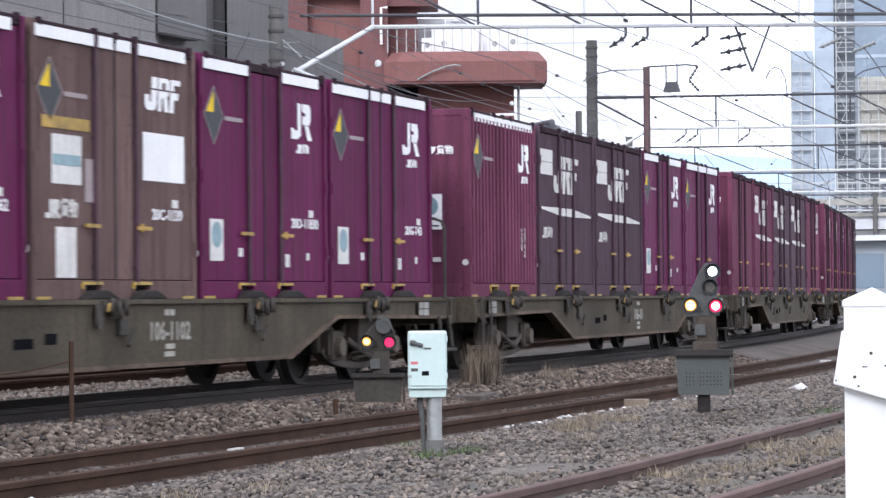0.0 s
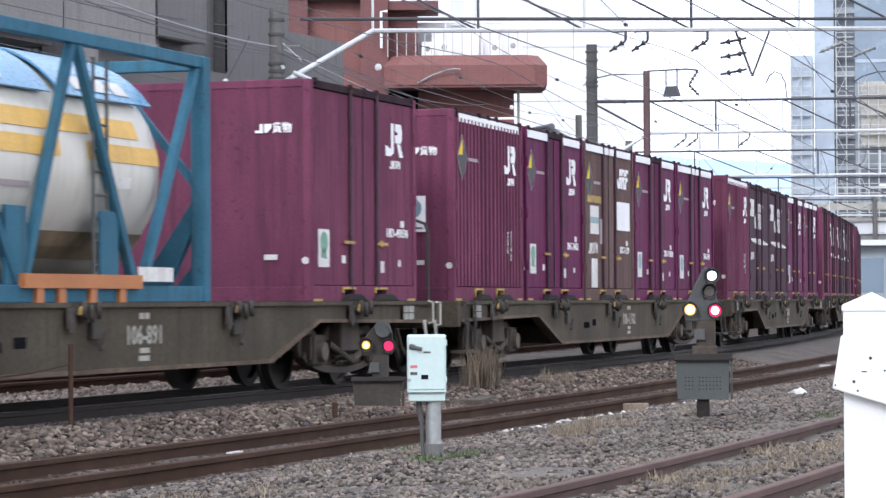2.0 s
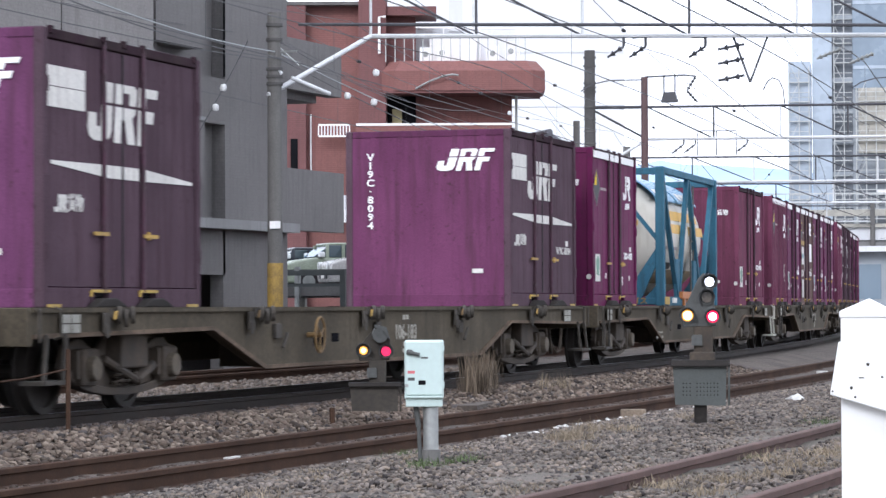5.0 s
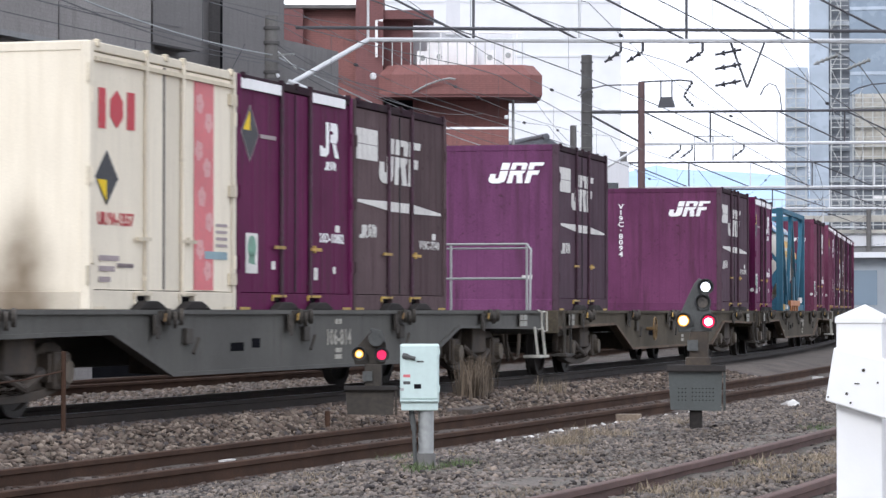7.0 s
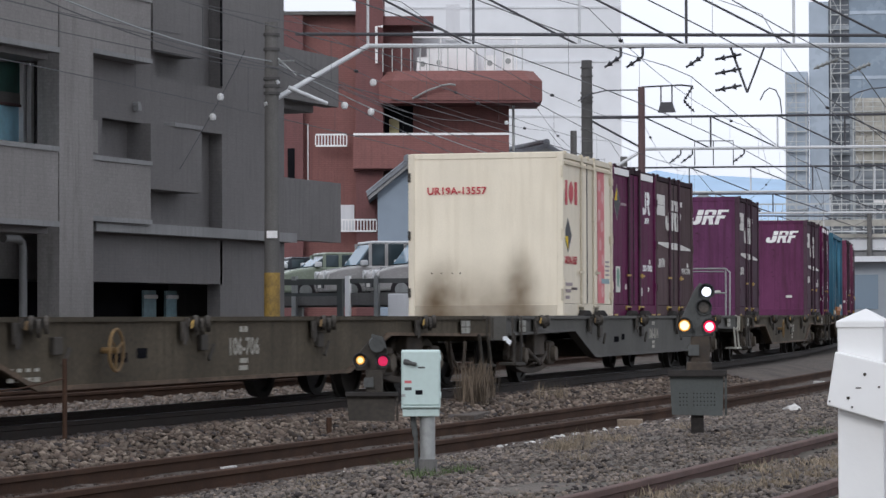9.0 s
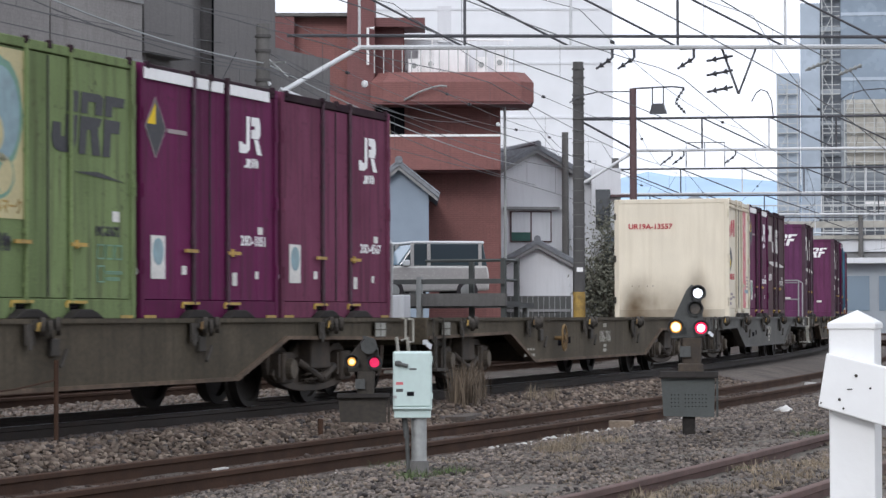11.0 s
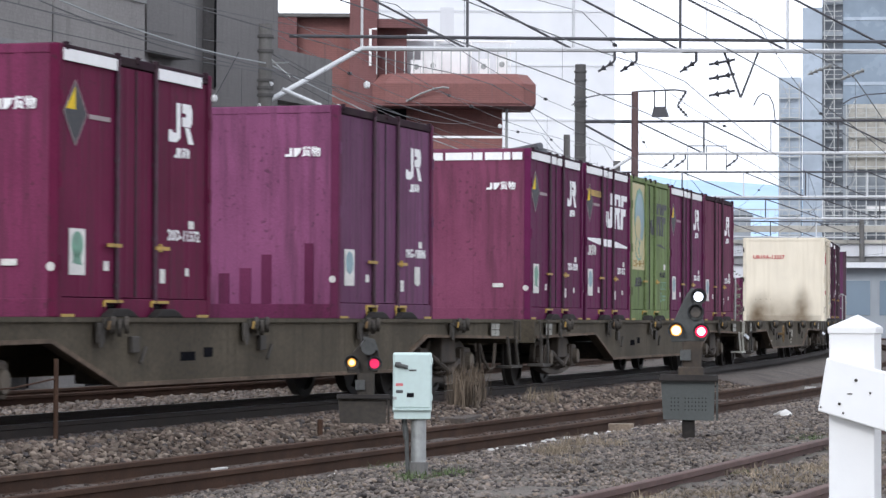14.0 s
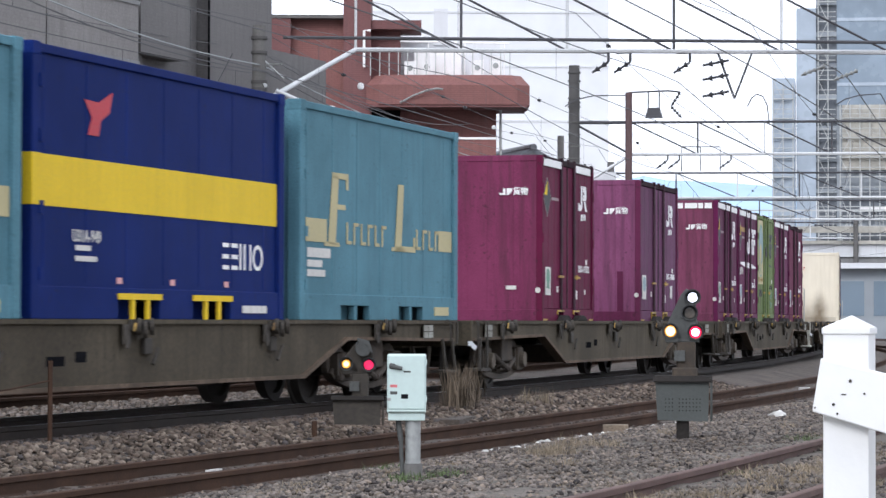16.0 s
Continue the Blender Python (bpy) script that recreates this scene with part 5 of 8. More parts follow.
def navy_art(c, s, put, hx, hy):
    part("yellow_band", Geo().box(-hx + 0.165, hx - 0.165, s - 0.004, s, 1.03, 1.50), M_YELLOW, c, "broad yellow band")
    part("yellow_band", Geo().box(-hx - 0.003, -hx + 0.164, -hy - 0.003, -hy + 0.1, 1.03, 1.50), M_YELLOW, c)
    g = Geo()
    put(g, [(-2.02, 2.06), (-1.70, 2.05), (-1.38, 2.17), (-1.45, 1.97), (-1.65, 1.88), (-1.70, 1.73), (-1.94, 1.73), (-1.85, 1.90)])
    part("logo_mark", g, M_RED, c, "red leaping emblem")
    g = Geo()
    for x in (1.45, 1.70):
        for z in (0.53, 0.645, 0.765):
            g.box(x, x + 0.17, s - 0.004, s, z, z + 0.045)
    for x in (1.93, 2.05, 2.22):
        g.box(x, x + 0.045, s - 0.004, s, 0.53, 0.81)
    ring = [(2.46 + 0.15 * math.cos(k * math.pi / 10), 0.67 + 0.14 * math.sin(k * math.pi / 10)) for k in range(21)]
    for p, q in zip(ring, ring[1:]):
        put(g, [p, q, (2.46 + (q[0] - 2.46) * 0.7, 0.67 + (q[1] - 0.67) * 0.7), (2.46 + (p[0] - 2.46) * 0.7, 0.67 + (p[1] - 0.67) * 0.7)])
    part("logo_mark", g, M_WHITE, c, "white block name mark")
    part("lettering", words("U31A-949", 0.16, 0.95), M_OFFWHITE, c, "white container number", m=pose(-1.95, s - 0.002, 0.77) @ SIDE)
    g = Geo()
    for i, w in enumerate((0.34, 0.48)):
        g.box(-2.2, -2.2 + w, s - 0.004, s, 0.64 - 0.1 * i, 0.69 - 0.1 * i)
    part("bar_label", g, M_OFFWHITE, c)
    for a, b in ((-1.29, -0.25), (0.57, 1.64)):
        g = Geo().box(a, b, -hy - 0.01, -hy + 0.02, 0.19, 0.25)
        for x in (a + 0.30, a + 0.66):
            g.box(x, x + 0.08, -hy - 0.008, -hy + 0.02, 0.0, 0.20)
        part("fork_pocket", g, M_YELLOW, c, "yellow fork pocket rim")
    part("bar_label", Geo().box(1.95, 2.65, -hy - 0.002, -hy + 0.012, 0.07, 0.15), M_OFFWHITE, c)
    for x in (-1.2, 0.1, 1.55):
        part("small_label", Geo().box(x - 0.06, x + 0.06, s - 0.004, s, 0.34, 0.40), M_PINK2, c)


def teal_art(c, s, put, hx, hy):
    part("yellow_block", Geo().box(-2.75, -2.05, s - 0.004, s, 0.90, 1.17), M_PALEYELLOW, c)
    part("yellow_block", Geo().box(2.25, 2.83, s - 0.004, s, 0.90, 1.17), M_PALEYELLOW, c)
    g = Geo()
    for x, h in ((-2.0, 0.82), (0.45, 0.82)):
        put(g, [(x, 0.88), (x + 0.26, 0.88), (x + 0.36, 0.88 + h), (x + 0.14, 0.88 + h)])
        g.box(x - 0.12, x + 0.40, s - 0.004, s, 0.86, 0.91)
    g.box(-1.86, -1.30, s - 0.004, s, 1.66, 1.73).box(-1.72, -1.40, s - 0.004, s, 1.30, 1.36).box(-1.38, -1.30, s - 0.004, s, 1.54, 1.70)
    g.box(0.45, 1.28, s - 0.004, s, 0.86, 0.93).box(1.2, 1.28, s - 0.004, s, 0.9, 1.05)
    for k, (x, n) in enumerate(((-1.36, 6), (1.32, 4))):
        for i in range(n):
            g.box(x + 0.26 * i, x + 0.05 + 0.26 * i, s - 0.004, s, 0.90, 1.16)
            g.box(x + 0.26 * i, x + 0.18 + 0.26 * i, s - 0.004, s, 1.12 if i % 2 else 0.90, 1.16 if i % 2 else 0.94)
    part("logo_mark", g, M_PALEYELLOW, c, "pale yellow block name mark")
    g = Geo()
    for i, w in enumerate((0.78, 0.5, 0.6)):
        g.box(-2.7, -2.7 + w, s - 0.004, s, 0.72 - 0.11 * i, 0.80 - 0.11 * i if i else 0.83)
    part("bar_label", g, M_OFFWHITE, c)
    part("small_label", Geo().box(2.0, 2.6, -hy - 0.002, -hy + 0.012, 0.06, 0.17), M_PALEYELLOW, c)


def build_tank(label):
    """A tank in an open twenty-foot lattice frame."""
    L, W, H = 6.03, 2.45, 2.5
    hx, hy = L / 2, W / 2
    c = thing("tank_container", label, "tank container")
    prof = [(0.02, -2.62), (0.5, -2.56), (0.85, -2.40), (1.04, -2.12), (1.09, -1.8), (1.09, 1.8), (1.04, 2.12), (0.85, 2.40), (0.5, 2.56), (0.02, 2.62)]
    t = part("tank", Geo().lathe(prof, 40, Matrix.Translation((0, 0, 1.28)) @ Matrix.Rotation(radians(90), 4, "Y")), M_SILVER, c, "bulging dull silver tank", smooth=True)
    arc = [radians(35 + 110 * i / 14) for i in range(15)]
    q = [(1.16 * math.cos(a), 1.28 + 1.16 * math.sin(a)) for a in arc] + [(1.14 * math.cos(a), 1.28 + 1.14 * math.sin(a)) for a in reversed(arc)]
    for x0, x1 in ((-2.15, -0.12), (0.12, 2.15)):
        part("sun_shield", Geo().prism(q, x0, x1, "x"), M_SHIELD, c, "curved light blue sun shield", smooth=True)
    # the last band paints the shade below the tank's curve; the others are markings
    for a0, a1, x0, x1, mt in ((168, 177, -2.0, -0.2, M_AMBER), (168, 177, 0.4, 2.0, M_AMBER), (154, 164, -2.0, 1.6, M_AMBER), (206, 213, -2.0, -0.9, M_BLACK), (190, 193, -2.0, -0.8, M_FAINT), (184, 190, 0.9, 1.4, M_OFFWHITE), (214, 232, -2.0, 2.0, M_TANKSHADE)):
        g = Geo()
        a, b = radians(a0), radians(a1)
        m2 = (a + b) / 2
        for p, r in ((a, m2), (m2, b)):
            g.prism([(1.093 * math.cos(p), 1.28 + 1.093 * math.sin(p)), (1.093 * math.cos(r), 1.28 + 1.093 * math.sin(r)), (1.098 * math.cos(r), 1.28 + 1.098 * math.sin(r)), (1.098 * math.cos(p), 1.28 + 1.098 * math.sin(p))], x0, x1, "x")
        part("tank_marking", g, mt, t)
    for a0, x0, x1 in ((141, 0.5, 0.8), (141, 0.95, 1.3), (141, 1.4, 1.7), (141, -1.9, -1.0)):
        pq = [(r * math.cos(radians(v)), 1.28 + r * math.sin(radians(v))) for r, vs in ((1.168, (a0 - 9, a0 - 4.5, a0)), (1.162, (a0, a0 - 4.5, a0 - 9))) for v in vs]
        part("shield_marking", Geo().prism(pq, x0, x1, "x"), M_OFFWHITE, t)
    part("tank_marking", Geo().box(-2.60, -2.50, -0.66, 0.66, 1.46, 1.56), M_AMBER, t, "orange-yellow bar across the tank end")
    part("lettering", words("\u9ad8\u5727\u30ac\u30b9", 0.13, 1.15), M_OCHRE, c, "faded yellow gas warning on the end rail", m=pose(-hx + 0.012, -0.62, 0.08) @ REAR)
    part("lettering", words("8015", 0.17, 1.1), M_DARKGREY, t, "dark lettering on the tank end", m=pose(-2.52, -0.42, 1.84) @ REAR)
    part("lettering", words("126-3", 0.20, 0.9), M_DARKGREY, t, "black lettering on the tank end", m=pose(-2.60, -0.42, 1.05) @ REAR)
    p = part("tank_marking", Geo().box(-2.615, -2.58, -0.62, 0.28, 0.62, 0.90), M_DARKGREY, t)
    part("tank_marking", Geo().box(-2.62, -2.616, -0.50, -0.28, 0.68, 0.84).box(-2.62, -2.616, -0.16, 0.08, 0.68, 0.84), M_SILVER, t)
    for x in (-hx, hx - 0.16):
        for y in (-hy, hy - 0.16):
            part("corner_post", Geo().box(x, x + 0.16, y, y + 0.16, 0.0, H), M_FRAMEBLUE, c, bevel=0.012)
            sg = 1 if x < 0 else -1
        for z in (0.02, H - 0.14):
            part("end_rail", Geo().box(x + 0.02, x + 0.14, -hy + 0.16, hy - 0.16, z, z + 0.12), M_FRAMEBLUE, c, bevel=0.01)
        part("end_brace", Geo().tube((x + 0.08, -hy + 0.1, 1.15), (x + 0.08, -0.1, H - 0.1), 0.055, 4).tube((x + 0.08, hy - 0.1, 1.15), (x + 0.08, 0.1, H - 0.1), 0.055, 4), M_FRAMEBLUE, c)
        for sy in (-1, 1):
            o, w2 = sy * (hy - 0.16), sy * 0.62
            part("gusset", Geo().prism([(o, 1.02), (o, 0.72), (sy * 0.80, 0.14), (w2 - sy * 0.16, 0.14)], x + 0.03, x + 0.13, "x"), M_FRAMEBLUE, c, "slanting steel gusset plate")
            part("foot_plate", Geo().prism([(o, 0.14), (o, 0.36), (sy * 0.92, 0.20), (sy * 0.86, 0.14)], x + 0.04, x + 0.12, "x"), M_FRAMEBLUE, c)
    for y in (-hy + 0.02, hy - 0.14):
        for z in (0.0, H - 0.12):
            part("side_rail", Geo().box(-hx + 0.16, hx - 0.16, y, y + 0.12, z, z + (0.16 if z < 1 else 0.12)), M_FRAMEBLUE, c, bevel=0.01)
        for a, b in ((-0.30, 0.12), (1.66, 2.04)):
            part("saddle_plate", Geo().box(a - 1.15, b - 1.15, y + 0.04, y + 0.08, 0.16, 0.86), M_FRAMEBLUE, c, "flat blue saddle plate", bevel=0.006)
        for x0, x1 in ((-hx + 0.2, -1.2), (-0.1, -1.12), (0.0, 1.3), (hx - 0.2, 1.42)):
            part("side_brace", Geo().tube((x0, y + 0.06, H - 0.1), (x1, y + 0.06, 0.12), 0.06, 4), M_FRAMEBLUE, c)
    g = Geo()
    for x in (0.42, 0.72):
        g.tube((x, -hy + 0.10, 0.15), (x, -hy + 0.10, 2.3), 0.018, 6)
    for i in range(9):
        g.tube((0.42, -hy + 0.10, 0.35 + i * 0.22), (0.72, -hy + 0.10, 0.35 + i * 0.22), 0.013, 6)
    part("ladder", g, M_DARKGREY, c)
    part("fork_beam", Geo().box(-1.25, 1.25, -hy - 0.03, -hy + 0.05, 0.13, 0.26), M_ORANGE, c, "orange beam over the fork pockets")
    for x in (-1.0, -0.55, 0.1, 0.75):
        part("fork_pocket", Geo().box(x, x + 0.14, -hy - 0.02, -hy + 0.04, 0.0, 0.13), M_ORANGE, c)
    part("grey_plate", Geo().box(1.25, 2.0, -hy - 0.02, -hy + 0.02, 0.20, 0.34), M_OFFWHITE, c)
    part("grey_plate", Geo().box(-2.1, -1.75, -hy - 0.01, -hy + 0.02, 0.05, 0.14), M_OFFWHITE, c)
    part("stencil_mark", Geo().box(-2.95, -2.5, -hy - 0.01, -hy + 0.01, 0.02, 0.16), M_OCHRE, c)
    return c


# The make-up of the train: wagon middles along the train at the start, front to back
CARS = {}
for i, (mid, number, steel, label, opts) in enumerate((
        (85.50, "", M_CHASSIS, "dusty brown container wagon far ahead in the train", {}),
        (64.90, "", M_CHASSIS, "dusty brown container wagon loaded with five containers", {}),
        (44.30, "106-01", M_CHASSIS, "dusty brown container wagon loaded with five containers", {"tall": True}),
        (23.66, "106-1102", M_CHASSIS, "dusty brown container wagon with five purple and brown containers", {"tall": True}),
        (3.16, "106-891", M_CHASSIS, "dusty brown wagon carrying a tank and two purple containers", {"plate": "y", "pale": True}),
        (-17.24, "106-183", M_CHASSIS, "half-empty dusty brown container wagon with a hand brake wheel", {"hand_wheel": -2.68}),
        (-37.64, "106-814", M_CHASSIS2, "clean dark grey container wagon with three containers", {"railing": (9.55,), "pale": True, "glint": True}),
        (-58.04, "106-706", M_CHASSIS, "empty brown container wagon with a hand brake wheel", {"hand_wheel": -2.68, "plate": "y", "glint": True}),
        (-78.30, "", M_CHASSIS, "dusty brown container wagon with five mixed containers", {"railing": (9.55,), "pale": True}),
        (-98.84, "", M_CHASSIS, "dusty wagon with two spaced purple containers", {"glint": True}),
        (-119.24, "", M_CHASSIS, "dusty wagon carrying long blue and teal containers", {}))):
    CARS[mid] = build_wagon(number, steel, label, **opts)

LOADS = []      # container, wagon middle, middle of the container from the wagon's middle


def load(c, mid, rear, length=3.70):
    LOADS.append((c, mid, rear + length / 2 - mid))
    if length == 3.70:
        for a in (-0.62, 0.50):
            x = rear + length / 2 - mid + a
            part("locking_shoe", Geo().prism([(x - 0.36, 1.0), (x - 0.25, 1.05), (x - 0.15, 1.085), (x + 0.12, 1.085), (x + 0.22, 1.06), (x + 0.38, 1.0)], -1.345, -1.24), M_SOOT, CARS[mid], "black hump-shaped locking shoe", bevel=0.015)


A = 23.66
load(build_box("ribbed", M_FADED, label="dull wine-purple ribbed container with a solid white stripe", code="", stripes="solid", ribs=True, sticker="", extras=(poster,)), A, A + SLOT[0])
load(build_box("plain", M_PURPLE, label="purple container with split white stripe and green sticker", code="20G-2462", stripes="two", sticker="green"), A, A + SLOT[1])
load(build_box("brown", M_BROWN, label="weathered brown container with blank white panel", code="20C-1139", stripes="full", logo="slant", sticker="", extras=(grey_patches,)), A, A + SLOT[2])
load(build_box("plain", M_PURPLE, label="purple container with split white stripe and blue sticker", code="20D-11830", stripes="two", sticker="blue"), A, A + SLOT[3])
load(build_box("plain", M_PURPLE, label="purple container with a segmented white stripe", code="20G-743", stripes="full", sticker="blue"), A, A + SLOT[4])
A = 44.30
load(build_box("ribbed", M_FADED, label="wine-purple ribbed container with a solid white stripe", stripes="solid", ribs=True, sticker="", extras=(poster,)), A, A + SLOT[0])
load(build_box("brown", M_MAROON, label="dull maroon container with a large white logo", logo="wide", wave=True, sticker="", diamond=False, white=M_OFFWHITE, extras=(side_bars,)), A, A + SLOT[1])
load(build_box("brown", M_MAROON, label="dull maroon container with a large white logo", logo="wide", wave=True, sticker="", diamond=False, white=M_OFFWHITE, extras=(side_bars,)), A, A + SLOT[2])
load(build_box("plain", M_PURPLE, label="purple container with a split white stripe", stripes="two", sticker="blue"), A, A + SLOT[3])
load(build_box("plain", M_PURPLE, label="purple container with a solid white stripe", stripes="solid", sticker=""), A, A + SLOT[4])
A = 64.90
for k, (pt, lg) in enumerate(((M_FADED, "none"), (M_FADED, "wide"), (M_MAROON, "wide"), (M_MAROON, "wide"), (M_FADED, "hook"))):
    load(build_box("plain", pt, label="dusty faded container in a full row", logo=lg, wave=lg == "wide", sticker="", diamond=False, white=M_OFFWHITE), A, A + SLOT[k])
A = 85.50
for k, pt in enumerate((M_FADED, M_FADED, M_PURPLE, M_FADED, M_MAROON)):
    load(build_box("plain", pt, label="faded purple container far ahead", sticker="", diamond=False, white=M_OFFWHITE), A, A + SLOT[k])
A = 3.16
load(build_box("plain", M_FADED, label="faded plum container with a green sticker", code="18D-49036", sticker="green", diamond=False), A, 8.79)
load(build_tank("silver tank in a light blue lattice frame"), A, -0.12, 6.03)
load(build_box("plain", M_PURPLE, label="purple container with a segmented white stripe", code="20D-1833", stripes="full", sticker="green"), A, -6.46)
A = -17.24
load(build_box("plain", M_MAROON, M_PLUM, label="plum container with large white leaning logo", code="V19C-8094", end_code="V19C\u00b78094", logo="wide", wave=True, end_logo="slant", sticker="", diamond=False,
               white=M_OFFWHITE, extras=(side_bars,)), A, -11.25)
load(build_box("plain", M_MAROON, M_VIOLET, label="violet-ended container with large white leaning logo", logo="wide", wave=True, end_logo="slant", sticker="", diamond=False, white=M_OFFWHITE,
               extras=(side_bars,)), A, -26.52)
A = -37.64
load(build_box("cream", M_CREAM, M_CREAMEND, label="cream container with a coral blossom band and sooty end", logo="none", end_logo="", sticker="", diamond=False, pocket=M_CREAM2, extras=(cream_art, end_clasps), rib=0.002), A, -43.42)
load(build_box("plain", M_PURPLE, label="deep purple container with a split white stripe", code="20D-10882", stripes="two", sticker="green"), A, -39.69)
load(build_box("plain", M_MAUVE, label="greyed mauve container with a large white logo", code="V19C-7740", logo="wide", wave=True, sticker="", diamond=False, white=M_OFFWHITE, extras=(side_bars,)), A, -35.96)
A = -78.30
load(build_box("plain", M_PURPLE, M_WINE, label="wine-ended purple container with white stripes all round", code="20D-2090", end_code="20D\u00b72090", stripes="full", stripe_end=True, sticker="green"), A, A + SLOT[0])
load(build_box("plain", M_PURPLE, label="purple container with a leaning white logo and stripe", code="20D-313", stripes="full", logo="large", wave=True, sticker="blue", extras=(ochre_band,)), A, A + SLOT[1])
load(build_box("green", M_GREEN, label="pale green container with a cream panel and black logo", logo="none", end_logo="", sticker="", diamond=False, extras=(green_art,)), A, A + SLOT[2])
load(build_box("plain", M_PURPLE, label="purple container with a segmented white stripe", code="20D-1051", stripes="full", sticker="blue"), A, A + SLOT[3])
load(build_box("plain", M_FADED, label="dusky purple container with a white logo", code="20D-4567", sticker="blue", diamond=False), A, A + SLOT[4])
A = -98.84
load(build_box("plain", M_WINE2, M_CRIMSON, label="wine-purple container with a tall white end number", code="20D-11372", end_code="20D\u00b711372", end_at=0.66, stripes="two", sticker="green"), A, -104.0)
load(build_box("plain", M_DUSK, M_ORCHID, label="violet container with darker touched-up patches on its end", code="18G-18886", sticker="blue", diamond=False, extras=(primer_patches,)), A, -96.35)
A = -119.24
load(build_long_box(M_TEAL, "teal twenty-foot container with pale yellow name mark", teal_art), A, -114.95, 6.03)
load(build_long_box(M_BLUE, "navy twenty-foot container with broad yellow band", navy_art, 6.38, ((-1.27, -0.27), (0.59, 1.62)), 0.20), A, -121.84, 6.38)
load(build_long_box(M_TEAL, "teal twenty-foot container with pale yellow name mark", teal_art), A, -128.08, 6.03)


# ---- beside the tracks ----
def control_box():
    t = thing("control_box", "pale mint enamelled control box on a galvanised post", "control box", at=pose(18.54, 7.24, 0, 0, 0, 20.5))
    # its own space: -x towards the viewer, y to the left
    part("cabinet", Geo().box(-0.09, 0.09, -0.138, 0.138, 0.335, 0.755), M_MINT, t, bevel=0.012)
    part("plinth", Geo().box(-0.085, 0.085, -0.13, 0.13, 0.285, 0.34), M_MINT, t, bevel=0.006)
    part("door", Geo().box(-0.108, -0.09, -0.132, 0.132, 0.365, 0.748), M_MINT, t, bevel=0.01)
    part("door_lip", Geo().box(-0.114, -0.088, -0.135, 0.135, 0.348, 0.362), M_MINT, t, bevel=0.004)
    part("handle", Geo().tube((-0.125, 0.105, 0.672), (-0.13, 0.03, 0.652), 0.014, 8).tube((-0.11, 0.115, 0.672), (-0.125, 0.085, 0.668), 0.02, 8), M_DARKGREY, t, "dark lever handle")
    part("bar_label", Geo().box(-0.1095, -0.1085, -0.03, 0.02, 0.625, 0.637), M_DARKGREY, t)
    part("warning_label", Geo().box(-0.1095, -0.1085, 0.065, 0.115, 0.520, 0.540), M_PINK, t, "small red and white warning label")
    part("bar_label", Geo().box(-0.1095, -0.1085, 0.065, 0.115, 0.470, 0.492), M_DARKGREY, t)
    part("vent", Geo().box(-0.1095, -0.1080, -0.012, 0.038, 0.440, 0.472), M_VOIDSHADE, t)
    part("hinge", Geo().tube((-0.1, -0.137, 0.68), (-0.1, -0.137, 0.72), 0.008, 8).tube((-0.1, -0.137, 0.42), (-0.1, -0.137, 0.46), 0.008, 8), M_MINT, t)
    part("latch", Geo().box(-0.112, -0.09, 0.11, 0.137, 0.425, 0.445), M_GALV, t)
    part("post", Geo().tube((0, -0.045, -0.12), (0, -0.045, 0.29), 0.055, 20), M_GALV, t, smooth=True)
    part("post_foot", Geo().tube((0, -0.045, -0.14), (0, -0.045, -0.02), 0.068, 20), M_CONCRETE, t)
    part("conduit", Geo().tube((0, 0.06, 0.29), (-0.01, 0.04, 0.14), 0.02, 10).tube((-0.01, 0.04, 0.15), (-0.01, 0.03, -0.12), 0.015, 10), M_DARKGREY, t)
    return t


control_box()


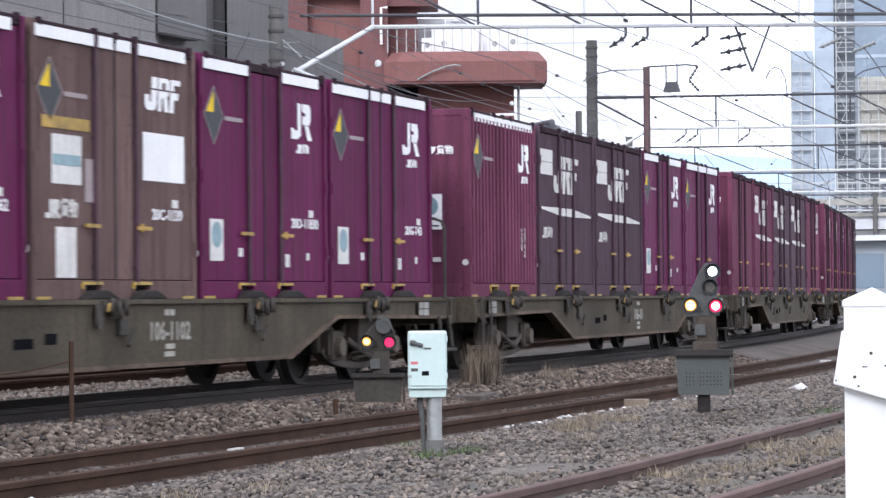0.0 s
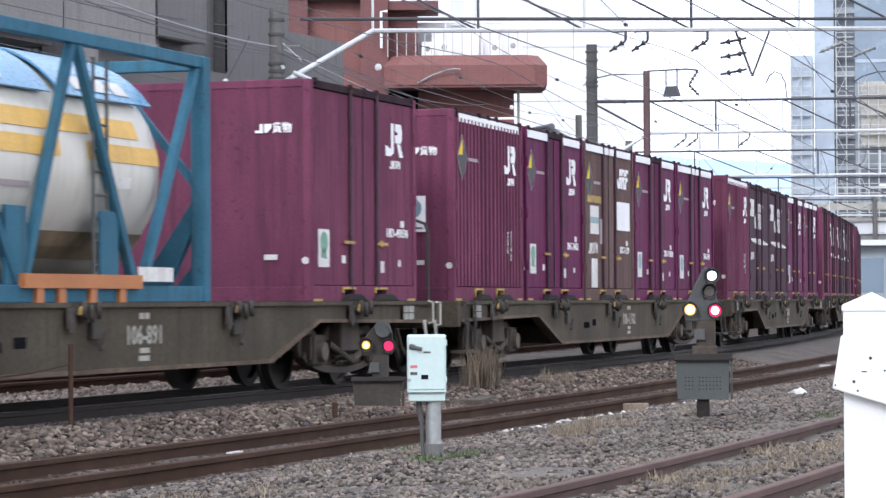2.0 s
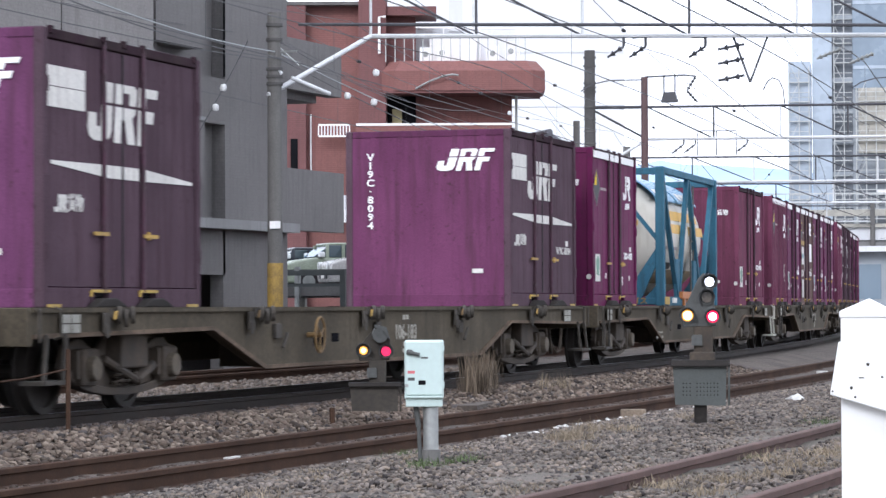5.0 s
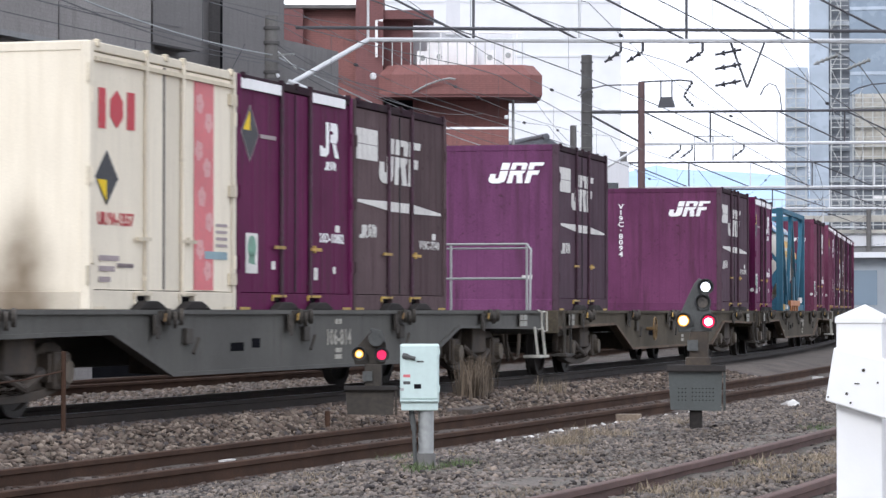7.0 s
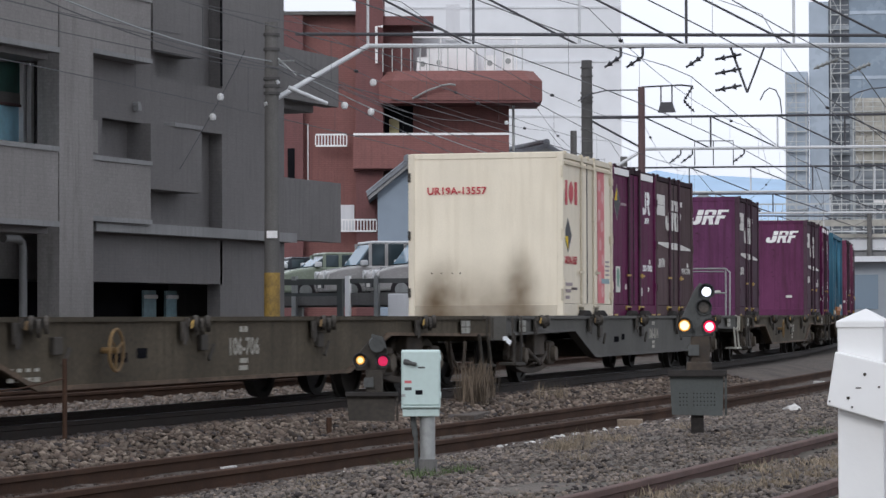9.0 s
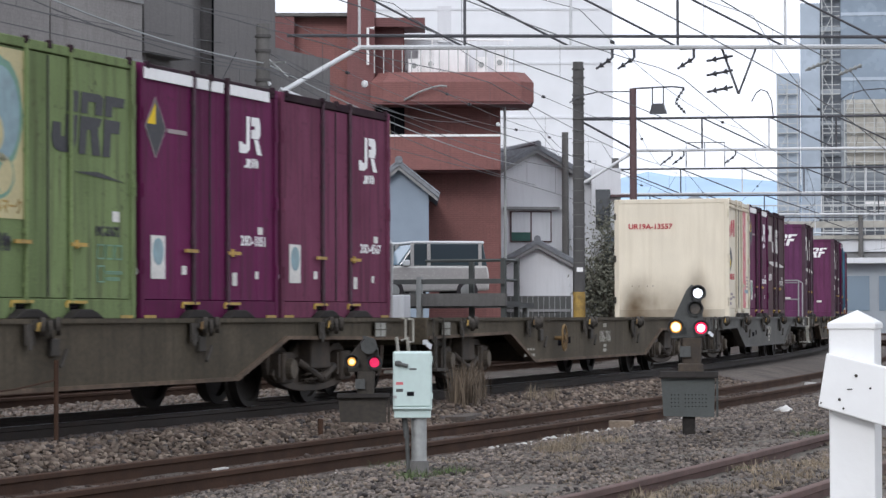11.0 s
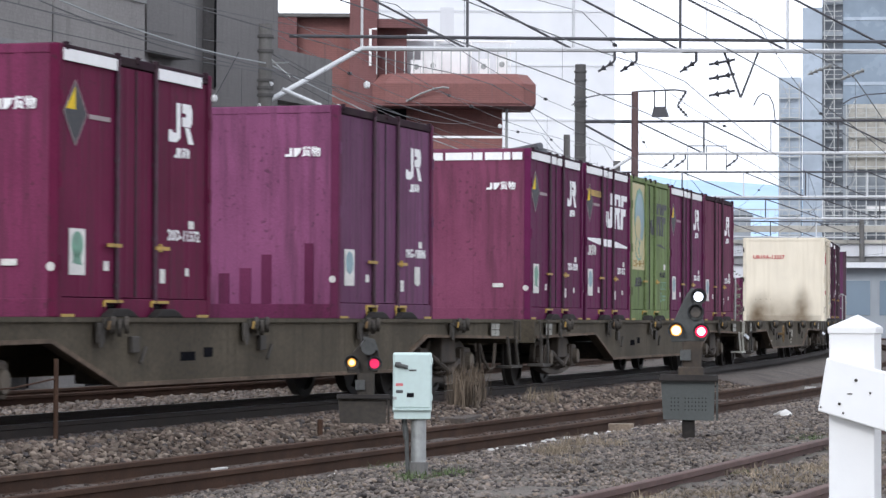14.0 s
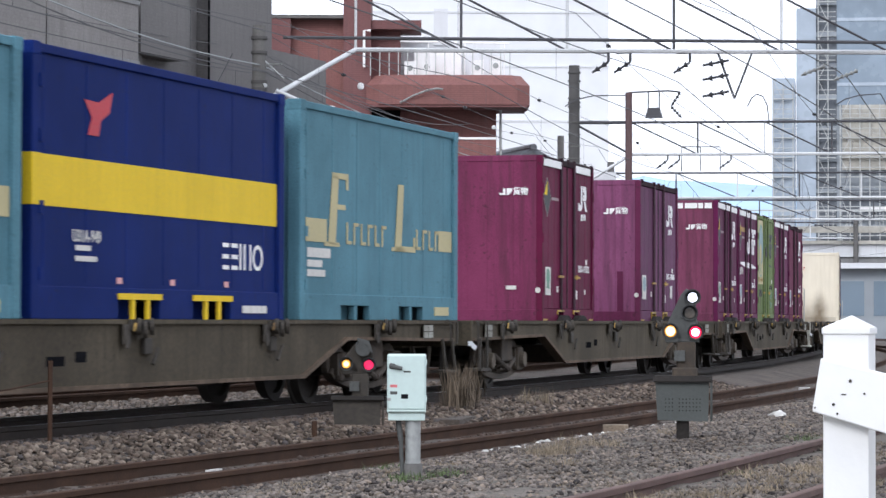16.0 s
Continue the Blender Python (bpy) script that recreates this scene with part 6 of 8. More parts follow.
def dwarf_signal(at, label, amber, top_lit, dark, sheet):
    """A low shunting signal: hooded lamps on a triangular head over a perforated plate."""
    t = thing("dwarf_signal", label, "railway signal", "dwarf signals", at=at)
    outline = [(0.16, 0.79), (0.175, 0.86), (0.15, 0.96), (0.02, 1.24), (-0.03, 1.30), (-0.09, 1.26), (-0.12, 1.16), (-0.14, 0.95), (-0.155, 0.80)]
    if not top_lit:
        outline = [(0.16, 0.79), (0.175, 0.88), (0.12, 0.99), (0.02, 1.11), (-0.05, 1.16), (-0.12, 1.13), (-0.16, 1.02), (-0.17, 0.90), (-0.155, 0.80)]
    part("signal_head", Geo().prism(outline, -0.02, 0.06, "x"), dark, t, bevel=0.01)
    for y, z, lens in ((0.116, 0.90, amber), (-0.117, 0.89, M_LENS_RED if top_lit else M_LENS_RED2), (-0.09, 1.215, M_LENS_WHITE if top_lit else M_LENS_OFF), (-0.065, 1.07, M_LENS_OFF)):
        if not top_lit and z > 1.2:
            continue
        lit = lens is not M_LENS_OFF
        arc = [radians(-40 + 260 * i / 16) for i in range(17)]
        q = [(y + 0.078 * math.cos(a), z + 0.078 * math.sin(a)) for a in arc] + [(y + 0.070 * math.cos(a), z + 0.070 * math.sin(a)) for a in reversed(arc)]
        hd = part("lamp_hood", Geo().prism(q, -0.13, -0.02, "x"), M_BLACK, t)
        r = 0.056 if lens is M_LENS_RED else 0.050 if lens is M_LENS_RED2 else 0.044
        part("lens", Geo().tube((-0.035, y, z), (-0.025, y, z), r if lit else 0.05, 24), lens, hd, "" if lit else "unlit lens")
        if lens is M_LENS_AMBER:
            part("lens_edge", Geo().lathe([(0.054, 0.0), (0.054, 0.012), (0.042, 0.014), (0.042, 0.0)], 20, Matrix.Translation((-0.026, y, z)) @ Matrix.Rotation(radians(-90), 4, "Y")), M_LENS_RIM, hd)
        if lens is M_LENS_RED and top_lit:
            part("lens_core", Geo().tube((-0.04, y, z), (-0.036, y, z), 0.038, 20), M_LENS_CORE, hd)
        if lens is M_LENS_AMBER2:
            part("lens_core", Geo().tube((-0.04, y, z), (-0.036, y, z), 0.028, 20), M_LENS_AMBERCORE, hd)
        part("lens_rim", Geo().lathe([(0.072, 0), (0.072, 0.02), (0.06, 0.02), (0.06, 0)], 20, Matrix.Translation((-0.022, y, z)) @ Matrix.Rotation(radians(-90), 4, "Y")), M_DARKGREY, hd)
    if not top_lit:
        part("lamp_hood", Geo().tube((-0.16, -0.06, 1.06), (0.0, -0.05, 1.07), 0.080, 18), M_DARKGREY, t, smooth=True)
        part("visor", Geo().prism([(-0.0, 1.17), (-0.12, 1.14), (-0.16, 1.02), (-0.145, 1.02), (-0.10, 1.10), (-0.0, 1.14)], -0.17, -0.03, "x"), M_DARKGREY, t)
    g = Geo().box(-0.03, 0.09, -0.12, 0.06, 0.50, 0.80).box(-0.06, 0.11, -0.14, 0.10, 0.44, 0.56)
    part("stem", g, M_BOGIE if top_lit else M_GRIME, t, bevel=0.015)
    part("bracket", Geo().box(-0.07, -0.03, -0.02, 0.08, 0.62, 0.72), M_DARKGREY, t)
    up = pose(0, 0, 0) if top_lit else pose(0, 0, 0.23) @ Matrix.Diagonal((1, 1, 0.70, 1))
    part("cover_plate", Geo().prism([(0.258, 0.465), (-0.245, 0.455), (-0.235, 0.06), (0.235, 0.07)], -0.10, -0.085, "x"), sheet, t, "grey-green perforated cover plate" if top_lit else "sooty cover plate", m=up)
    part("cover_top", Geo().prism([(0.10, 0.46), (-0.105, 0.46), (-0.15, 0.425), (-0.152, 0.435), (-0.10, 0.485), (0.10, 0.485)], -0.275, 0.27, "y"), M_SOOT, t, "dark overhanging lip of the cover", m=up)
    part("cover_side", Geo().prism([(-0.13, 0.46), (0.09, 0.46), (0.02, 0.06), (-0.06, 0.06), (-0.115, 0.24)], -0.275, -0.255), sheet, t, m=up)
    for r in range(4 if top_lit else 0):
        for k in range(11):
            if k != 3:
                y, z = 0.16 - k * 0.032, 0.16 + r * 0.036
                part("vent_hole", Geo().tube((-0.103, y, z), (-0.100, y, z), 0.006, 6), M_VOIDSHADE, t)
    part("foot_post", Geo().box(-0.06, 0.06, -0.06, 0.06, -0.16, 0.10), M_SOOT, t, bevel=0.01)
    return t


dwarf_signal(pose(25.33, 7.12, 0, 0, 0, 15.6), "dark dwarf signal showing white, amber and red lamps", M_LENS_AMBER, True, M_DARKGREY, M_PLATE)
dwarf_signal(pose(26.815, 11.02, -0.355, 0, 0, 22.3), "small dark dwarf signal showing amber and red lamps", M_LENS_AMBER2, False, M_GRIME, M_GRIME)


def white_post():
    t = thing("fence_post", "thick white painted wooden post with pointed cap and rail", "fence post", at=pose(7.35, 1.615, 0, 0, 0, 4.0))
    part("post", Geo().box(-0.055, 0.075, -0.066, 0.055, -0.30, 0.962), M_POST, t, bevel=0.004)
    g = Geo().box(-0.060, 0.080, -0.070, 0.058, 0.955, 0.972)
    g.add([(-0.060, -0.070, 0.972), (0.080, -0.070, 0.972), (0.080, 0.058, 0.972), (-0.060, 0.058, 0.972), (0.01, -0.012, 1.006)], [(0, 1, 4), (1, 2, 4), (2, 3, 4), (3, 0, 4), (3, 2, 1, 0)])
    part("cap", g, M_POST, t, "low pointed white cap", bevel=0.003)
    g = Geo().prism([(0.055, 0.893), (0.078, 0.752), (-0.5, 0.584), (-0.5, 0.76)], -0.095, -0.057, "x")
    part("rail_board", g, M_POST, t, "sloping white board nailed across the post", bevel=0.004)
    g = Geo()
    for y, z, r in ((-0.023, 0.833, 0.0045), (0.021, 0.771, 0.0042), (0.011, 0.747, 0.003), (0.070, 0.762, 0.0025), (-0.06, 0.80, 0.003)):
        g.tube((-0.0975, y, z), (-0.094, y, z), r, 8)
    g.box(-0.0965, -0.094, -0.013, 0.001, 0.796, 0.799)
    part("nail_heads", g, M_GRIME, t)


white_post()


def plants():
    rng = random.Random(7)

    def tuft(name, x, y, n, h, spread, mat, label, cat="dry grass", width=0.004):
        g, z = Geo(), bed_at(x, y)
        for i in range(n):
            a, r = rng.uniform(0, 6.28), spread * rng.random() ** 0.6
            p = Vector((x + r * math.cos(a), y + r * math.sin(a), z - 0.01))
            hh, lean = h * rng.uniform(0.45, 1.1), rng.uniform(0.05, 0.45) * (0.55 if h > 0.2 else 2.2)
            b = rng.uniform(0, 6.28)
            d = Vector((math.cos(b) * lean, math.sin(b) * lean, 1)).normalized()
            q = p + d * hh * 0.6
            e = q + (d + Vector((math.cos(b) * lean, math.sin(b) * lean, -0.15))).normalized() * hh * 0.4
            s = Vector((math.sin(a), -math.cos(a), 0)) * width
            k = len(g.v)
            g.v += [tuple(p - s), tuple(p + s), tuple(q + s * 0.8), tuple(q - s * 0.8), tuple(e)]
            g.f += [(k, k + 1, k + 2, k + 3), (k + 3, k + 2, k + 4)]
        return tagged(part(name, g, mat), label, cat, kind="stuff")
    for i in range(9):
        tuft("dry_grass", 32.2 + i * 0.24, 12.02 + 0.05 * i + rng.uniform(-0.1, 0.1), 42, 0.54, 0.17, M_STALK, "tall dry grass clump standing in the ballast", width=0.007)
    for x, y in ((17.9, 7.0), (18.2, 7.02), (18.5, 6.95), (18.75, 7.0), (18.35, 7.2)):
        tuft("weeds", x, y, 60, 0.085, 0.16, M_GRASS, "low green weeds round the post foot", "weeds", 0.004)
    for x, y in ((19.6, 4.55), (18.2, 4.4), (16.6, 4.5), (19.9, 4.7), (17.3, 4.35), (21.4, 4.75), (22.0, 4.65), (15.4, 4.3), (20.6, 4.6), (24.2, 4.9), (16.0, 4.75), (18.9, 4.85)):
        tuft("dry_grass", x, y, 140, 0.085, 0.25, M_STRAW, "flattened straw-coloured grass between the rails", width=0.004)
    for x, y in ((23.6, 7.3), (24.0, 7.5), (13.9, 6.9), (14.6, 6.7), (20.2, 6.6), (26.5, 7.6), (22.4, 7.55)):
        tuft("dry_grass", x, y, 60, 0.12, 0.2, M_STRAW, "small tuft of dry grass in the gravel", width=0.003)
    for k in range(34):
        s, o = rng.uniform(15, 30), rng.choice([-9.6, -8.75, -8.6, -9.0, -7.9, -7.6, -6.9, -5.9, -5.6]) + rng.gauss(0, 0.25)
        x, y, _ = on_line(s, o)
        tuft("dry_grass", x, y, rng.randint(60, 150), rng.uniform(0.04, 0.085), rng.uniform(0.15, 0.32), M_STRAW if rng.random() < 0.75 else M_GRASS, "matted patch of dry grass in the gravel", width=0.003)
    for x, y in ((21.77, 7.23), (22.2, 7.3), (23.92, 7.73)):
        tuft("dry_grass", x, y, 120, 0.17, 0.24, M_STRAW, "pale straw tuft beside the rail", width=0.003)
    for x, y in ((35.4, 12.1), (36.2, 12.1)):
        tuft("dry_grass", x, y, 40, 0.28, 0.15, M_STRAW, "thin dry stalks beside the rails")


plants()
t = thing("marker_rod", "thin rusty marker rod with wire beside the track", "marker rod", at=pose(21.4, 11.65, -0.08))
part("rod", Geo().tube((0, 0, -0.1), (0, 0, 0.72), 0.022, 8), M_RUST, t)
part("wire", Geo().line([(0, 0, 0.55), (-0.5, 0.12, 0.48), (-1.2, 0.25, 0.44)], 0.008, 5), M_RUST, t)
t = thing("marker_rod", "short rusty stake in the ballast", "marker rod", at=pose(26.0, 11.15, -0.18))
part("rod", Geo().tube((0, 0, -0.1), (0, 0, 0.16), 0.03, 8), M_RUST, t)
t = thing("timber_block", "short weathered wooden block beside the rail", "wood block", at=pose(29.9, 9.18, -0.19, 0, 0, 14))
part("block", Geo().box(-0.07, 0.07, -0.14, 0.14, -0.06, 0.035), M_TIMBER, t, bevel=0.012)
t = thing("trough_lid", "low dark concrete cable lid beside the signal", "cable cover", at=pose(31.0, 11.5, -0.185, 0, 0, 12))
part("lid", Geo().box(-0.7, 0.7, -0.16, 0.16, -0.05, 0.04), M_BALLAST, t, bevel=0.01)
t = thing("white_litter", "crumpled white plastic bag lying on gravel", "litter", at=pose(32.1, 7.88, -0.10))
t2 = stones("bag", [(0, 0, 0), (0.05, 0.03, 0.0), (-0.05, -0.04, -0.01)], [0.2, 0.17, 0.16], M_WHITESTONE, "", "")
for k in ("label", "category", "kind"):
    if k in t2:
        del t2[k]
t2.parent = t
t = thing("white_litter", "small white scrap beside the far rail", "litter", at=pose(51.0, 12.0, -0.25))
part("scrap", Geo().box(-0.08, 0.08, -0.1, 0.1, -0.03, 0.03), M_WHITESTONE, t, bevel=0.02)
t = thing("white_litter", "flat white strip lying against the rail", "litter", at=pose(19.27, 9.09, -0.143, 0, 0, 3))
part("scrap", Geo().box(-0.12, 0.12, -0.02, 0.02, -0.006, 0.006), M_WHITESTONE, t)


# ---- overhead line: masts, gantries, wires ----
def mast(x, y, h, r, label, mat, z0=-0.4, bands=True, marked=False):
    t = thing("overhead_line_mast", label, "mast", "overhead line masts", at=pose(x, y, 0))
    part("shaft", Geo().tube((0, 0, z0), (0, 0, h), r * 1.08, 20, r * 0.94), mat, t, smooth=True)
    if bands:
        for z in (h - 0.25, h - 0.55, h - 1.15, h - 1.3, h - 1.45):
            part("clamp_band", Geo().tube((0, 0, z - 0.03), (0, 0, z + 0.03), r * 1.12, 20), M_CONCRETE2, t)
    if marked:
        part("hazard_paint", Geo().tube((0, 0, 0.6), (0, 0, 1.9), r * 1.085, 20), M_OCHRE, t, "worn yellow and black hazard paint")
        part("number_plate", Geo().box(-r * 1.3, -r * 1.12, -0.11, 0.11, 2.6, 2.75), M_WHITE, t, m=pose(0, 0, 0, 0, 0, 24))
    return t


MAST = mast(52.0, 23.55, 7.0, 0.15, "grey concrete mast with worn yellow hazard paint", M_CONCRETE, marked=True)
part("ladder_step", Geo().tube((0, -0.5, 6.2), (0, 0.1, 6.2), 0.02, 6).tube((0, -0.55, 5.9), (0, -0.1, 6.3), 0.02, 6), M_GALV, MAST)


def gantry(left, right, z, deep, panel, label, brace_from=None, chord=0.07, z_right=None):
    """A lattice beam across the tracks, with verticals, diagonals and hangers."""
    t = thing("overhead_gantry", label, "gantry", "overhead gantries")
    a, b = Vector((*left, z)), Vector((*right, z if z_right is None else z_right))
    n = int((b - a).length / panel)
    up = Vector((0, 0, deep))
    part("lower_chord", Geo().tube(a, b, chord, 6), M_GANTRY, t)
    part("upper_chord", Geo().tube(a + up, b + up, chord * 0.8, 6), M_GANTRYDARK, t)
    for i in range(n + 1):
        p = a.lerp(b, i / n)
        part("upright", Geo().tube(p, p + up, chord * 0.6, 6), M_GANTRYDARK if i % 2 else M_GANTRY, t)
        if i < n:
            q = a.lerp(b, (i + 1) / n)
            part("diagonal", Geo().tube(p + up, q, chord * 0.5, 6), M_GANTRYDARK, t)
    if brace_from:
        part("brace", Geo().tube(brace_from, a, 0.055, 10), M_GANTRY, t, "slanting pale tubular brace")
    return t


def insulator(g, p, q, r=0.06, n=4):
    p, q = Vector(p), Vector(q)
    g.tube(p, q, r * 0.35, 6)
    for i in range(n):
        c = p.lerp(q, (i + 0.7) / (n + 0.4))
        d = (q - p).normalized() * 0.045
        g.tube(c - d, c + d, r, 10, r * 0.3)


G1 = gantry((54.55, 22.48), (58.2, 9.6), 6.71, 1.15, 2.13, "pale steel lattice gantry over the tracks", brace_from=(51.87, 23.63, 5.32), chord=0.05, z_right=6.57)
part("stay", Geo().tube((-0.05, -0.10, 5.85), (0.0, -0.15, 5.75), 0.045, 8).tube((0.06, -0.35, 5.67), (0.65, -0.95, 5.36), 0.045, 8), M_GANTRY, MAST)
mast(58.3, 9.2, 8.2, 0.17, "concrete mast at the gantry's end", M_CONCRETE, bands=False)
g = Geo().tube((52.85, 23.4, 6.84), (58.2, 9.6, 6.765), 0.035, 6)
part("feeder_bar", g, M_GANTRYDARK, G1)
for k in (0.398, 0.432, 0.525):
    p = Vector((54.55, 22.48, 6.68)).lerp(Vector((58.2, 9.6, 6.54)), k)
    g = Geo().tube(p, p + Vector((0, 0.3, 0)), 0.025, 6)
    g.tube(p, p + Vector((0, 0, -0.2)), 0.03, 6)
    insulator(g, p + Vector((0, 0, -0.2)), p + Vector((-0.06, 0.34, -0.42)), 0.07, 2)
    part("insulator", g, M_GANTRYDARK, G1)
p = Vector((54.55, 22.48, 6.68)).lerp(Vector((58.2, 9.6, 6.54)), 0.594)
part("hanger", Geo().tube(p + Vector((0, 0.35, 0)), p + Vector((0, 0, -0.95)), 0.025, 6).tube(p + Vector((0.1, -0.35, 0)), p + Vector((0, 0, -0.95)), 0.022, 6), M_GANTRYDARK, G1)
for z in (-0.15, -0.45, -0.80):
    g = Geo()
    insulator(g, p + Vector((0, 0.12, z)), p + Vector((-0.1, 0.66, z - 0.1)), 0.075, 2)
    part("insulator", g, M_GANTRYDARK, G1)
for k, r in ((0.735, 0.0), (0.785, 0.1)):
    p = Vector((54.55, 22.48, 6.68)).lerp(Vector((58.2, 9.6, 6.54)), k)
    g = Geo()
    insulator(g, p + Vector((0, 0, -0.25 - r)), p + Vector((-0.1, 0.5, -0.45 - r)), 0.055, 5)
    part("insulator", g, M_GALV, G1)

M2 = mast(93.25, 30.15, 9.95, 0.20, "tall sooty concrete mast", M_CONCRETE2, marked=True)
for i in range(13):
    part("step_band", Geo().tube((0, 0, 2.9 + i * 0.42), (0, 0, 2.93 + i * 0.42), 0.225, 16), M_CONCRETE, M2)
g = gantry((93.85, 28.25), (96.6, 17.0), 6.83, 1.12, 2.1, "dark lattice gantry farther along the line", brace_from=(93.2, 30.2, 5.56), chord=0.055)
part("upper_chord", Geo().tube((93.2, 30.3, 7.95), (93.85, 28.25, 7.95), 0.06, 6), M_GANTRYDARK, g)
part("diagonal", Geo().tube((93.2, 30.2, 7.95), (93.85, 28.3, 6.85), 0.04, 6), M_GANTRYDARK, g)
for k in (0.11, 0.145, 0.30):
    p = Vector((93.85, 28.25, 6.83)).lerp(Vector((96.6, 17.0, 6.83)), k)
    q = Geo()
    q.tube(p, p + Vector((0, 0, -0.2)), 0.03, 6)
    insulator(q, p + Vector((0, 0, -0.2)), p + Vector((-0.06, 0.4, -0.5)), 0.07, 2)
    part("insulator", q, M_GANTRYDARK, g)
for arm in ([(94.44, 24.23, 8.46), (94.48, 24.09, 8.75), (94.52, 23.92, 8.88), (94.57, 23.71, 8.80), (94.61, 23.57, 8.49), (94.62, 23.51, 7.95)],
            [(95.15, 21.27, 8.49), (95.22, 20.98, 8.68), (95.32, 20.51, 8.81), (95.47, 19.79, 8.86), (95.6, 19.3, 7.95)],
            [(92.67, 30.29, 8.48), (92.80, 29.92, 8.72), (92.98, 29.36, 8.85), (93.15, 28.79, 8.86), (93.8, 28.35, 8.9)]):
    part("jumper_loop", Geo().line(arm, 0.022, 6), M_GANTRYDARK, g, "curved dark jumper cable")
mast(96.6, 16.8, 8.2, 0.17, "concrete mast at the second gantry's end", M_CONCRETE, bands=False)
t = mast(93.82, 28.33, 9.0, 0.13, "brown steel column with insulator frame on top", M_STEELBROWN, bands=False)
g = Geo().line([(0, 0.0, 9.0), (0.3, -1.35, 9.05), (0.4, -1.75, 9.0)], 0.03, 6)
for y in (-0.65, -1.05):
    g.tube((0.2, y, 9.05), (0.2, y, 8.3), 0.025, 6)
g.prism([(-0.66, 8.46), (-1.04, 8.46), (-1.16, 8.10), (-0.56, 8.10)], 0.1, 0.3, "x")
insulator(g, (0.4, -1.75, 9.0), (0.3, -1.45, 8.5), 0.07)
insulator(g, (0.3, -1.45, 8.5), (0.4, -1.8, 8.1), 0.07)
part("switch_frame", g, M_GANTRYDARK, t)
mast(99.75, 32.78, 7.95, 0.13, "plain grey pole behind the railway", M_CONCRETE, bands=False)
GFAR = gantry((124.3, 38.2), (127.8, 24.5), 6.72, 1.15, 2.4, "far lattice gantry over the tracks", chord=0.055)
mast(124.3, 38.4, 8.4, 0.18, "plain far concrete mast", M_CONCRETE, bands=False)
mast(127.9, 24.2, 8.4, 0.18, "plain far concrete mast", M_CONCRETE, bands=False)
part("switch_frame", Geo().line([(124.17, 34.96, 7.9), (124.17, 34.96, 9.03), (124.64, 33.26, 9.02), (124.64, 33.26, 7.9)], 0.03, 6).tube((124.4, 34.14, 9.02), (124.4, 34.14, 7.9), 0.025, 6), M_GANTRYDARK, GFAR)
for d in (160, 195, 232):
    x, y, a = on_line(d, 9.5)
    x2, y2, _ = on_line(d, -13.5)
    gantry((x, y), (x2, y2), 6.9, 1.1, 3.0, "hazy distant gantry over the tracks", chord=0.06)
    for px, py in ((x, y), (x2, y2)):
        mast(px, py, 8.3, 0.18, "hazy distant concrete mast", M_CONCRETE, bands=False)


def contact_line(side, z_wire, z_top, s0, s1, label):
    """A contact wire with its sagging messenger and droppers."""
    t = thing("overhead_wire", label, "overhead wire", "contact lines")
    span, pts = 39.0, []
    for s in np.arange(s0, s1, 3.25):
        x, y, _ = on_line(s, side)
        u = ((s - 58.0) % span) / span
        pts.append((Vector((x, y, z_wire)), Vector((x, y, z_top - 0.45 * 4 * u * (1 - u)))))
    part("contact_wire", Geo().line([a for a, b in pts], 0.010, 4), M_WIRE, t)
    part("messenger_wire", Geo().line([b for a, b in pts], 0.010, 4), M_WIRE, t)
    for a, b in pts[::2]:
        part("dropper", Geo().tube(a, b, 0.004, 3), M_WIRE, t)


for nm, o in TRACKS.items():
    contact_line(o, 5.15, 6.25, 20.0, 230.0, "thin contact wire and messenger above a track")
contact_line(8.2, 5.2, 6.3, 40.0, 230.0, "thin contact wire above an outer track")


def cable(points, sag, r, label, mat=M_WIRE, beads=(), clips=0):
    t = thing("overhead_cable", label, "cable", "overhead cables")
    pts = [Vector(points[0])]
    for p, q in zip(points, points[1:]):
        p, q = Vector(p), Vector(q)
        pts += [p.lerp(q, i / 8) - Vector((0, 0, sag * 4 * i / 8 * (1 - i / 8))) for i in range(1, 9)]
    part("cable", Geo().line(pts, r, 4), mat, t)
    for k in range(clips):
        p = pts[9 + (k * 5 + len(pts[0]) + int(points[0][2] * 10)) % (len(pts) - 10)]
        part("line_clip", Geo().tube(p - Vector((0.06, 0, 0)), p + Vector((0.06, 0, 0)), 0.045, 8), M_BLACK, t)
    for b in beads:
        g = Geo()
        g.lathe([(0.01, -0.075), (0.055, -0.06), (0.075, 0.0), (0.055, 0.06), (0.01, 0.075)], 12, Matrix.Translation(b))
        part("insulator_bead", g, M_PORCELAIN, t, smooth=True)


# feeders running with the line, at several heights
for o, z, sg in ((9.4, 7.6, 0.5), (9.8, 8.4, 0.6), (8.9, 6.9, 0.5), (-1.8, 7.3, 0.5), (1.9, 7.55, 0.5), (-6.2, 7.4, 0.5), (6.0, 7.8, 0.5), (7.2, 7.2, 0.5)):
    pts = [(*on_line(s, o)[:2], z) for s in (18.0, 57.0, 97.0, 130.0, 165.0, 200.0)]
    cable(pts, sg, 0.008, "feeder cable strung between gantries", clips=5)
cable([(38.0, 22.6, 6.75), (52.0, 23.5, 6.2), (94.0, 32.5, 6.4)], 0.25, 0.016, "pale power cable running past the grey building", M_WIRELIGHT)
cable([(38.0, 22.4, 6.5), (52.0, 23.4, 6.05), (94.0, 32.0, 5.7)], 0.25, 0.012, "thin power cable running past the grey building")
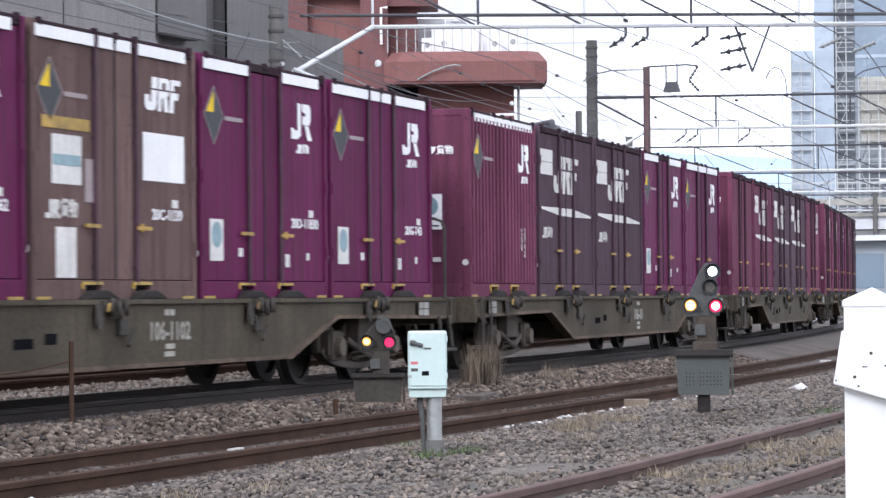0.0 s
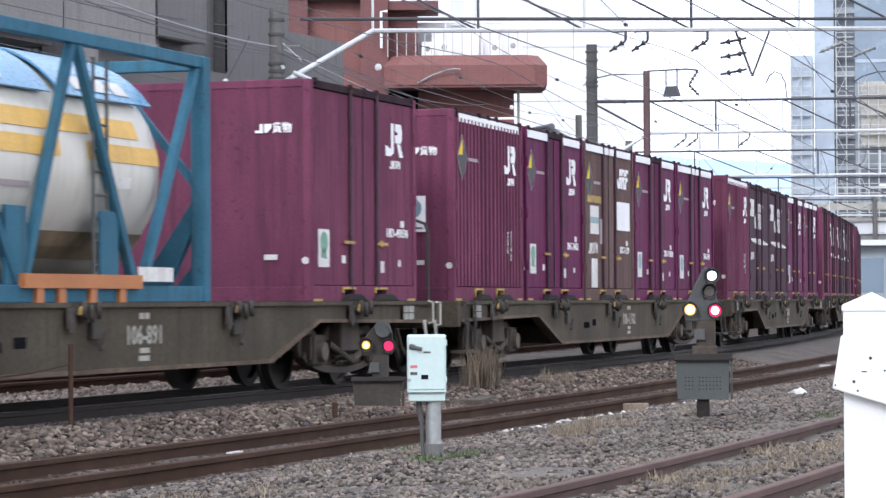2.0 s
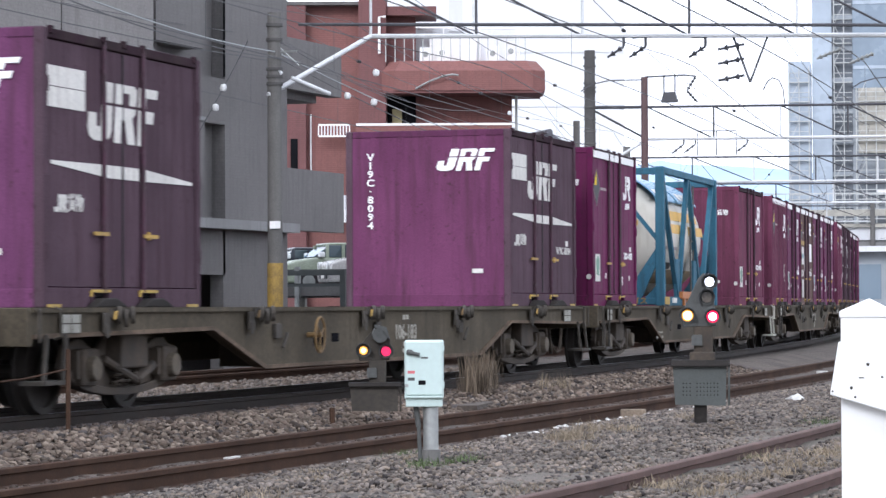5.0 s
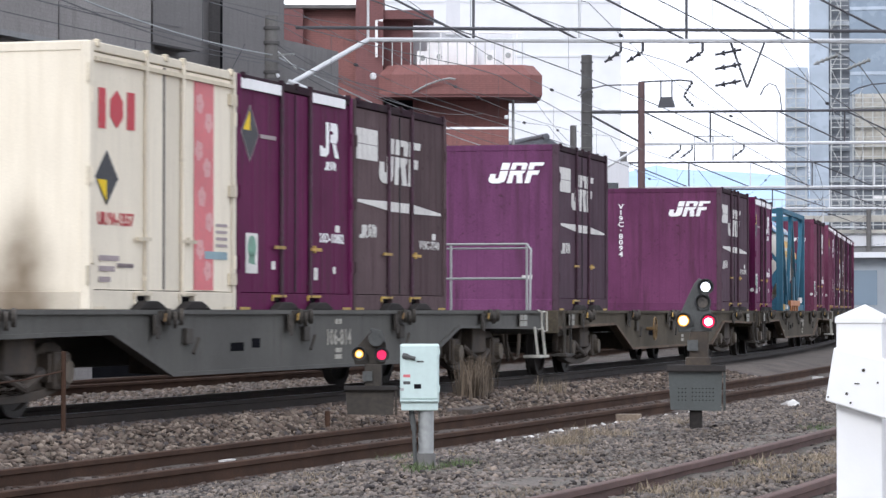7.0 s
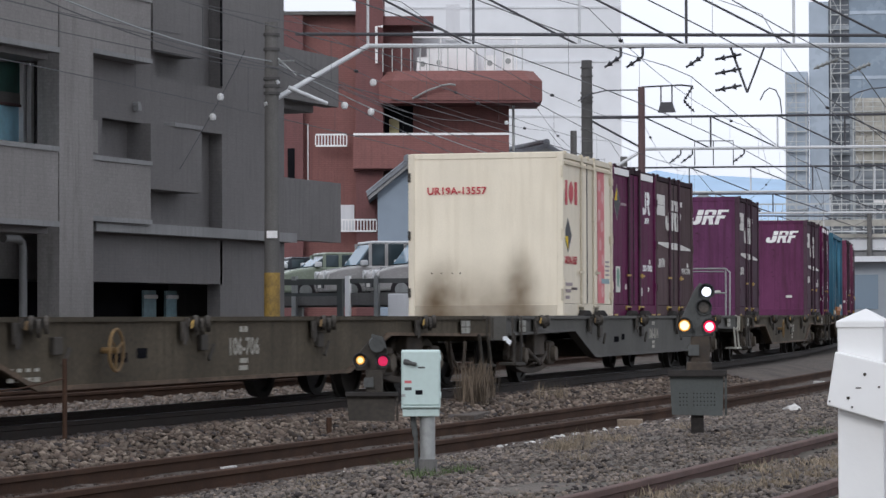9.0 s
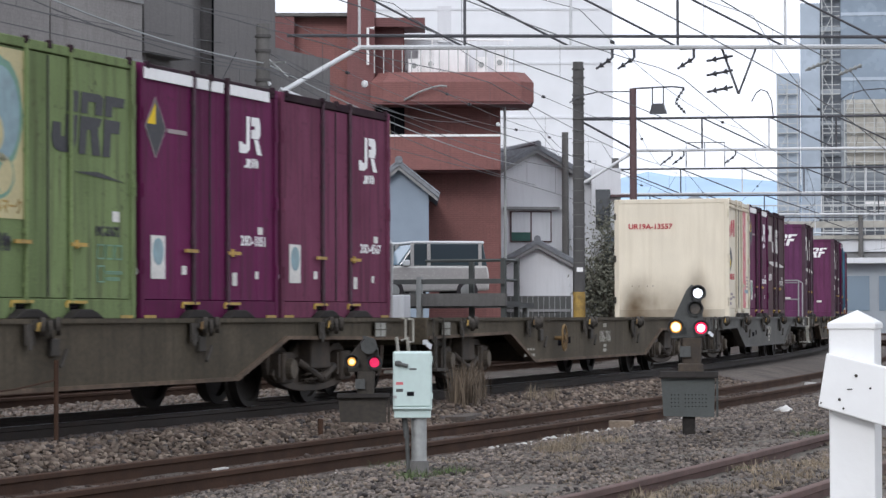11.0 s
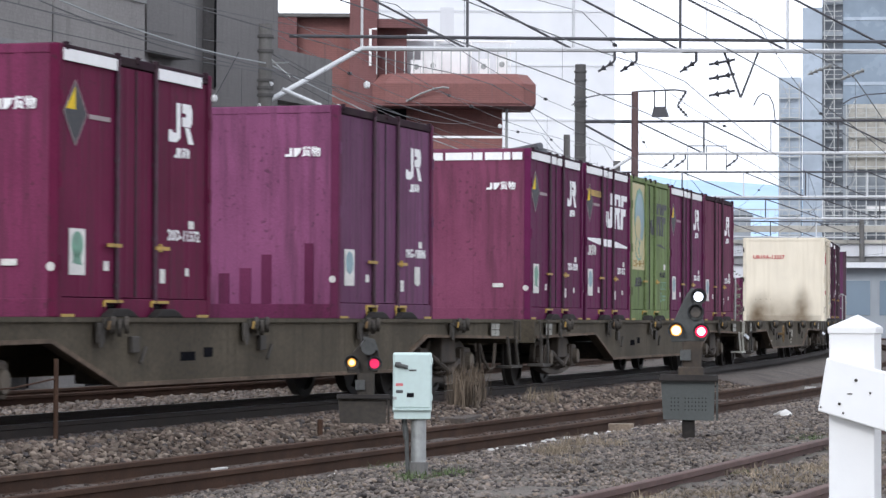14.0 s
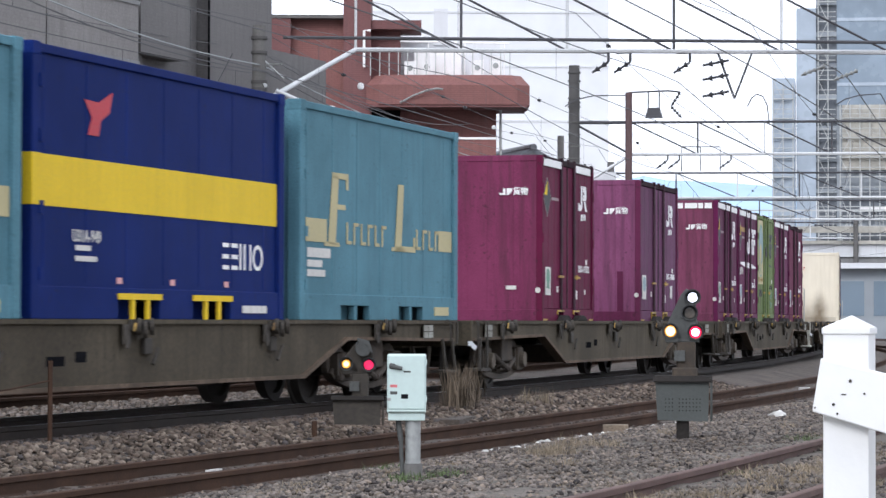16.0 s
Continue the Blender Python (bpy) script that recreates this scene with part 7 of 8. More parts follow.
cable([(52.0, 23.5, 6.45), (92.0, 33.6, 7.9)], 0.5, 0.012, "thin cable with white insulators", M_WIRE, beads=((52.74, 21.62, 5.77), (52.52, 22.16, 5.30), (52.72, 21.66, 5.17), (89.5, 31.8, 7.57)))


cable([(50.6, 23.5, 6.3), (49.3, 24.3, 3.9)], 0.05, 0.010, "slack stay cable hanging before the flats", beads=((50.1, 23.8, 5.35), (49.95, 23.9, 4.95)))


# ---- buildings ----
def block(parent, name, x0, x1, y0, y1, z0, z1, mat, label="", bevel=0.0):
    return part(name, Geo().box(x0, x1, y0, y1, z0, z1), mat, parent, label, bevel=bevel)


def grey_building():
    """A dark tiled block of flats: its face runs along x at y = 25."""
    t = thing("apartment_building", "dark grey tiled block of flats with projecting balconies", "building")
    Y = 25.0
    for x0, x1, z0, z1 in ((46.6, 52.7, 4.80, 5.75), (46.6, 47.4, 2.85, 4.8), (52.7, 55.85, 2.85, 12.0), (46.6, 49.6, 5.75, 12.0), (46.6, 52.7, 1.68, 2.60), (52.6, 55.85, -0.4, 2.60),
                           (46.6, 55.85, 2.60, 2.85), (49.6, 52.7, 8.9, 12.0)):
        block(t, "wall", x0, x1, Y, Y + 0.3, z0, z1, M_WALL2)
    block(t, "wall", 55.55, 55.85, Y + 0.3, 36.0, -0.4, 12.0, M_WALL2)
    block(t, "back_wall", 38.0, 55.55, Y + 1.5, Y + 1.7, -0.4, 12.0, M_WALL2)
    block(t, "roof", 36.0, 55.9, Y - 0.2, 36.0, 12.0, 12.3, M_TRIM)
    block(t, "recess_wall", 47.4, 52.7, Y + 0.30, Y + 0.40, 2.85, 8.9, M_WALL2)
    block(t, "pillar", 44.80, 46.10, Y - 0.5, Y - 0.05, -0.4, 12.0, M_WALL)
    block(t, "pillar_return", 46.05, 46.60, Y - 0.05, Y + 0.2, -0.4, 12.0, M_WALL)
    # set-back wall with the window, behind the side balconies
    for x0, x1, z0, z1 in ((36.0, 46.05, 5.72, 6.4), (36.0, 46.05, -0.4, 1.0), (36.0, 47.4, 1.72, 4.15), (46.05, 47.4, 4.15, 12.0), (36.0, 46.05, 8.6, 12.0)):
        block(t, "set_back_wall", x0, x1, Y + 0.70, Y + 0.9, z0, z1, M_WALL)
    # black sheet painting the shaded room behind the window
    block(t, "window_back", 36.0, 46.1, Y + 1.1, Y + 1.15, 4.1, 8.7, M_VOIDSHADE)
    for z, z1 in ((2.63, 4.04), (5.73, 7.15)):
        b = block(t, "balcony", 36.0, 44.02, Y - 0.9, Y - 0.75, z + 0.08, z1 - 0.09, M_WALL)
        block(b, "coping", 36.0, 44.04, Y - 0.93, Y - 0.72, z1 - 0.09, z1, M_TRIM)
        block(b, "slab_edge", 36.0, 44.04, Y - 0.93, Y + 0.70, z - 0.02, z + 0.08, M_TRIM)
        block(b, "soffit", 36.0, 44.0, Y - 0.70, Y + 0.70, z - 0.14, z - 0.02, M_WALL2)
        block(b, "balcony_return", 43.87, 44.02, Y - 0.75, Y + 0.70, z + 0.08, z1 - 0.09, M_WALL)
    for z, z1 in ((2.81, 4.03), (5.94, 7.2)):
        b = block(t, "balcony", 46.10, 48.74, Y - 0.35, Y - 0.2, z + 0.08, z1 - 0.09, M_WALL)
        block(b, "balcony_return", 48.59, 48.74, Y - 0.2, Y, z + 0.08, z1 - 0.09, M_WALL)
        block(b, "coping", 46.10, 48.76, Y - 0.38, Y - 0.17, z1 - 0.09, z1, M_TRIM)
        block(b, "slab_edge", 46.10, 48.76, Y - 0.38, Y, z - 0.01, z + 0.08, M_TRIM)
    for x0, z, h in ((49.0, 3.51, 1.28), (49.1, 6.25, 2.65)):
        b = block(t, "bay", x0, 51.27, Y - 0.22, Y + 0.30, z, z + h, M_WALL2)
        # black strip painting the shade beside the bay
        block(b, "bay_slot", 51.275, 51.36, Y - 0.02, Y + 0.28, z + 0.12, z + h - 0.1, M_VOIDSHADE)
        block(b, "coping", 50.0, 51.30, Y - 0.25, Y + 0.30, z + h, z + h + 0.08, M_TRIM)
    block(t, "post", 46.62, 47.0, Y - 0.12, Y, 4.1, 4.72, M_WALL)
    block(t, "joint", 52.66, 52.72, Y - 0.004, Y + 0.02, 5.8, 9.0, M_VOIDSHADE)
    block(t, "ledge", 46.60, 55.86, Y - 0.30, Y, 2.62, 2.82, M_TRIM, "pale concrete ledge")
    # black sheet painting the shade inside the ground-floor opening
    block(t, "opening_back", 46.6, 52.6, Y + 1.2, Y + 1.25, -0.4, 1.68, M_VOIDSHADE)
    for x, w2 in ((48.1, 0.5), (50.9, 0.55), (51.9, 0.5)):
        p = block(t, "parked_trolley", x, x + w2, Y + 0.9, Y + 0.95, 0.2, 1.55, M_STICKB)
        block(p, "trolley_rail", x, x + w2, Y + 0.86, Y + 0.9, 1.38, 1.46, M_WHITE)
    block(t, "opening_back", 36.0, 46.0, Y + 0.95, Y + 1.0, 0.9, 1.75, M_VOIDSHADE)
    w = block(t, "window", 36.0, 45.75, Y + 0.78, Y + 0.80, 5.15, 5.72, M_CURTAIN2)
    block(w, "blind_box", 36.0, 45.75, Y + 0.77, Y + 0.80, 4.92, 5.15, M_WALL2)
    block(w, "curtain", 36.0, 45.62, Y + 0.80, Y + 0.83, 4.15, 4.92, M_CURTAIN, "pale blue curtain")
    block(w, "window_frame", 45.62, 45.72, Y + 0.70, Y + 0.80, 4.15, 5.72, M_WHITE)
    block(w, "window_frame", 45.84, 45.94, Y + 0.66, Y + 0.76, 4.15, 5.74, M_WHITE)
    block(w, "window_frame", 36.0, 45.62, Y + 0.74, Y + 0.79, 4.90, 4.95, M_STEELBROWN)
    part("drain_pipe", Geo().line([(44.0, Y + 0.2, 2.42), (44.55, Y + 0.2, 2.42), (44.68, Y + 0.2, 2.36), (44.72, Y + 0.2, 2.2), (44.72, Y + 0.2, 0.2)], 0.075, 12), M_TRIM, t, "grey drain pipe", smooth=True)
    part("wall_vent", Geo().tube((48.72, Y, 5.12), (48.72, Y - 0.12, 5.12), 0.075, 14).box(48.65, 48.79, Y - 0.13, Y - 0.02, 5.02, 5.12), M_TRIM, t, "small pale wall vent")
    w = thing("apartment_wing", "dark grey tiled wing behind the flats", "building")
    block(w, "wall", 55.86, 60.9, 25.85, 26.2, 5.95, 7.12, M_WALL2)
    block(w, "balcony", 55.86, 60.9, 25.8, 26.1, 2.75, 4.15, M_WALL2)
    block(w, "wall", 56.0, 57.6, 27.2, 35.0, -0.4, 7.0, M_WALL2)
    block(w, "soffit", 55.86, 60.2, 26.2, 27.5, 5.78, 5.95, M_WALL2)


grey_building()


def red_building():
    t = thing("brick_building", "red-brown brick tiled building with overhanging terraces", "building")
    m = pose(92.3, 38.47, 0, 0, 0, -69.0)      # x runs along its seen face towards the right, y away from the viewer

    def b(name, x0, x1, y0, y1, z0, z1, mat, label=""):
        return part(name, Geo().box(x0, x1, y0, y1, z0, z1), mat, t, label, m=m)
    b("wall", -2.6, 0.05, 0.0, 6.0, -0.4, 11.8, M_BRICK)
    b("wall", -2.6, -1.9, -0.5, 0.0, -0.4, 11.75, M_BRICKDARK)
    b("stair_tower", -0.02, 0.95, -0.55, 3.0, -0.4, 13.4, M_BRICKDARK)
    b("wall", 0.9, 5.45, 0.6, 7.0, -0.4, 9.2, M_BRICK)
    # black sheet before the wall, painting the shade beneath the terrace
    b("dark_opening", 0.98, 2.0, 0.45, 0.59, 7.3, 8.7, M_VOIDSHADE)
    b("window_pane", 1.15, 1.5, 0.40, 0.45, 7.4, 8.1, M_PALEYELLOW)
    b("balcony", -0.1, 5.4, -1.0, -0.8, 6.25, 7.42, M_BRICK)
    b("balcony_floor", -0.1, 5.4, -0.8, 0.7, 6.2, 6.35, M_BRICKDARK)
    b("handrail", -0.1, 5.4, -1.03, -0.93, 7.42, 7.50, M_WHITE, "white handrail")
    plan = [(0.80, 2.0), (0.80, -0.70), (1.25, -1.15), (6.15, -1.15), (6.60, -0.70), (6.60, 2.0)]
    n = len(plan)
    g = Geo().add([(x, y, z) for z in (8.65, 9.35) for x, y in plan] + [(3.6 + (x - 3.6) * 0.90, y + (0.32 if y < 0 else 0), 9.72) for x, y in plan],
                  [(k * n + i, k * n + (i + 1) % n, k * n + n + (i + 1) % n, k * n + n + i) for k in range(2) for i in range(n)] + [tuple(range(n)), tuple(range(2 * n, 3 * n))])
    part("terrace", g, M_BRICK, t, "overhanging brick terrace with sloped edge", m=m)
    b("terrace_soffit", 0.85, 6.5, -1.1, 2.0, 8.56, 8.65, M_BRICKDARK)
    b("parapet_cap", 0.85, 2.75, -0.3, 2.0, 11.40, 11.72, M_BRICKDARK)
    b("parapet_cap", -2.64, 0.0, -0.54, 0.2, 11.76, 11.88, M_CONCRETE)
    b("penthouse", 0.9, 2.0, 0.4, 3.0, 9.7, 11.4, M_BRICKDARK)
    b("rooftop_shed", 1.9, 5.6, 1.5, 4.5, 9.7, 11.2, M_PALEWALL, "pale rooftop shed")
    b("rooftop_unit", 2.5, 4.2, 0.8, 1.4, 9.7, 10.7, M_WHITE)
    for x, z in ((2.15, 10.25), (2.75, 10.35), (4.55, 10.3), (5.2, 10.45)):
        b("rooftop_unit", x, x + 0.42, -0.35, 0.1, 9.75, z, M_WHITE)
        part("fan_grille", Geo().tube((x + 0.2, -0.37, (9.75 + z) / 2), (x + 0.2, -0.352, (9.75 + z) / 2), 0.10, 14), M_GALV, t, m=m)
    part("cable_rack", Geo().tube((2.0, -0.4, 10.95), (5.9, -0.4, 10.88), 0.03, 6).tube((3.0, -0.4, 9.7), (3.0, -0.4, 10.95), 0.025, 6).tube((4.3, -0.4, 9.7), (4.3, -0.4, 10.92), 0.025, 6).tube((5.7, -0.4, 9.7), (5.7, -0.4, 10.9), 0.025, 6), M_WHITE, t, m=m)
    b("rooftop_flue", 3.2, 3.7, 1.2, 1.7, 11.0, 12.3, M_PALEWALL)
    rail = part("roof_railing", Geo().tube((0.95, -0.7, 10.6), (5.9, -0.7, 10.6), 0.03, 5), M_SCAFF, t, "thin pale roof railing", m=m)
    for i in range(16):
        x = 0.95 + i * 0.33
        part("baluster", Geo().tube((x, -0.7, 9.7), (x, -0.7, 10.6), 0.02, 5), M_SCAFF, rail)
    g = Geo().line([(0.72, -0.75, 10.0), (0.72, -0.75, 11.3), (0.95, -0.75, 11.3)], 0.05, 6)
    part("pipe", g, M_WHITE, t, m=m)
    part("pipe", Geo().tube((-1.75, -0.08, 4.5), (-1.75, -0.08, 7.9), 0.03, 6), M_WHITE, t, m=m)
    part("pipe", Geo().tube((5.6, 0.3, 3.0), (5.6, 0.3, 8.6), 0.05, 6), M_GALV, t, m=m)
    for x0, x1, z in ((-1.45, -0.35, 7.05), (-0.85, 0.7, 4.02)):
        r = part("small_railing", Geo().box(x0, x1, -0.63, -0.58, z, z + 0.06), M_WHITE, t, "small white window railing", m=m)
        part("top_bar", Geo().box(x0, x1, -0.63, -0.58, z + 0.40, z + 0.46), M_WHITE, r)
        n = int((x1 - x0) / 0.11)
        for i in range(n + 1):
            x = x0 + (x1 - x0) * i / n
            part("baluster", Geo().box(x - 0.02, x + 0.02, -0.62, -0.59, z + 0.06, z + 0.40), M_WHITE, r)
    b("window", -0.80, -0.1, -0.06, 0.0, 4.05, 5.0, M_PALEWALL)
    b("slit_window", -2.45, -2.2, -0.54, -0.5, 5.4, 7.0, M_VOIDSHADE)
    part("lamp_arm", Geo().line([(2.0, -1.2, 8.70), (2.5, -1.3, 8.96), (3.0, -1.36, 9.14), (3.3, -1.4, 9.19), (3.52, -1.4, 9.16)], 0.035, 6), M_GALV, t, "curved lamp arm", m=m)


red_building()


def house(x, y, turn, w, d, eave, ridge, wall, label, window=True, z0=-0.4):
    """A small gabled house; its gable looks along its -y."""
    t = thing("house", label, "house", "houses behind the railway", at=pose(x, y, 0, 0, 0, turn))
    part("wall", Geo().prism([(-w / 2, z0), (w / 2, z0), (w / 2, eave), (0, ridge - 0.15), (-w / 2, eave)], 0, d), wall, t)
    for sg in (-1, 1):
        g = Geo().prism([(0, ridge), (sg * (w / 2 + 0.35), eave - 0.22), (sg * (w / 2 + 0.35), eave - 0.34), (0, ridge - 0.14)], -0.35, d + 0.35)
        r = part("roof", g, M_TILEROOF, t)
        g = Geo()
        k = int(d / 0.3)
        for i in range(k + 1):
            yy = -0.3 + (d + 0.6) * i / k
            g.tube((0, yy, ridge + 0.02), (sg * (w / 2 + 0.36), yy, eave - 0.20), 0.05, 6)
        part("tile_course", g, M_TILEROOF, r)
        part("barge_board", Geo().prism([(0, ridge - 0.14), (sg * (w / 2 + 0.3), eave - 0.34), (sg * (w / 2 + 0.3), eave - 0.46), (0, ridge - 0.28)], -0.30, -0.24), M_TRIM, t)
    part("ridge_tile", Geo().tube((0, -0.4, ridge + 0.06), (0, d + 0.4, ridge + 0.06), 0.13, 10), M_TILEROOF, t)
    if window:
        f = part("window", Geo().box(-1.0, 0.62, -0.05, 0.0, 3.83, 5.0), M_STEELBROWN, t)
        part("pane", Geo().box(-0.95, -0.22, -0.065, -0.052, 3.88, 4.95), M_CURTAIN2, f)
        part("pane", Geo().box(-0.95, -0.22, -0.075, -0.067, 4.2, 4.95), M_PALEWALL, f)
        part("pane", Geo().box(-0.16, 0.57, -0.065, -0.052, 3.88, 4.95), M_PALEWALL, f)
        part("window_hood", Geo().box(-1.25, 0.85, -0.35, 0.0, 5.05, 5.15), M_TRIM, t)
    return t


house(99.4, 33.85, -54.0, 4.75, 8.0, 6.15, 7.45, M_PALEWALL, "pale rendered two-storey house with grey tiled gable roof")
house(98.0, 33.3, -71.3, 2.6, 2.0, 3.15, 3.85, M_PALEWALL, "low pale porch gable in front of the house", window=False)
house(87.4, 34.6, -68.4, 2.0, 6.0, 5.37, 6.25, M_BLUEWALL, "pale blue sided house with grey tiled roof", window=False)
t = thing("garden_fence", "low dark board fence before the house porch", "fence", at=pose(96.9, 33.0, -0.4, 0, 0, -71.3))
for i in range(14):
    part("board", Geo().box(-1.5 + i * 0.2, -1.31 + i * 0.2, 0, 0.04, 0, 2.2), M_DARKGREY, t, bevel=0.004)
part("rail", Geo().box(-1.52, 1.32, -0.05, 0.0, 1.62, 1.72), M_TRIM, t)
hw = house(99.6, 36.4, 18.7, 3.2, 5.0, 5.75, 6.9, M_PALEWALL, "low pale wing of the house with a tiled roof", window=False)
part("window", Geo().box(-1.66, -1.605, 0.5, 2.2, 3.4, 4.9), M_STEELBROWN, hw)
part("pane", Geo().box(-1.68, -1.665, 0.58, 2.12, 3.48, 4.82), M_PALEWALL, hw)
t = thing("house_annex", "pale narrow annex with balcony beside the house", "house", at=pose(100.3, 31.4, 0, 0, 0, -71))
part("wall", Geo().box(-0.5, 0.6, 0, 5, -0.4, 6.6), M_PALEWALL, t)
part("window", Geo().box(-0.35, 0.2, -0.05, 0.0, 4.3, 5.8), M_GLASS, t)
part("balcony", Geo().box(0.0, 1.3, -0.8, 0.0, 3.0, 4.0), M_BLUEWALL, t)
part("balcony_roof", Geo().box(0.2, 1.2, -0.7, 0.1, 5.5, 5.58), M_STEELBROWN, t)
part("pipe", Geo().tube((-0.1, -0.4, 0), (-0.1, -0.4, 3.4), 0.04, 6), M_TRIM, t)


def tree(x, y, h, r, label, seed, leaves=8500):
    rng = random.Random(seed)
    t = thing("tree", label, "tree", "trees behind the railway", at=pose(x, y, -0.34))
    g = Geo().tube((0, 0, 0), (0.1, 0, h * 0.5), 0.14, 8, 0.08)
    tips = []
    for i in range(9):
        a = rng.uniform(0, 6.28)
        p = Vector((0.05, 0, h * rng.uniform(0.2, 0.5)))
        q = p + Vector((math.cos(a) * r * rng.uniform(0.4, 0.8), math.sin(a) * r * rng.uniform(0.4, 0.8), h * rng.uniform(0.15, 0.4)))
        g.tube(p, q, 0.05, 6, 0.02)
        tips += [q, p.lerp(q, 0.6), Vector((0, 0, h * rng.uniform(0.3, 0.95)))]
    part("trunk", g, M_BARK, t)
    g = Geo()
    for i in range(leaves):
        c = rng.choice(tips)
        p = c + Vector((rng.gauss(0, r * 0.25), rng.gauss(0, r * 0.25), rng.gauss(0, h * 0.09)))
        if p.z < 0.1:
            continue
        u = Vector((rng.gauss(0, 1), rng.gauss(0, 1), rng.gauss(0, 1))).normalized()
        v = u.orthogonal().normalized() * 0.04
        u = u * 0.075
        k = len(g.v)
        g.v += [tuple(p - u), tuple(p + v), tuple(p + u), tuple(p - v)]
        g.f.append((k, k + 1, k + 2, k + 3))
    part("crown", g, M_LEAF, t)


tree(99.5, 30.9, 5.4, 1.5, "dull green shrubby tree beside the house", 4)
tree(102.0, 31.2, 4.6, 1.6, "dull green shrubby tree beside the house", 5)
tree(103.0, 28.6, 3.4, 1.3, "low dull green bush by the fence", 6)
tree(109.0, 30.0, 4.0, 1.5, "dull green shrubby tree behind the railway", 8)


# ---- car park ----
def car(x, y, z, turn, paint, label, l=3.7, w=1.65, h=1.62, van=True, roof=None):
    """A small car; x forwards in its own space."""
    t = thing("parked_car", label, "car", "parked cars", at=pose(x, y, z, 0, 0, turn))
    hl = l / 2
    prof = [(-hl, 0.3), (hl - 0.05, 0.25), (hl, 0.5), (hl - 0.05, 0.78), (hl - 0.3, 0.86), (hl - 0.85, 0.95), (-hl + 0.05, 0.95), (-hl, 0.7)]
    part("body", Geo().prism(prof, -w / 2, w / 2), paint, t, bevel=0.06)
    a = hl - 0.85
    part("cabin", Geo().prism([(a, 0.95), (a - 0.42, h - 0.06), (-hl + 0.15, h - 0.06), (-hl + 0.04, 0.95)], -w / 2 + 0.08, w / 2 - 0.08), M_CARGLASS, t, bevel=0.03)
    part("roof", Geo().box(-hl + 0.12, a - 0.38, -w / 2 + 0.07, w / 2 - 0.07, h - 0.08, h), roof or paint, t, bevel=0.04)
    # separate pane whose tint paints the reflected sky
    part("windscreen", Geo().prism([(a + 0.012, 0.98), (a - 0.385, h - 0.10), (a - 0.40, h - 0.11), (a - 0.01, 0.97)], -w / 2 + 0.16, w / 2 - 0.16), M_SCREEN, t, "windscreen tinted blue for the sky's reflection")
    for sx in (a - 0.35, 0.0, -hl + 0.25):
        for sy in (-1, 1):
            y0 = sy * (w / 2 - 0.075)
            part("pillar", Geo().prism([(sx + (0.3 if sx > 0.5 else 0.04), 0.95), (sx + 0.04, h - 0.05), (sx - 0.05, h - 0.05), (sx + (0.2 if sx > 0.5 else -0.05), 0.95)], y0 - 0.012, y0 + 0.012), paint, t)
    for sy in (-1, 1):
        part("headlight", Geo().tube((hl - 0.14, sy * (w / 2 - 0.30), 0.70), (hl + 0.012, sy * (w / 2 - 0.30), 0.70), 0.11, 16), M_PORCELAIN, t, "round clear headlight")
        part("mirror", Geo().box(a - 0.25, a - 0.08, sy * (w / 2 + 0.02) - 0.1, sy * (w / 2 + 0.02) + 0.1, 0.95, 1.1), M_CARWHITE, t, bevel=0.03)
    part("grille", Geo().box(hl - 0.02, hl + 0.012, -0.4, 0.4, 0.35, 0.55), M_BLACK, t)
    part("number_plate", Geo().box(hl, hl + 0.02, -0.17, 0.17, 0.36, 0.46), M_OFFWHITE, t)
    for sx in (-hl + 0.62, hl - 0.66):
        for sy in (-1, 1):
            wl2 = part("wheel", Geo().tube((sx, sy * (w / 2 - 0.18), 0.29), (sx, sy * (w / 2 + 0.005), 0.29), 0.29, 20), M_RUBBER, t)
            part("rim", Geo().tube((sx, sy * (w / 2 + 0.004), 0.29), (sx, sy * (w / 2 + 0.012), 0.29), 0.18, 16), M_GALV, wl2)
    return t


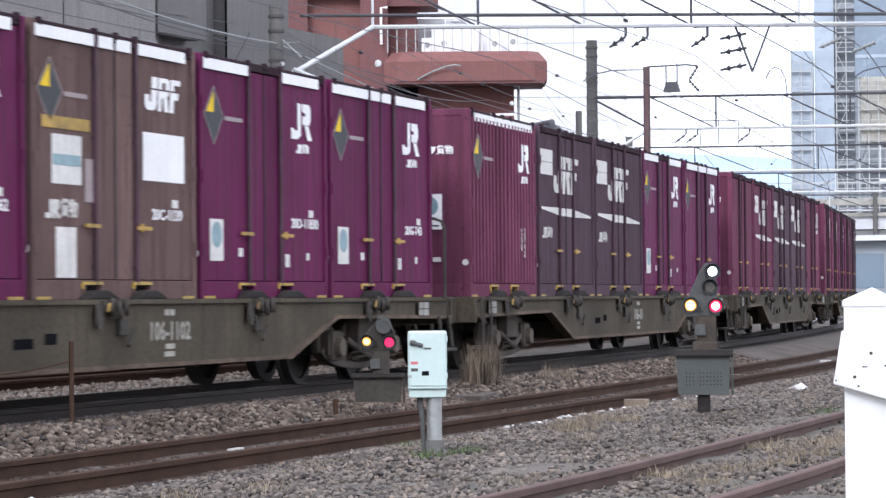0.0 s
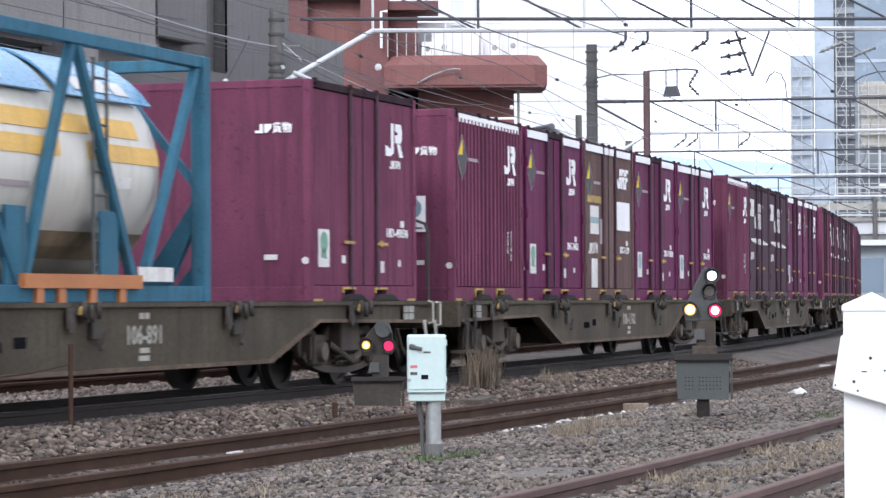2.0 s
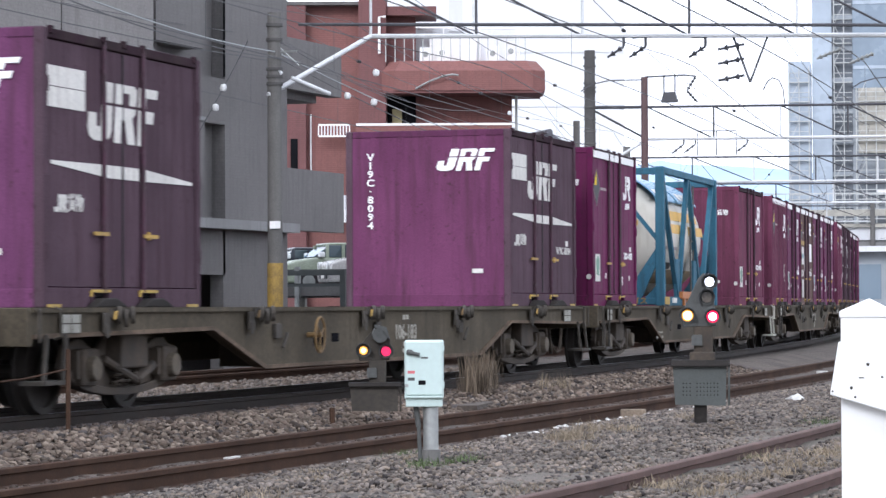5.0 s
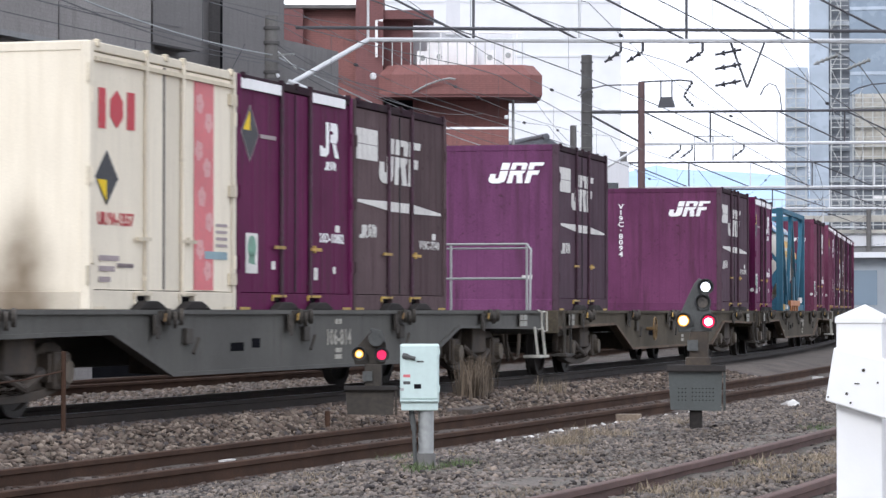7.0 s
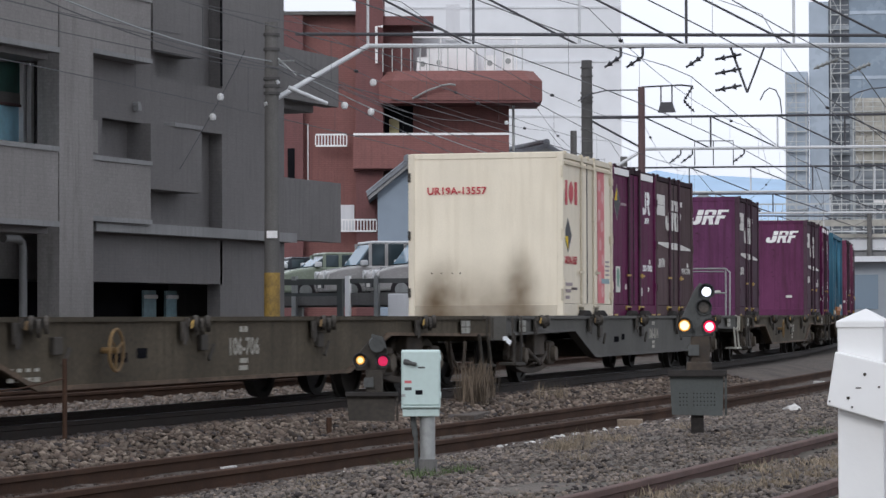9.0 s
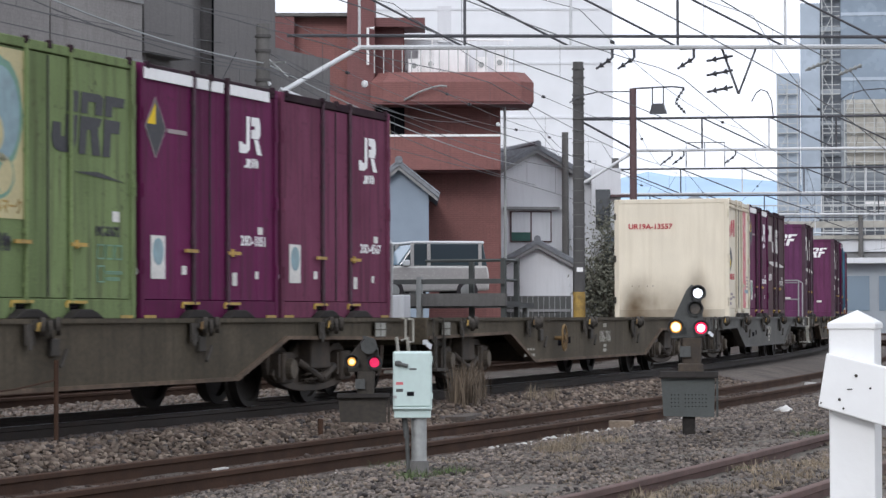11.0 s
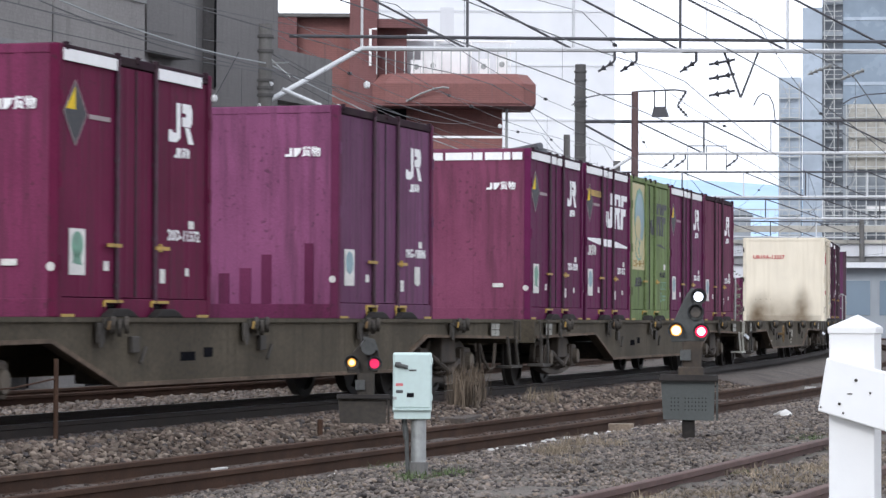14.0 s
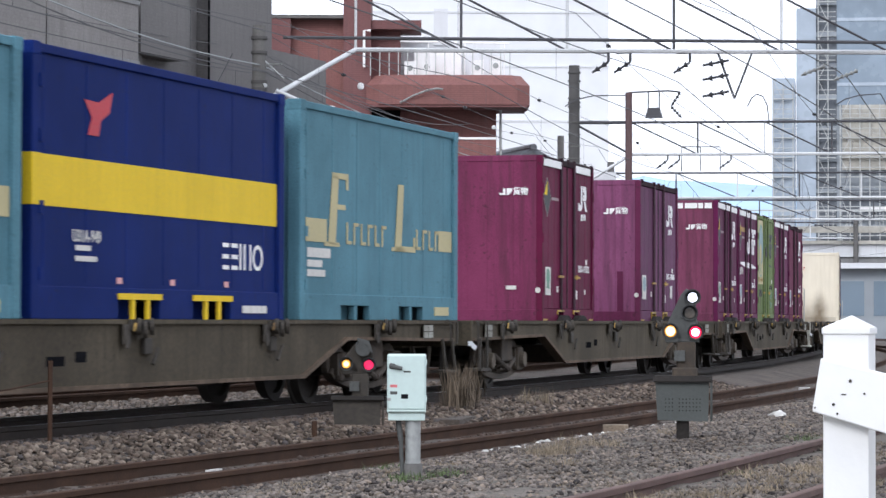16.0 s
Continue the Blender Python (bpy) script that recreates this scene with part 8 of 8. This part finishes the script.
def car_rack():
    """A two-level steel parking rack with posts, decks and machinery boxes."""
    t = thing("parking_rack", "two-level steel parking rack with dark posts", "parking rack")
    part("deck", Geo().box(66.5, 75.0, 25.6, 35.0, 1.28, 1.42), M_DARKGREY, t, m=pose(0, 0, 0))
    part("deck", Geo().box(66.5, 67.6, 23.4, 25.6, 1.28, 1.42), M_DARKGREY, t)
    for x, y in ((66.5, 23.5), (67.5, 23.5), (66.9, 24.5)):
        part("frame_post", Geo().box(x - 0.06, x + 0.06, y - 0.06, y + 0.06, -0.4, 2.5), M_PLATE, t)
    for z in (1.95, 2.45):
        part("frame_rail", Geo().tube((66.5, 23.5, z), (67.5, 23.5, z), 0.04, 6), M_PLATE, t)
        part("frame_rail", Geo().tube((66.5, 23.5, z), (66.5, 25.6, z), 0.04, 6), M_PLATE, t)
    part("deck_edge", Geo().box(66.35, 66.5, 23.4, 35.0, 1.30, 1.62), M_CONCRETE, t)
    part("guard_beam", Geo().box(66.30, 66.38, 23.4, 35.0, 1.86, 1.98), M_DARKGREY, t)
    for y in (25.7, 27.1, 27.9, 29.4, 31.2, 33.0):
        part("rack_post", Geo().box(66.25, 66.40, y - 0.06, y + 0.06, -0.4, 2.05), M_GALV if y != 27.9 else M_WHITE, t)
    for y in (25.8, 29.0, 33.0):
        part("rack_post", Geo().box(74.8, 74.95, y - 0.07, y + 0.07, -0.4, 1.3), M_GALV, t)
    part("frame_post", Geo().box(64.40, 64.52, 27.26, 27.40, -0.4, 1.95), M_PLATE, t)
    part("frame_rail", Geo().box(64.42, 64.50, 27.40, 30.5, 1.80, 1.92).box(64.42, 64.50, 27.40, 30.5, 1.52, 1.60), M_PLATE, t)
    part("machine_box", Geo().box(65.2, 65.7, 25.7, 26.35, 0.5, 1.58), M_PALEWALL, t, "pale machinery box", bevel=0.02)


car_rack()
car(70.4, 28.7, 1.42, 127, M_CARTAUPE, "taupe small van with a white roof parked on the rack", roof=M_CARWHITE, h=1.62, l=3.3)
car(69.0, 26.7, 1.42, 127, M_CARTAUPE, "taupe boxy small car with a white roof parked on the rack", roof=M_CARWHITE, h=1.60, l=3.3)
car(71.7, 30.6, 1.42, 127, M_CARGREEN, "pale green small car parked on the rack", h=1.36, l=3.3)
car(73.2, 32.3, 1.42, 127, M_CARDARK, "dark small car parked on the rack", h=1.28, l=3.3)
car(64.0, 28.4, -0.32, 150, M_CARBLUE, "dark blue van parked before the rack", h=1.2, l=3.4)
car(71.0, 29.6, -0.32, 150, M_CARDARK, "dark low car parked under the rack", h=1.35)


# ---- the distance ----
def white_tower():
    t = thing("office_tower", "tall off-white tower far behind the brick building", "building")
    m = pose(162.4, 50.3, 0, 0, 0, -69.0)
    part("wall", Geo().box(-16.0, 0.0, 0, 14, -0.4, 46.0), M_TOWERWHITE, t, m=m)
    for i in range(13):
        part("floor_line", Geo().box(-16.0, 0.01, -0.05, 0.0, 3.2 + i * 3.3, 3.32 + i * 3.3), M_PALEWALL, t, m=m)


white_tower()


def scaffold_tower():
    t = thing("tower_under_construction", "hazy blue-grey tower wrapped in scaffolding", "building")
    m = pose(252.4, 62.4, 0, 0, 0, -77.0)

    def b(name, x0, x1, y0, y1, z0, z1, mat, par=t, label=""):
        return part(name, Geo().box(x0, x1, y0, y1, z0, z1), mat, par, label, m=m)
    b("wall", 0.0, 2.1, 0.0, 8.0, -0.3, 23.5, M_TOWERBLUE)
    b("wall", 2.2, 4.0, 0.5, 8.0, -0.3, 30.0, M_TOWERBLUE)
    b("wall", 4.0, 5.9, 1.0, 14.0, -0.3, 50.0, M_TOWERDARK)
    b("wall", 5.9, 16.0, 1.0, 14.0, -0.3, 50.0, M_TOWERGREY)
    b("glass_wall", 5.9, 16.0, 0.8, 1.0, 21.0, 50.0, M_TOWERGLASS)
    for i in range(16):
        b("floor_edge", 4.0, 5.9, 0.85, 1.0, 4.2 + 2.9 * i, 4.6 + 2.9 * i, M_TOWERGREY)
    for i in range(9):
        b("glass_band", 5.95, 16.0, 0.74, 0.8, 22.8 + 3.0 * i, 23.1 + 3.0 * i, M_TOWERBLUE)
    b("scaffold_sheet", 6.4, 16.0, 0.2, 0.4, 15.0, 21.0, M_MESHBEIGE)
    # dark sheets before the wall, painting shaded storeys behind the scaffold
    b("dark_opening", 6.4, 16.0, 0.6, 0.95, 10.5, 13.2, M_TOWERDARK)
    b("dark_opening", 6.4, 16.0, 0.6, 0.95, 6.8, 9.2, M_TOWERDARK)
    b("white_beam", 6.6, 16.0, 0.3, 0.6, 9.4, 9.7, M_WHITE)
    b("white_beam", 8.0, 16.0, 0.3, 0.6, 11.2, 11.6, M_WHITE)
    k = 0
    for x0, x1, z1, y in ((0.1, 2.0, 23.0, -0.5), (4.2, 5.8, 44.0, 0.2), (6.2, 16.0, 21.0, -0.3)):
        g = Geo()
        for i in range(int((x1 - x0) / 0.9) + 1):
            g.tube((x0 + i * 0.9, y, 0), (x0 + i * 0.9, y, z1), 0.05, 5)
        for i in range(int(z1 / 1.8)):
            g.box(x0, x1, y - 0.1, y + 0.35, 1.8 * i + 1.7, 1.8 * i + 1.78)
            g.tube((x0, y, 1.8 * i + 2.6), (x1, y, 1.8 * i + 2.6), 0.035, 5)
            g.tube((x0, y, 1.8 * i + 2.15), (x1, y, 1.8 * i + 2.15), 0.025, 5)
            g.tube((x0 + (0.9 if i % 2 else 0.0), y, 1.8 * i + 1.7), (x0 + (0.0 if i % 2 else 0.9), y, 1.8 * i + 3.5), 0.03, 5)
        part("scaffold", g, M_SCAFF, t, "pale tube scaffold with walkways", m=m)


scaffold_tower()


def station_deck():
    """A pale elevated walkway with railings across the far end of the yard."""
    t = thing("elevated_walkway", "pale elevated walkway with mesh railings", "walkway")
    m = pose(190.9, 59.8, 0, 0, 0, -75.5)

    def b(name, x0, x1, y0, y1, z0, z1, mat, label=""):
        return part(name, Geo().box(x0, x1, y0, y1, z0, z1), mat, t, label, m=m)
    b("deck", 0, 34, 0, 4, 5.6, 6.5, M_PALEWALL)
    b("fascia", 0, 34, -0.3, 0, 6.5, 6.75, M_MESHBEIGE)
    b("fascia", 0, 34, -0.4, 0, 7.3, 7.75, M_MESHBEIGE)
    b("soffit", 0, 34, 0.2, 3.8, 5.2, 5.6, M_TRIM)
    for x in (2, 9, 16, 23, 30):
        b("column", x, x + 0.7, 1.5, 2.3, -0.4, 5.2, M_TRIM)
    g = Geo()
    for i in range(69):
        g.box(i * 0.5 - 0.02, i * 0.5 + 0.02, -0.1, -0.06, 7.75, 8.9)
    g.box(0, 34, -0.1, -0.04, 8.85, 8.95).box(0, 34, -0.1, -0.04, 8.3, 8.36)
    part("railing", g, M_SCAFF, t, "pale mesh railing", m=m)
    t2 = thing("station_building", "hazy blue-grey low station building", "building")
    m2 = pose(176.0, 39.6, 0, 0, 0, -77)
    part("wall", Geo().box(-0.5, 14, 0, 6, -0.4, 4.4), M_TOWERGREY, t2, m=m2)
    part("roof", Geo().box(-1.0, 14.5, -1.0, 7, 4.4, 4.75), M_PALEWALL, t2, m=m2)
    for i in range(5):
        part("window", Geo().box(0.2 + i * 2.4, 2.0 + i * 2.4, -0.05, 0.0, 1.4, 3.6), M_SKYGLASS, t2, m=m2)
    t3 = thing("low_building", "pale low building beyond the yard", "building", "low buildings in the distance")
    part("wall", Geo().box(0, 9, 0, 8, -0.4, 4.6), M_PALEWALL, t3, m=pose(170.0, 53.5, 0, 0, 0, -74))
    part("roof", Geo().box(-0.3, 9.3, -0.3, 8.3, 4.6, 4.9), M_TRIM, t3, m=pose(170.0, 53.5, 0, 0, 0, -74))
    for i in range(3):
        part("window", Geo().box(0.8 + i * 2.8, 2.6 + i * 2.8, -0.05, 0.0, 2.2, 3.6), M_GLASS, t3, m=pose(170.0, 53.5, 0, 0, 0, -74))


station_deck()
for x, y, w, z, mt, lb in ((308.3, 85.8, 3.0, 15.0, M_MESHBEIGE, "hazy beige house roof on the horizon"), (309.0, 83.4, 2.6, 14.4, M_PALEWALL, "hazy pale house on the horizon"), (309.6, 81.0, 2.4, 13.9, M_TOWERGREY, "hazy grey house on the horizon")):
    t = thing("distant_house", lb, "house", "low buildings in the distance")
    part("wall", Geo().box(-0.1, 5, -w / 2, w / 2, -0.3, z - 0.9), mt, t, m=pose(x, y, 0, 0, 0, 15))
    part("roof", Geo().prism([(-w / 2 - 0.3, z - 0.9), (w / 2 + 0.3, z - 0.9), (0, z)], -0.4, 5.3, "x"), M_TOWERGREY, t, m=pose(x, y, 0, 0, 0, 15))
t = thing("parked_van", "small dark purple van parked beyond the bushes", "van", at=pose(105.6, 30.85, -0.33, 0, 0, 105))
part("body", Geo().prism([(-1.3, 0.3), (1.3, 0.3), (1.3, 1.3), (0.9, 1.45), (0.6, 2.5), (-1.25, 2.55), (-1.3, 1.4)], -0.75, 0.75), M_MAROON, t, bevel=0.08)
part("window", Geo().box(-1.1, 0.5, -0.77, -0.751, 1.5, 2.3).box(-1.1, 0.5, 0.751, 0.77, 1.5, 2.3), M_CARGLASS, t)
for sx in (-0.85, 0.85):
    for sy in (-0.77, 0.55):
        part("wheel", Geo().tube((sx, sy, 0.3), (sx, sy + 0.22, 0.3), 0.32, 16), M_RUBBER, t)
t = thing("white_cabinet", "small white cabinet beside the tracks", "cabinet", at=pose(104.3, 30.7, -0.4, 0, 0, 16))
part("body", Geo().box(-0.25, 0.25, -0.22, 0.22, 0, 2.1), M_WHITE, t, bevel=0.02)
part("roof", Geo().box(-0.3, 0.3, -0.26, 0.26, 2.1, 2.16), M_TRIM, t)
rng = random.Random(5)
g = Geo()
n = 80
for i in range(n + 1):
    a = radians(2 + 40 * i / n)
    h = 148 + 14 * noise.noise(Vector((i * 0.12, 3.0, 0))) + 9 * noise.noise(Vector((i * 0.5, 9.0, 0)))
    for rad, z in ((2600, -1.0), (2750, h * 0.6), (3000, h), (3400, -1.0)):
        g.v.append((rad * math.cos(a), rad * math.sin(a), z))
g.f = [(i * 4 + j, (i + 1) * 4 + j, (i + 1) * 4 + j + 1, i * 4 + j + 1) for i in range(n) for j in range(3)]
tagged(part("backdrop_hills", g, M_HILL, smooth=True), "hills painted haze blue on the horizon", "hills", kind="structure")

# ---- loose ballast, many small stones ----
def strew(name, runs, mixed, label, category, seed, sink=0.0):
    """Stones over stretches of the bed, dealt out to several kinds of stone by share."""
    got = [scatter(*r) for r in runs]
    spots, sizes = np.concatenate([a for a, _ in got]) - np.array([0, 0, sink]), np.concatenate([b for _, b in got])
    pick, low = np.random.default_rng(seed).random(len(spots)), 0.0
    for k, (share, material, hue) in enumerate(mixed):
        mine = (pick >= low) & (pick < low + share)
        stones(name, spots[mine], sizes[mine], material, hue + " " + label, category, seed=seed + k)
        low += share


strew("gravel", ((10.5, 24.0, -10.6, -5.0, 480, 0.034, 11), (10.5, 24.0, -5.0, -4.6, 260, 0.04, 12), (24.0, 40.0, -7.6, -4.6, 330, 0.040, 14)),
      ((0.66, M_STONE2, "grey-brown"), (0.18, M_STONETAN, "tan"), (0.16, M_STONEDARK, "dark")), "gravel between the near tracks", "gravel", 5)
strew("ballast_stones", ((12.0, 30.0, -2.75, -1.75, 420, 0.060, 21), (30.0, 50.0, -2.75, -1.75, 240, 0.064, 22)),
      ((0.60, M_STONE, "brown"), (0.30, M_STONETAN, "tan"), (0.10, M_STONEDARK, "dark")), "ballast stones heaped between the tracks", "ballast", 50)
# dark stones: some grime, mostly the train's shade put into their colour
strew("grimy_ballast", ((12.0, 30.0, -1.75, -0.9, 420, 0.056, 23), (30.0, 50.0, -1.75, -0.9, 240, 0.060, 24)),
      ((0.45, M_STONEDARK, "dark"), (0.48, M_RUSTSTONE, "rust-stained"), (0.07, M_STONE, "brown")), "grimy ballast darkened for train shade beside the rail", "ballast", 60)
strew("rusty_ballast", ((12.0, 30.0, -4.5, -2.9, 330, 0.052, 41), (30.0, 46.0, -4.5, -2.9, 200, 0.058, 42), (18.0, 46.0, -0.9, 1.2, 150, 0.06, 43)),
      ((1.0, M_RUSTSTONE, "rust-stained dark"),), "ballast between the rails", "ballast", 70, 0.02)
strew("pale_ballast", ((20.0, 48.0, 1.2, 6.0, 130, 0.062, 31),), ((0.5, M_STONE2, "grey"), (0.15, M_STONETAN, "pale"), (0.35, M_STONE, "brown")), "ballast stones beyond the train", "ballast", 80)
rng = np.random.default_rng(9)
pts, sz = [], []
for k in range(34):
    s, o = rng.uniform(15, 36), -4.9 + rng.normal(0, 0.14)
    x, y, _ = on_line(s, o)
    pts.append((x, y, bed_height(o) + 0.005)), sz.append(rng.uniform(0.03, 0.075))
for k in range(46):
    o = -4.72 + rng.normal(0, 0.09)
    x, y, _ = on_line(rng.uniform(24.2, 30.5), o)
    pts.append((x, y, bed_height(o) + 0.008)), sz.append(rng.uniform(0.03, 0.085))
stones("pale_stones", np.array(pts), np.array(sz), M_WHITESTONE, "scattered whitish stones along the rail", "stones", seed=10)

# ---- how the train runs ----
RUN_T = [0, 1, 2, 3, 4, 5, 6, 7, 8, 9, 10, 11, 12, 13, 14, 15, 16]
RUN_S = [0.00, 10.04, 19.90, 29.58, 39.06, 48.34, 57.45, 66.38, 75.15, 83.80, 92.35, 100.83, 109.29, 117.80, 126.47, 135.20, 143.93]
RUN = np.polyfit(RUN_T, RUN_S, 6)


def wagon_pose(mid, t):
    s = mid + float(np.polyval(RUN, t)) - float(np.polyval(RUN, 0))
    x0, y0, _ = on_line(s - 7.1)
    x1, y1, _ = on_line(s + 7.1)
    return Matrix.Translation(((x0 + x1) / 2, (y0 + y1) / 2, 0)) @ Matrix.Rotation(math.atan2(y1 - y0, x1 - x0), 4, "Z")


def motions():
    when = [i * 0.5 for i in range(33)]
    for mid, w in CARS.items():
        walk(w, [(t, wagon_pose(mid, t)) for t in when])
    # wheels of 0.405 m radius, rolling with the train
    ticks = [i / FPS for i in range(16 * FPS + 1)]
    roll = [(float(np.polyval(RUN, t)) - float(np.polyval(RUN, 0))) / 0.405 for t in ticks]
    for w, ax in SPIN:
        walk(w, [(t, pose(ax, 0, 0.405) @ Matrix.Rotation(a, 4, "Y")) for t, a in zip(ticks, roll)])
    for c, mid, dx in LOADS:
        walk(c, [(t, wagon_pose(mid, t) @ pose(dx, 0, 1.0)) for t in when])


motions()
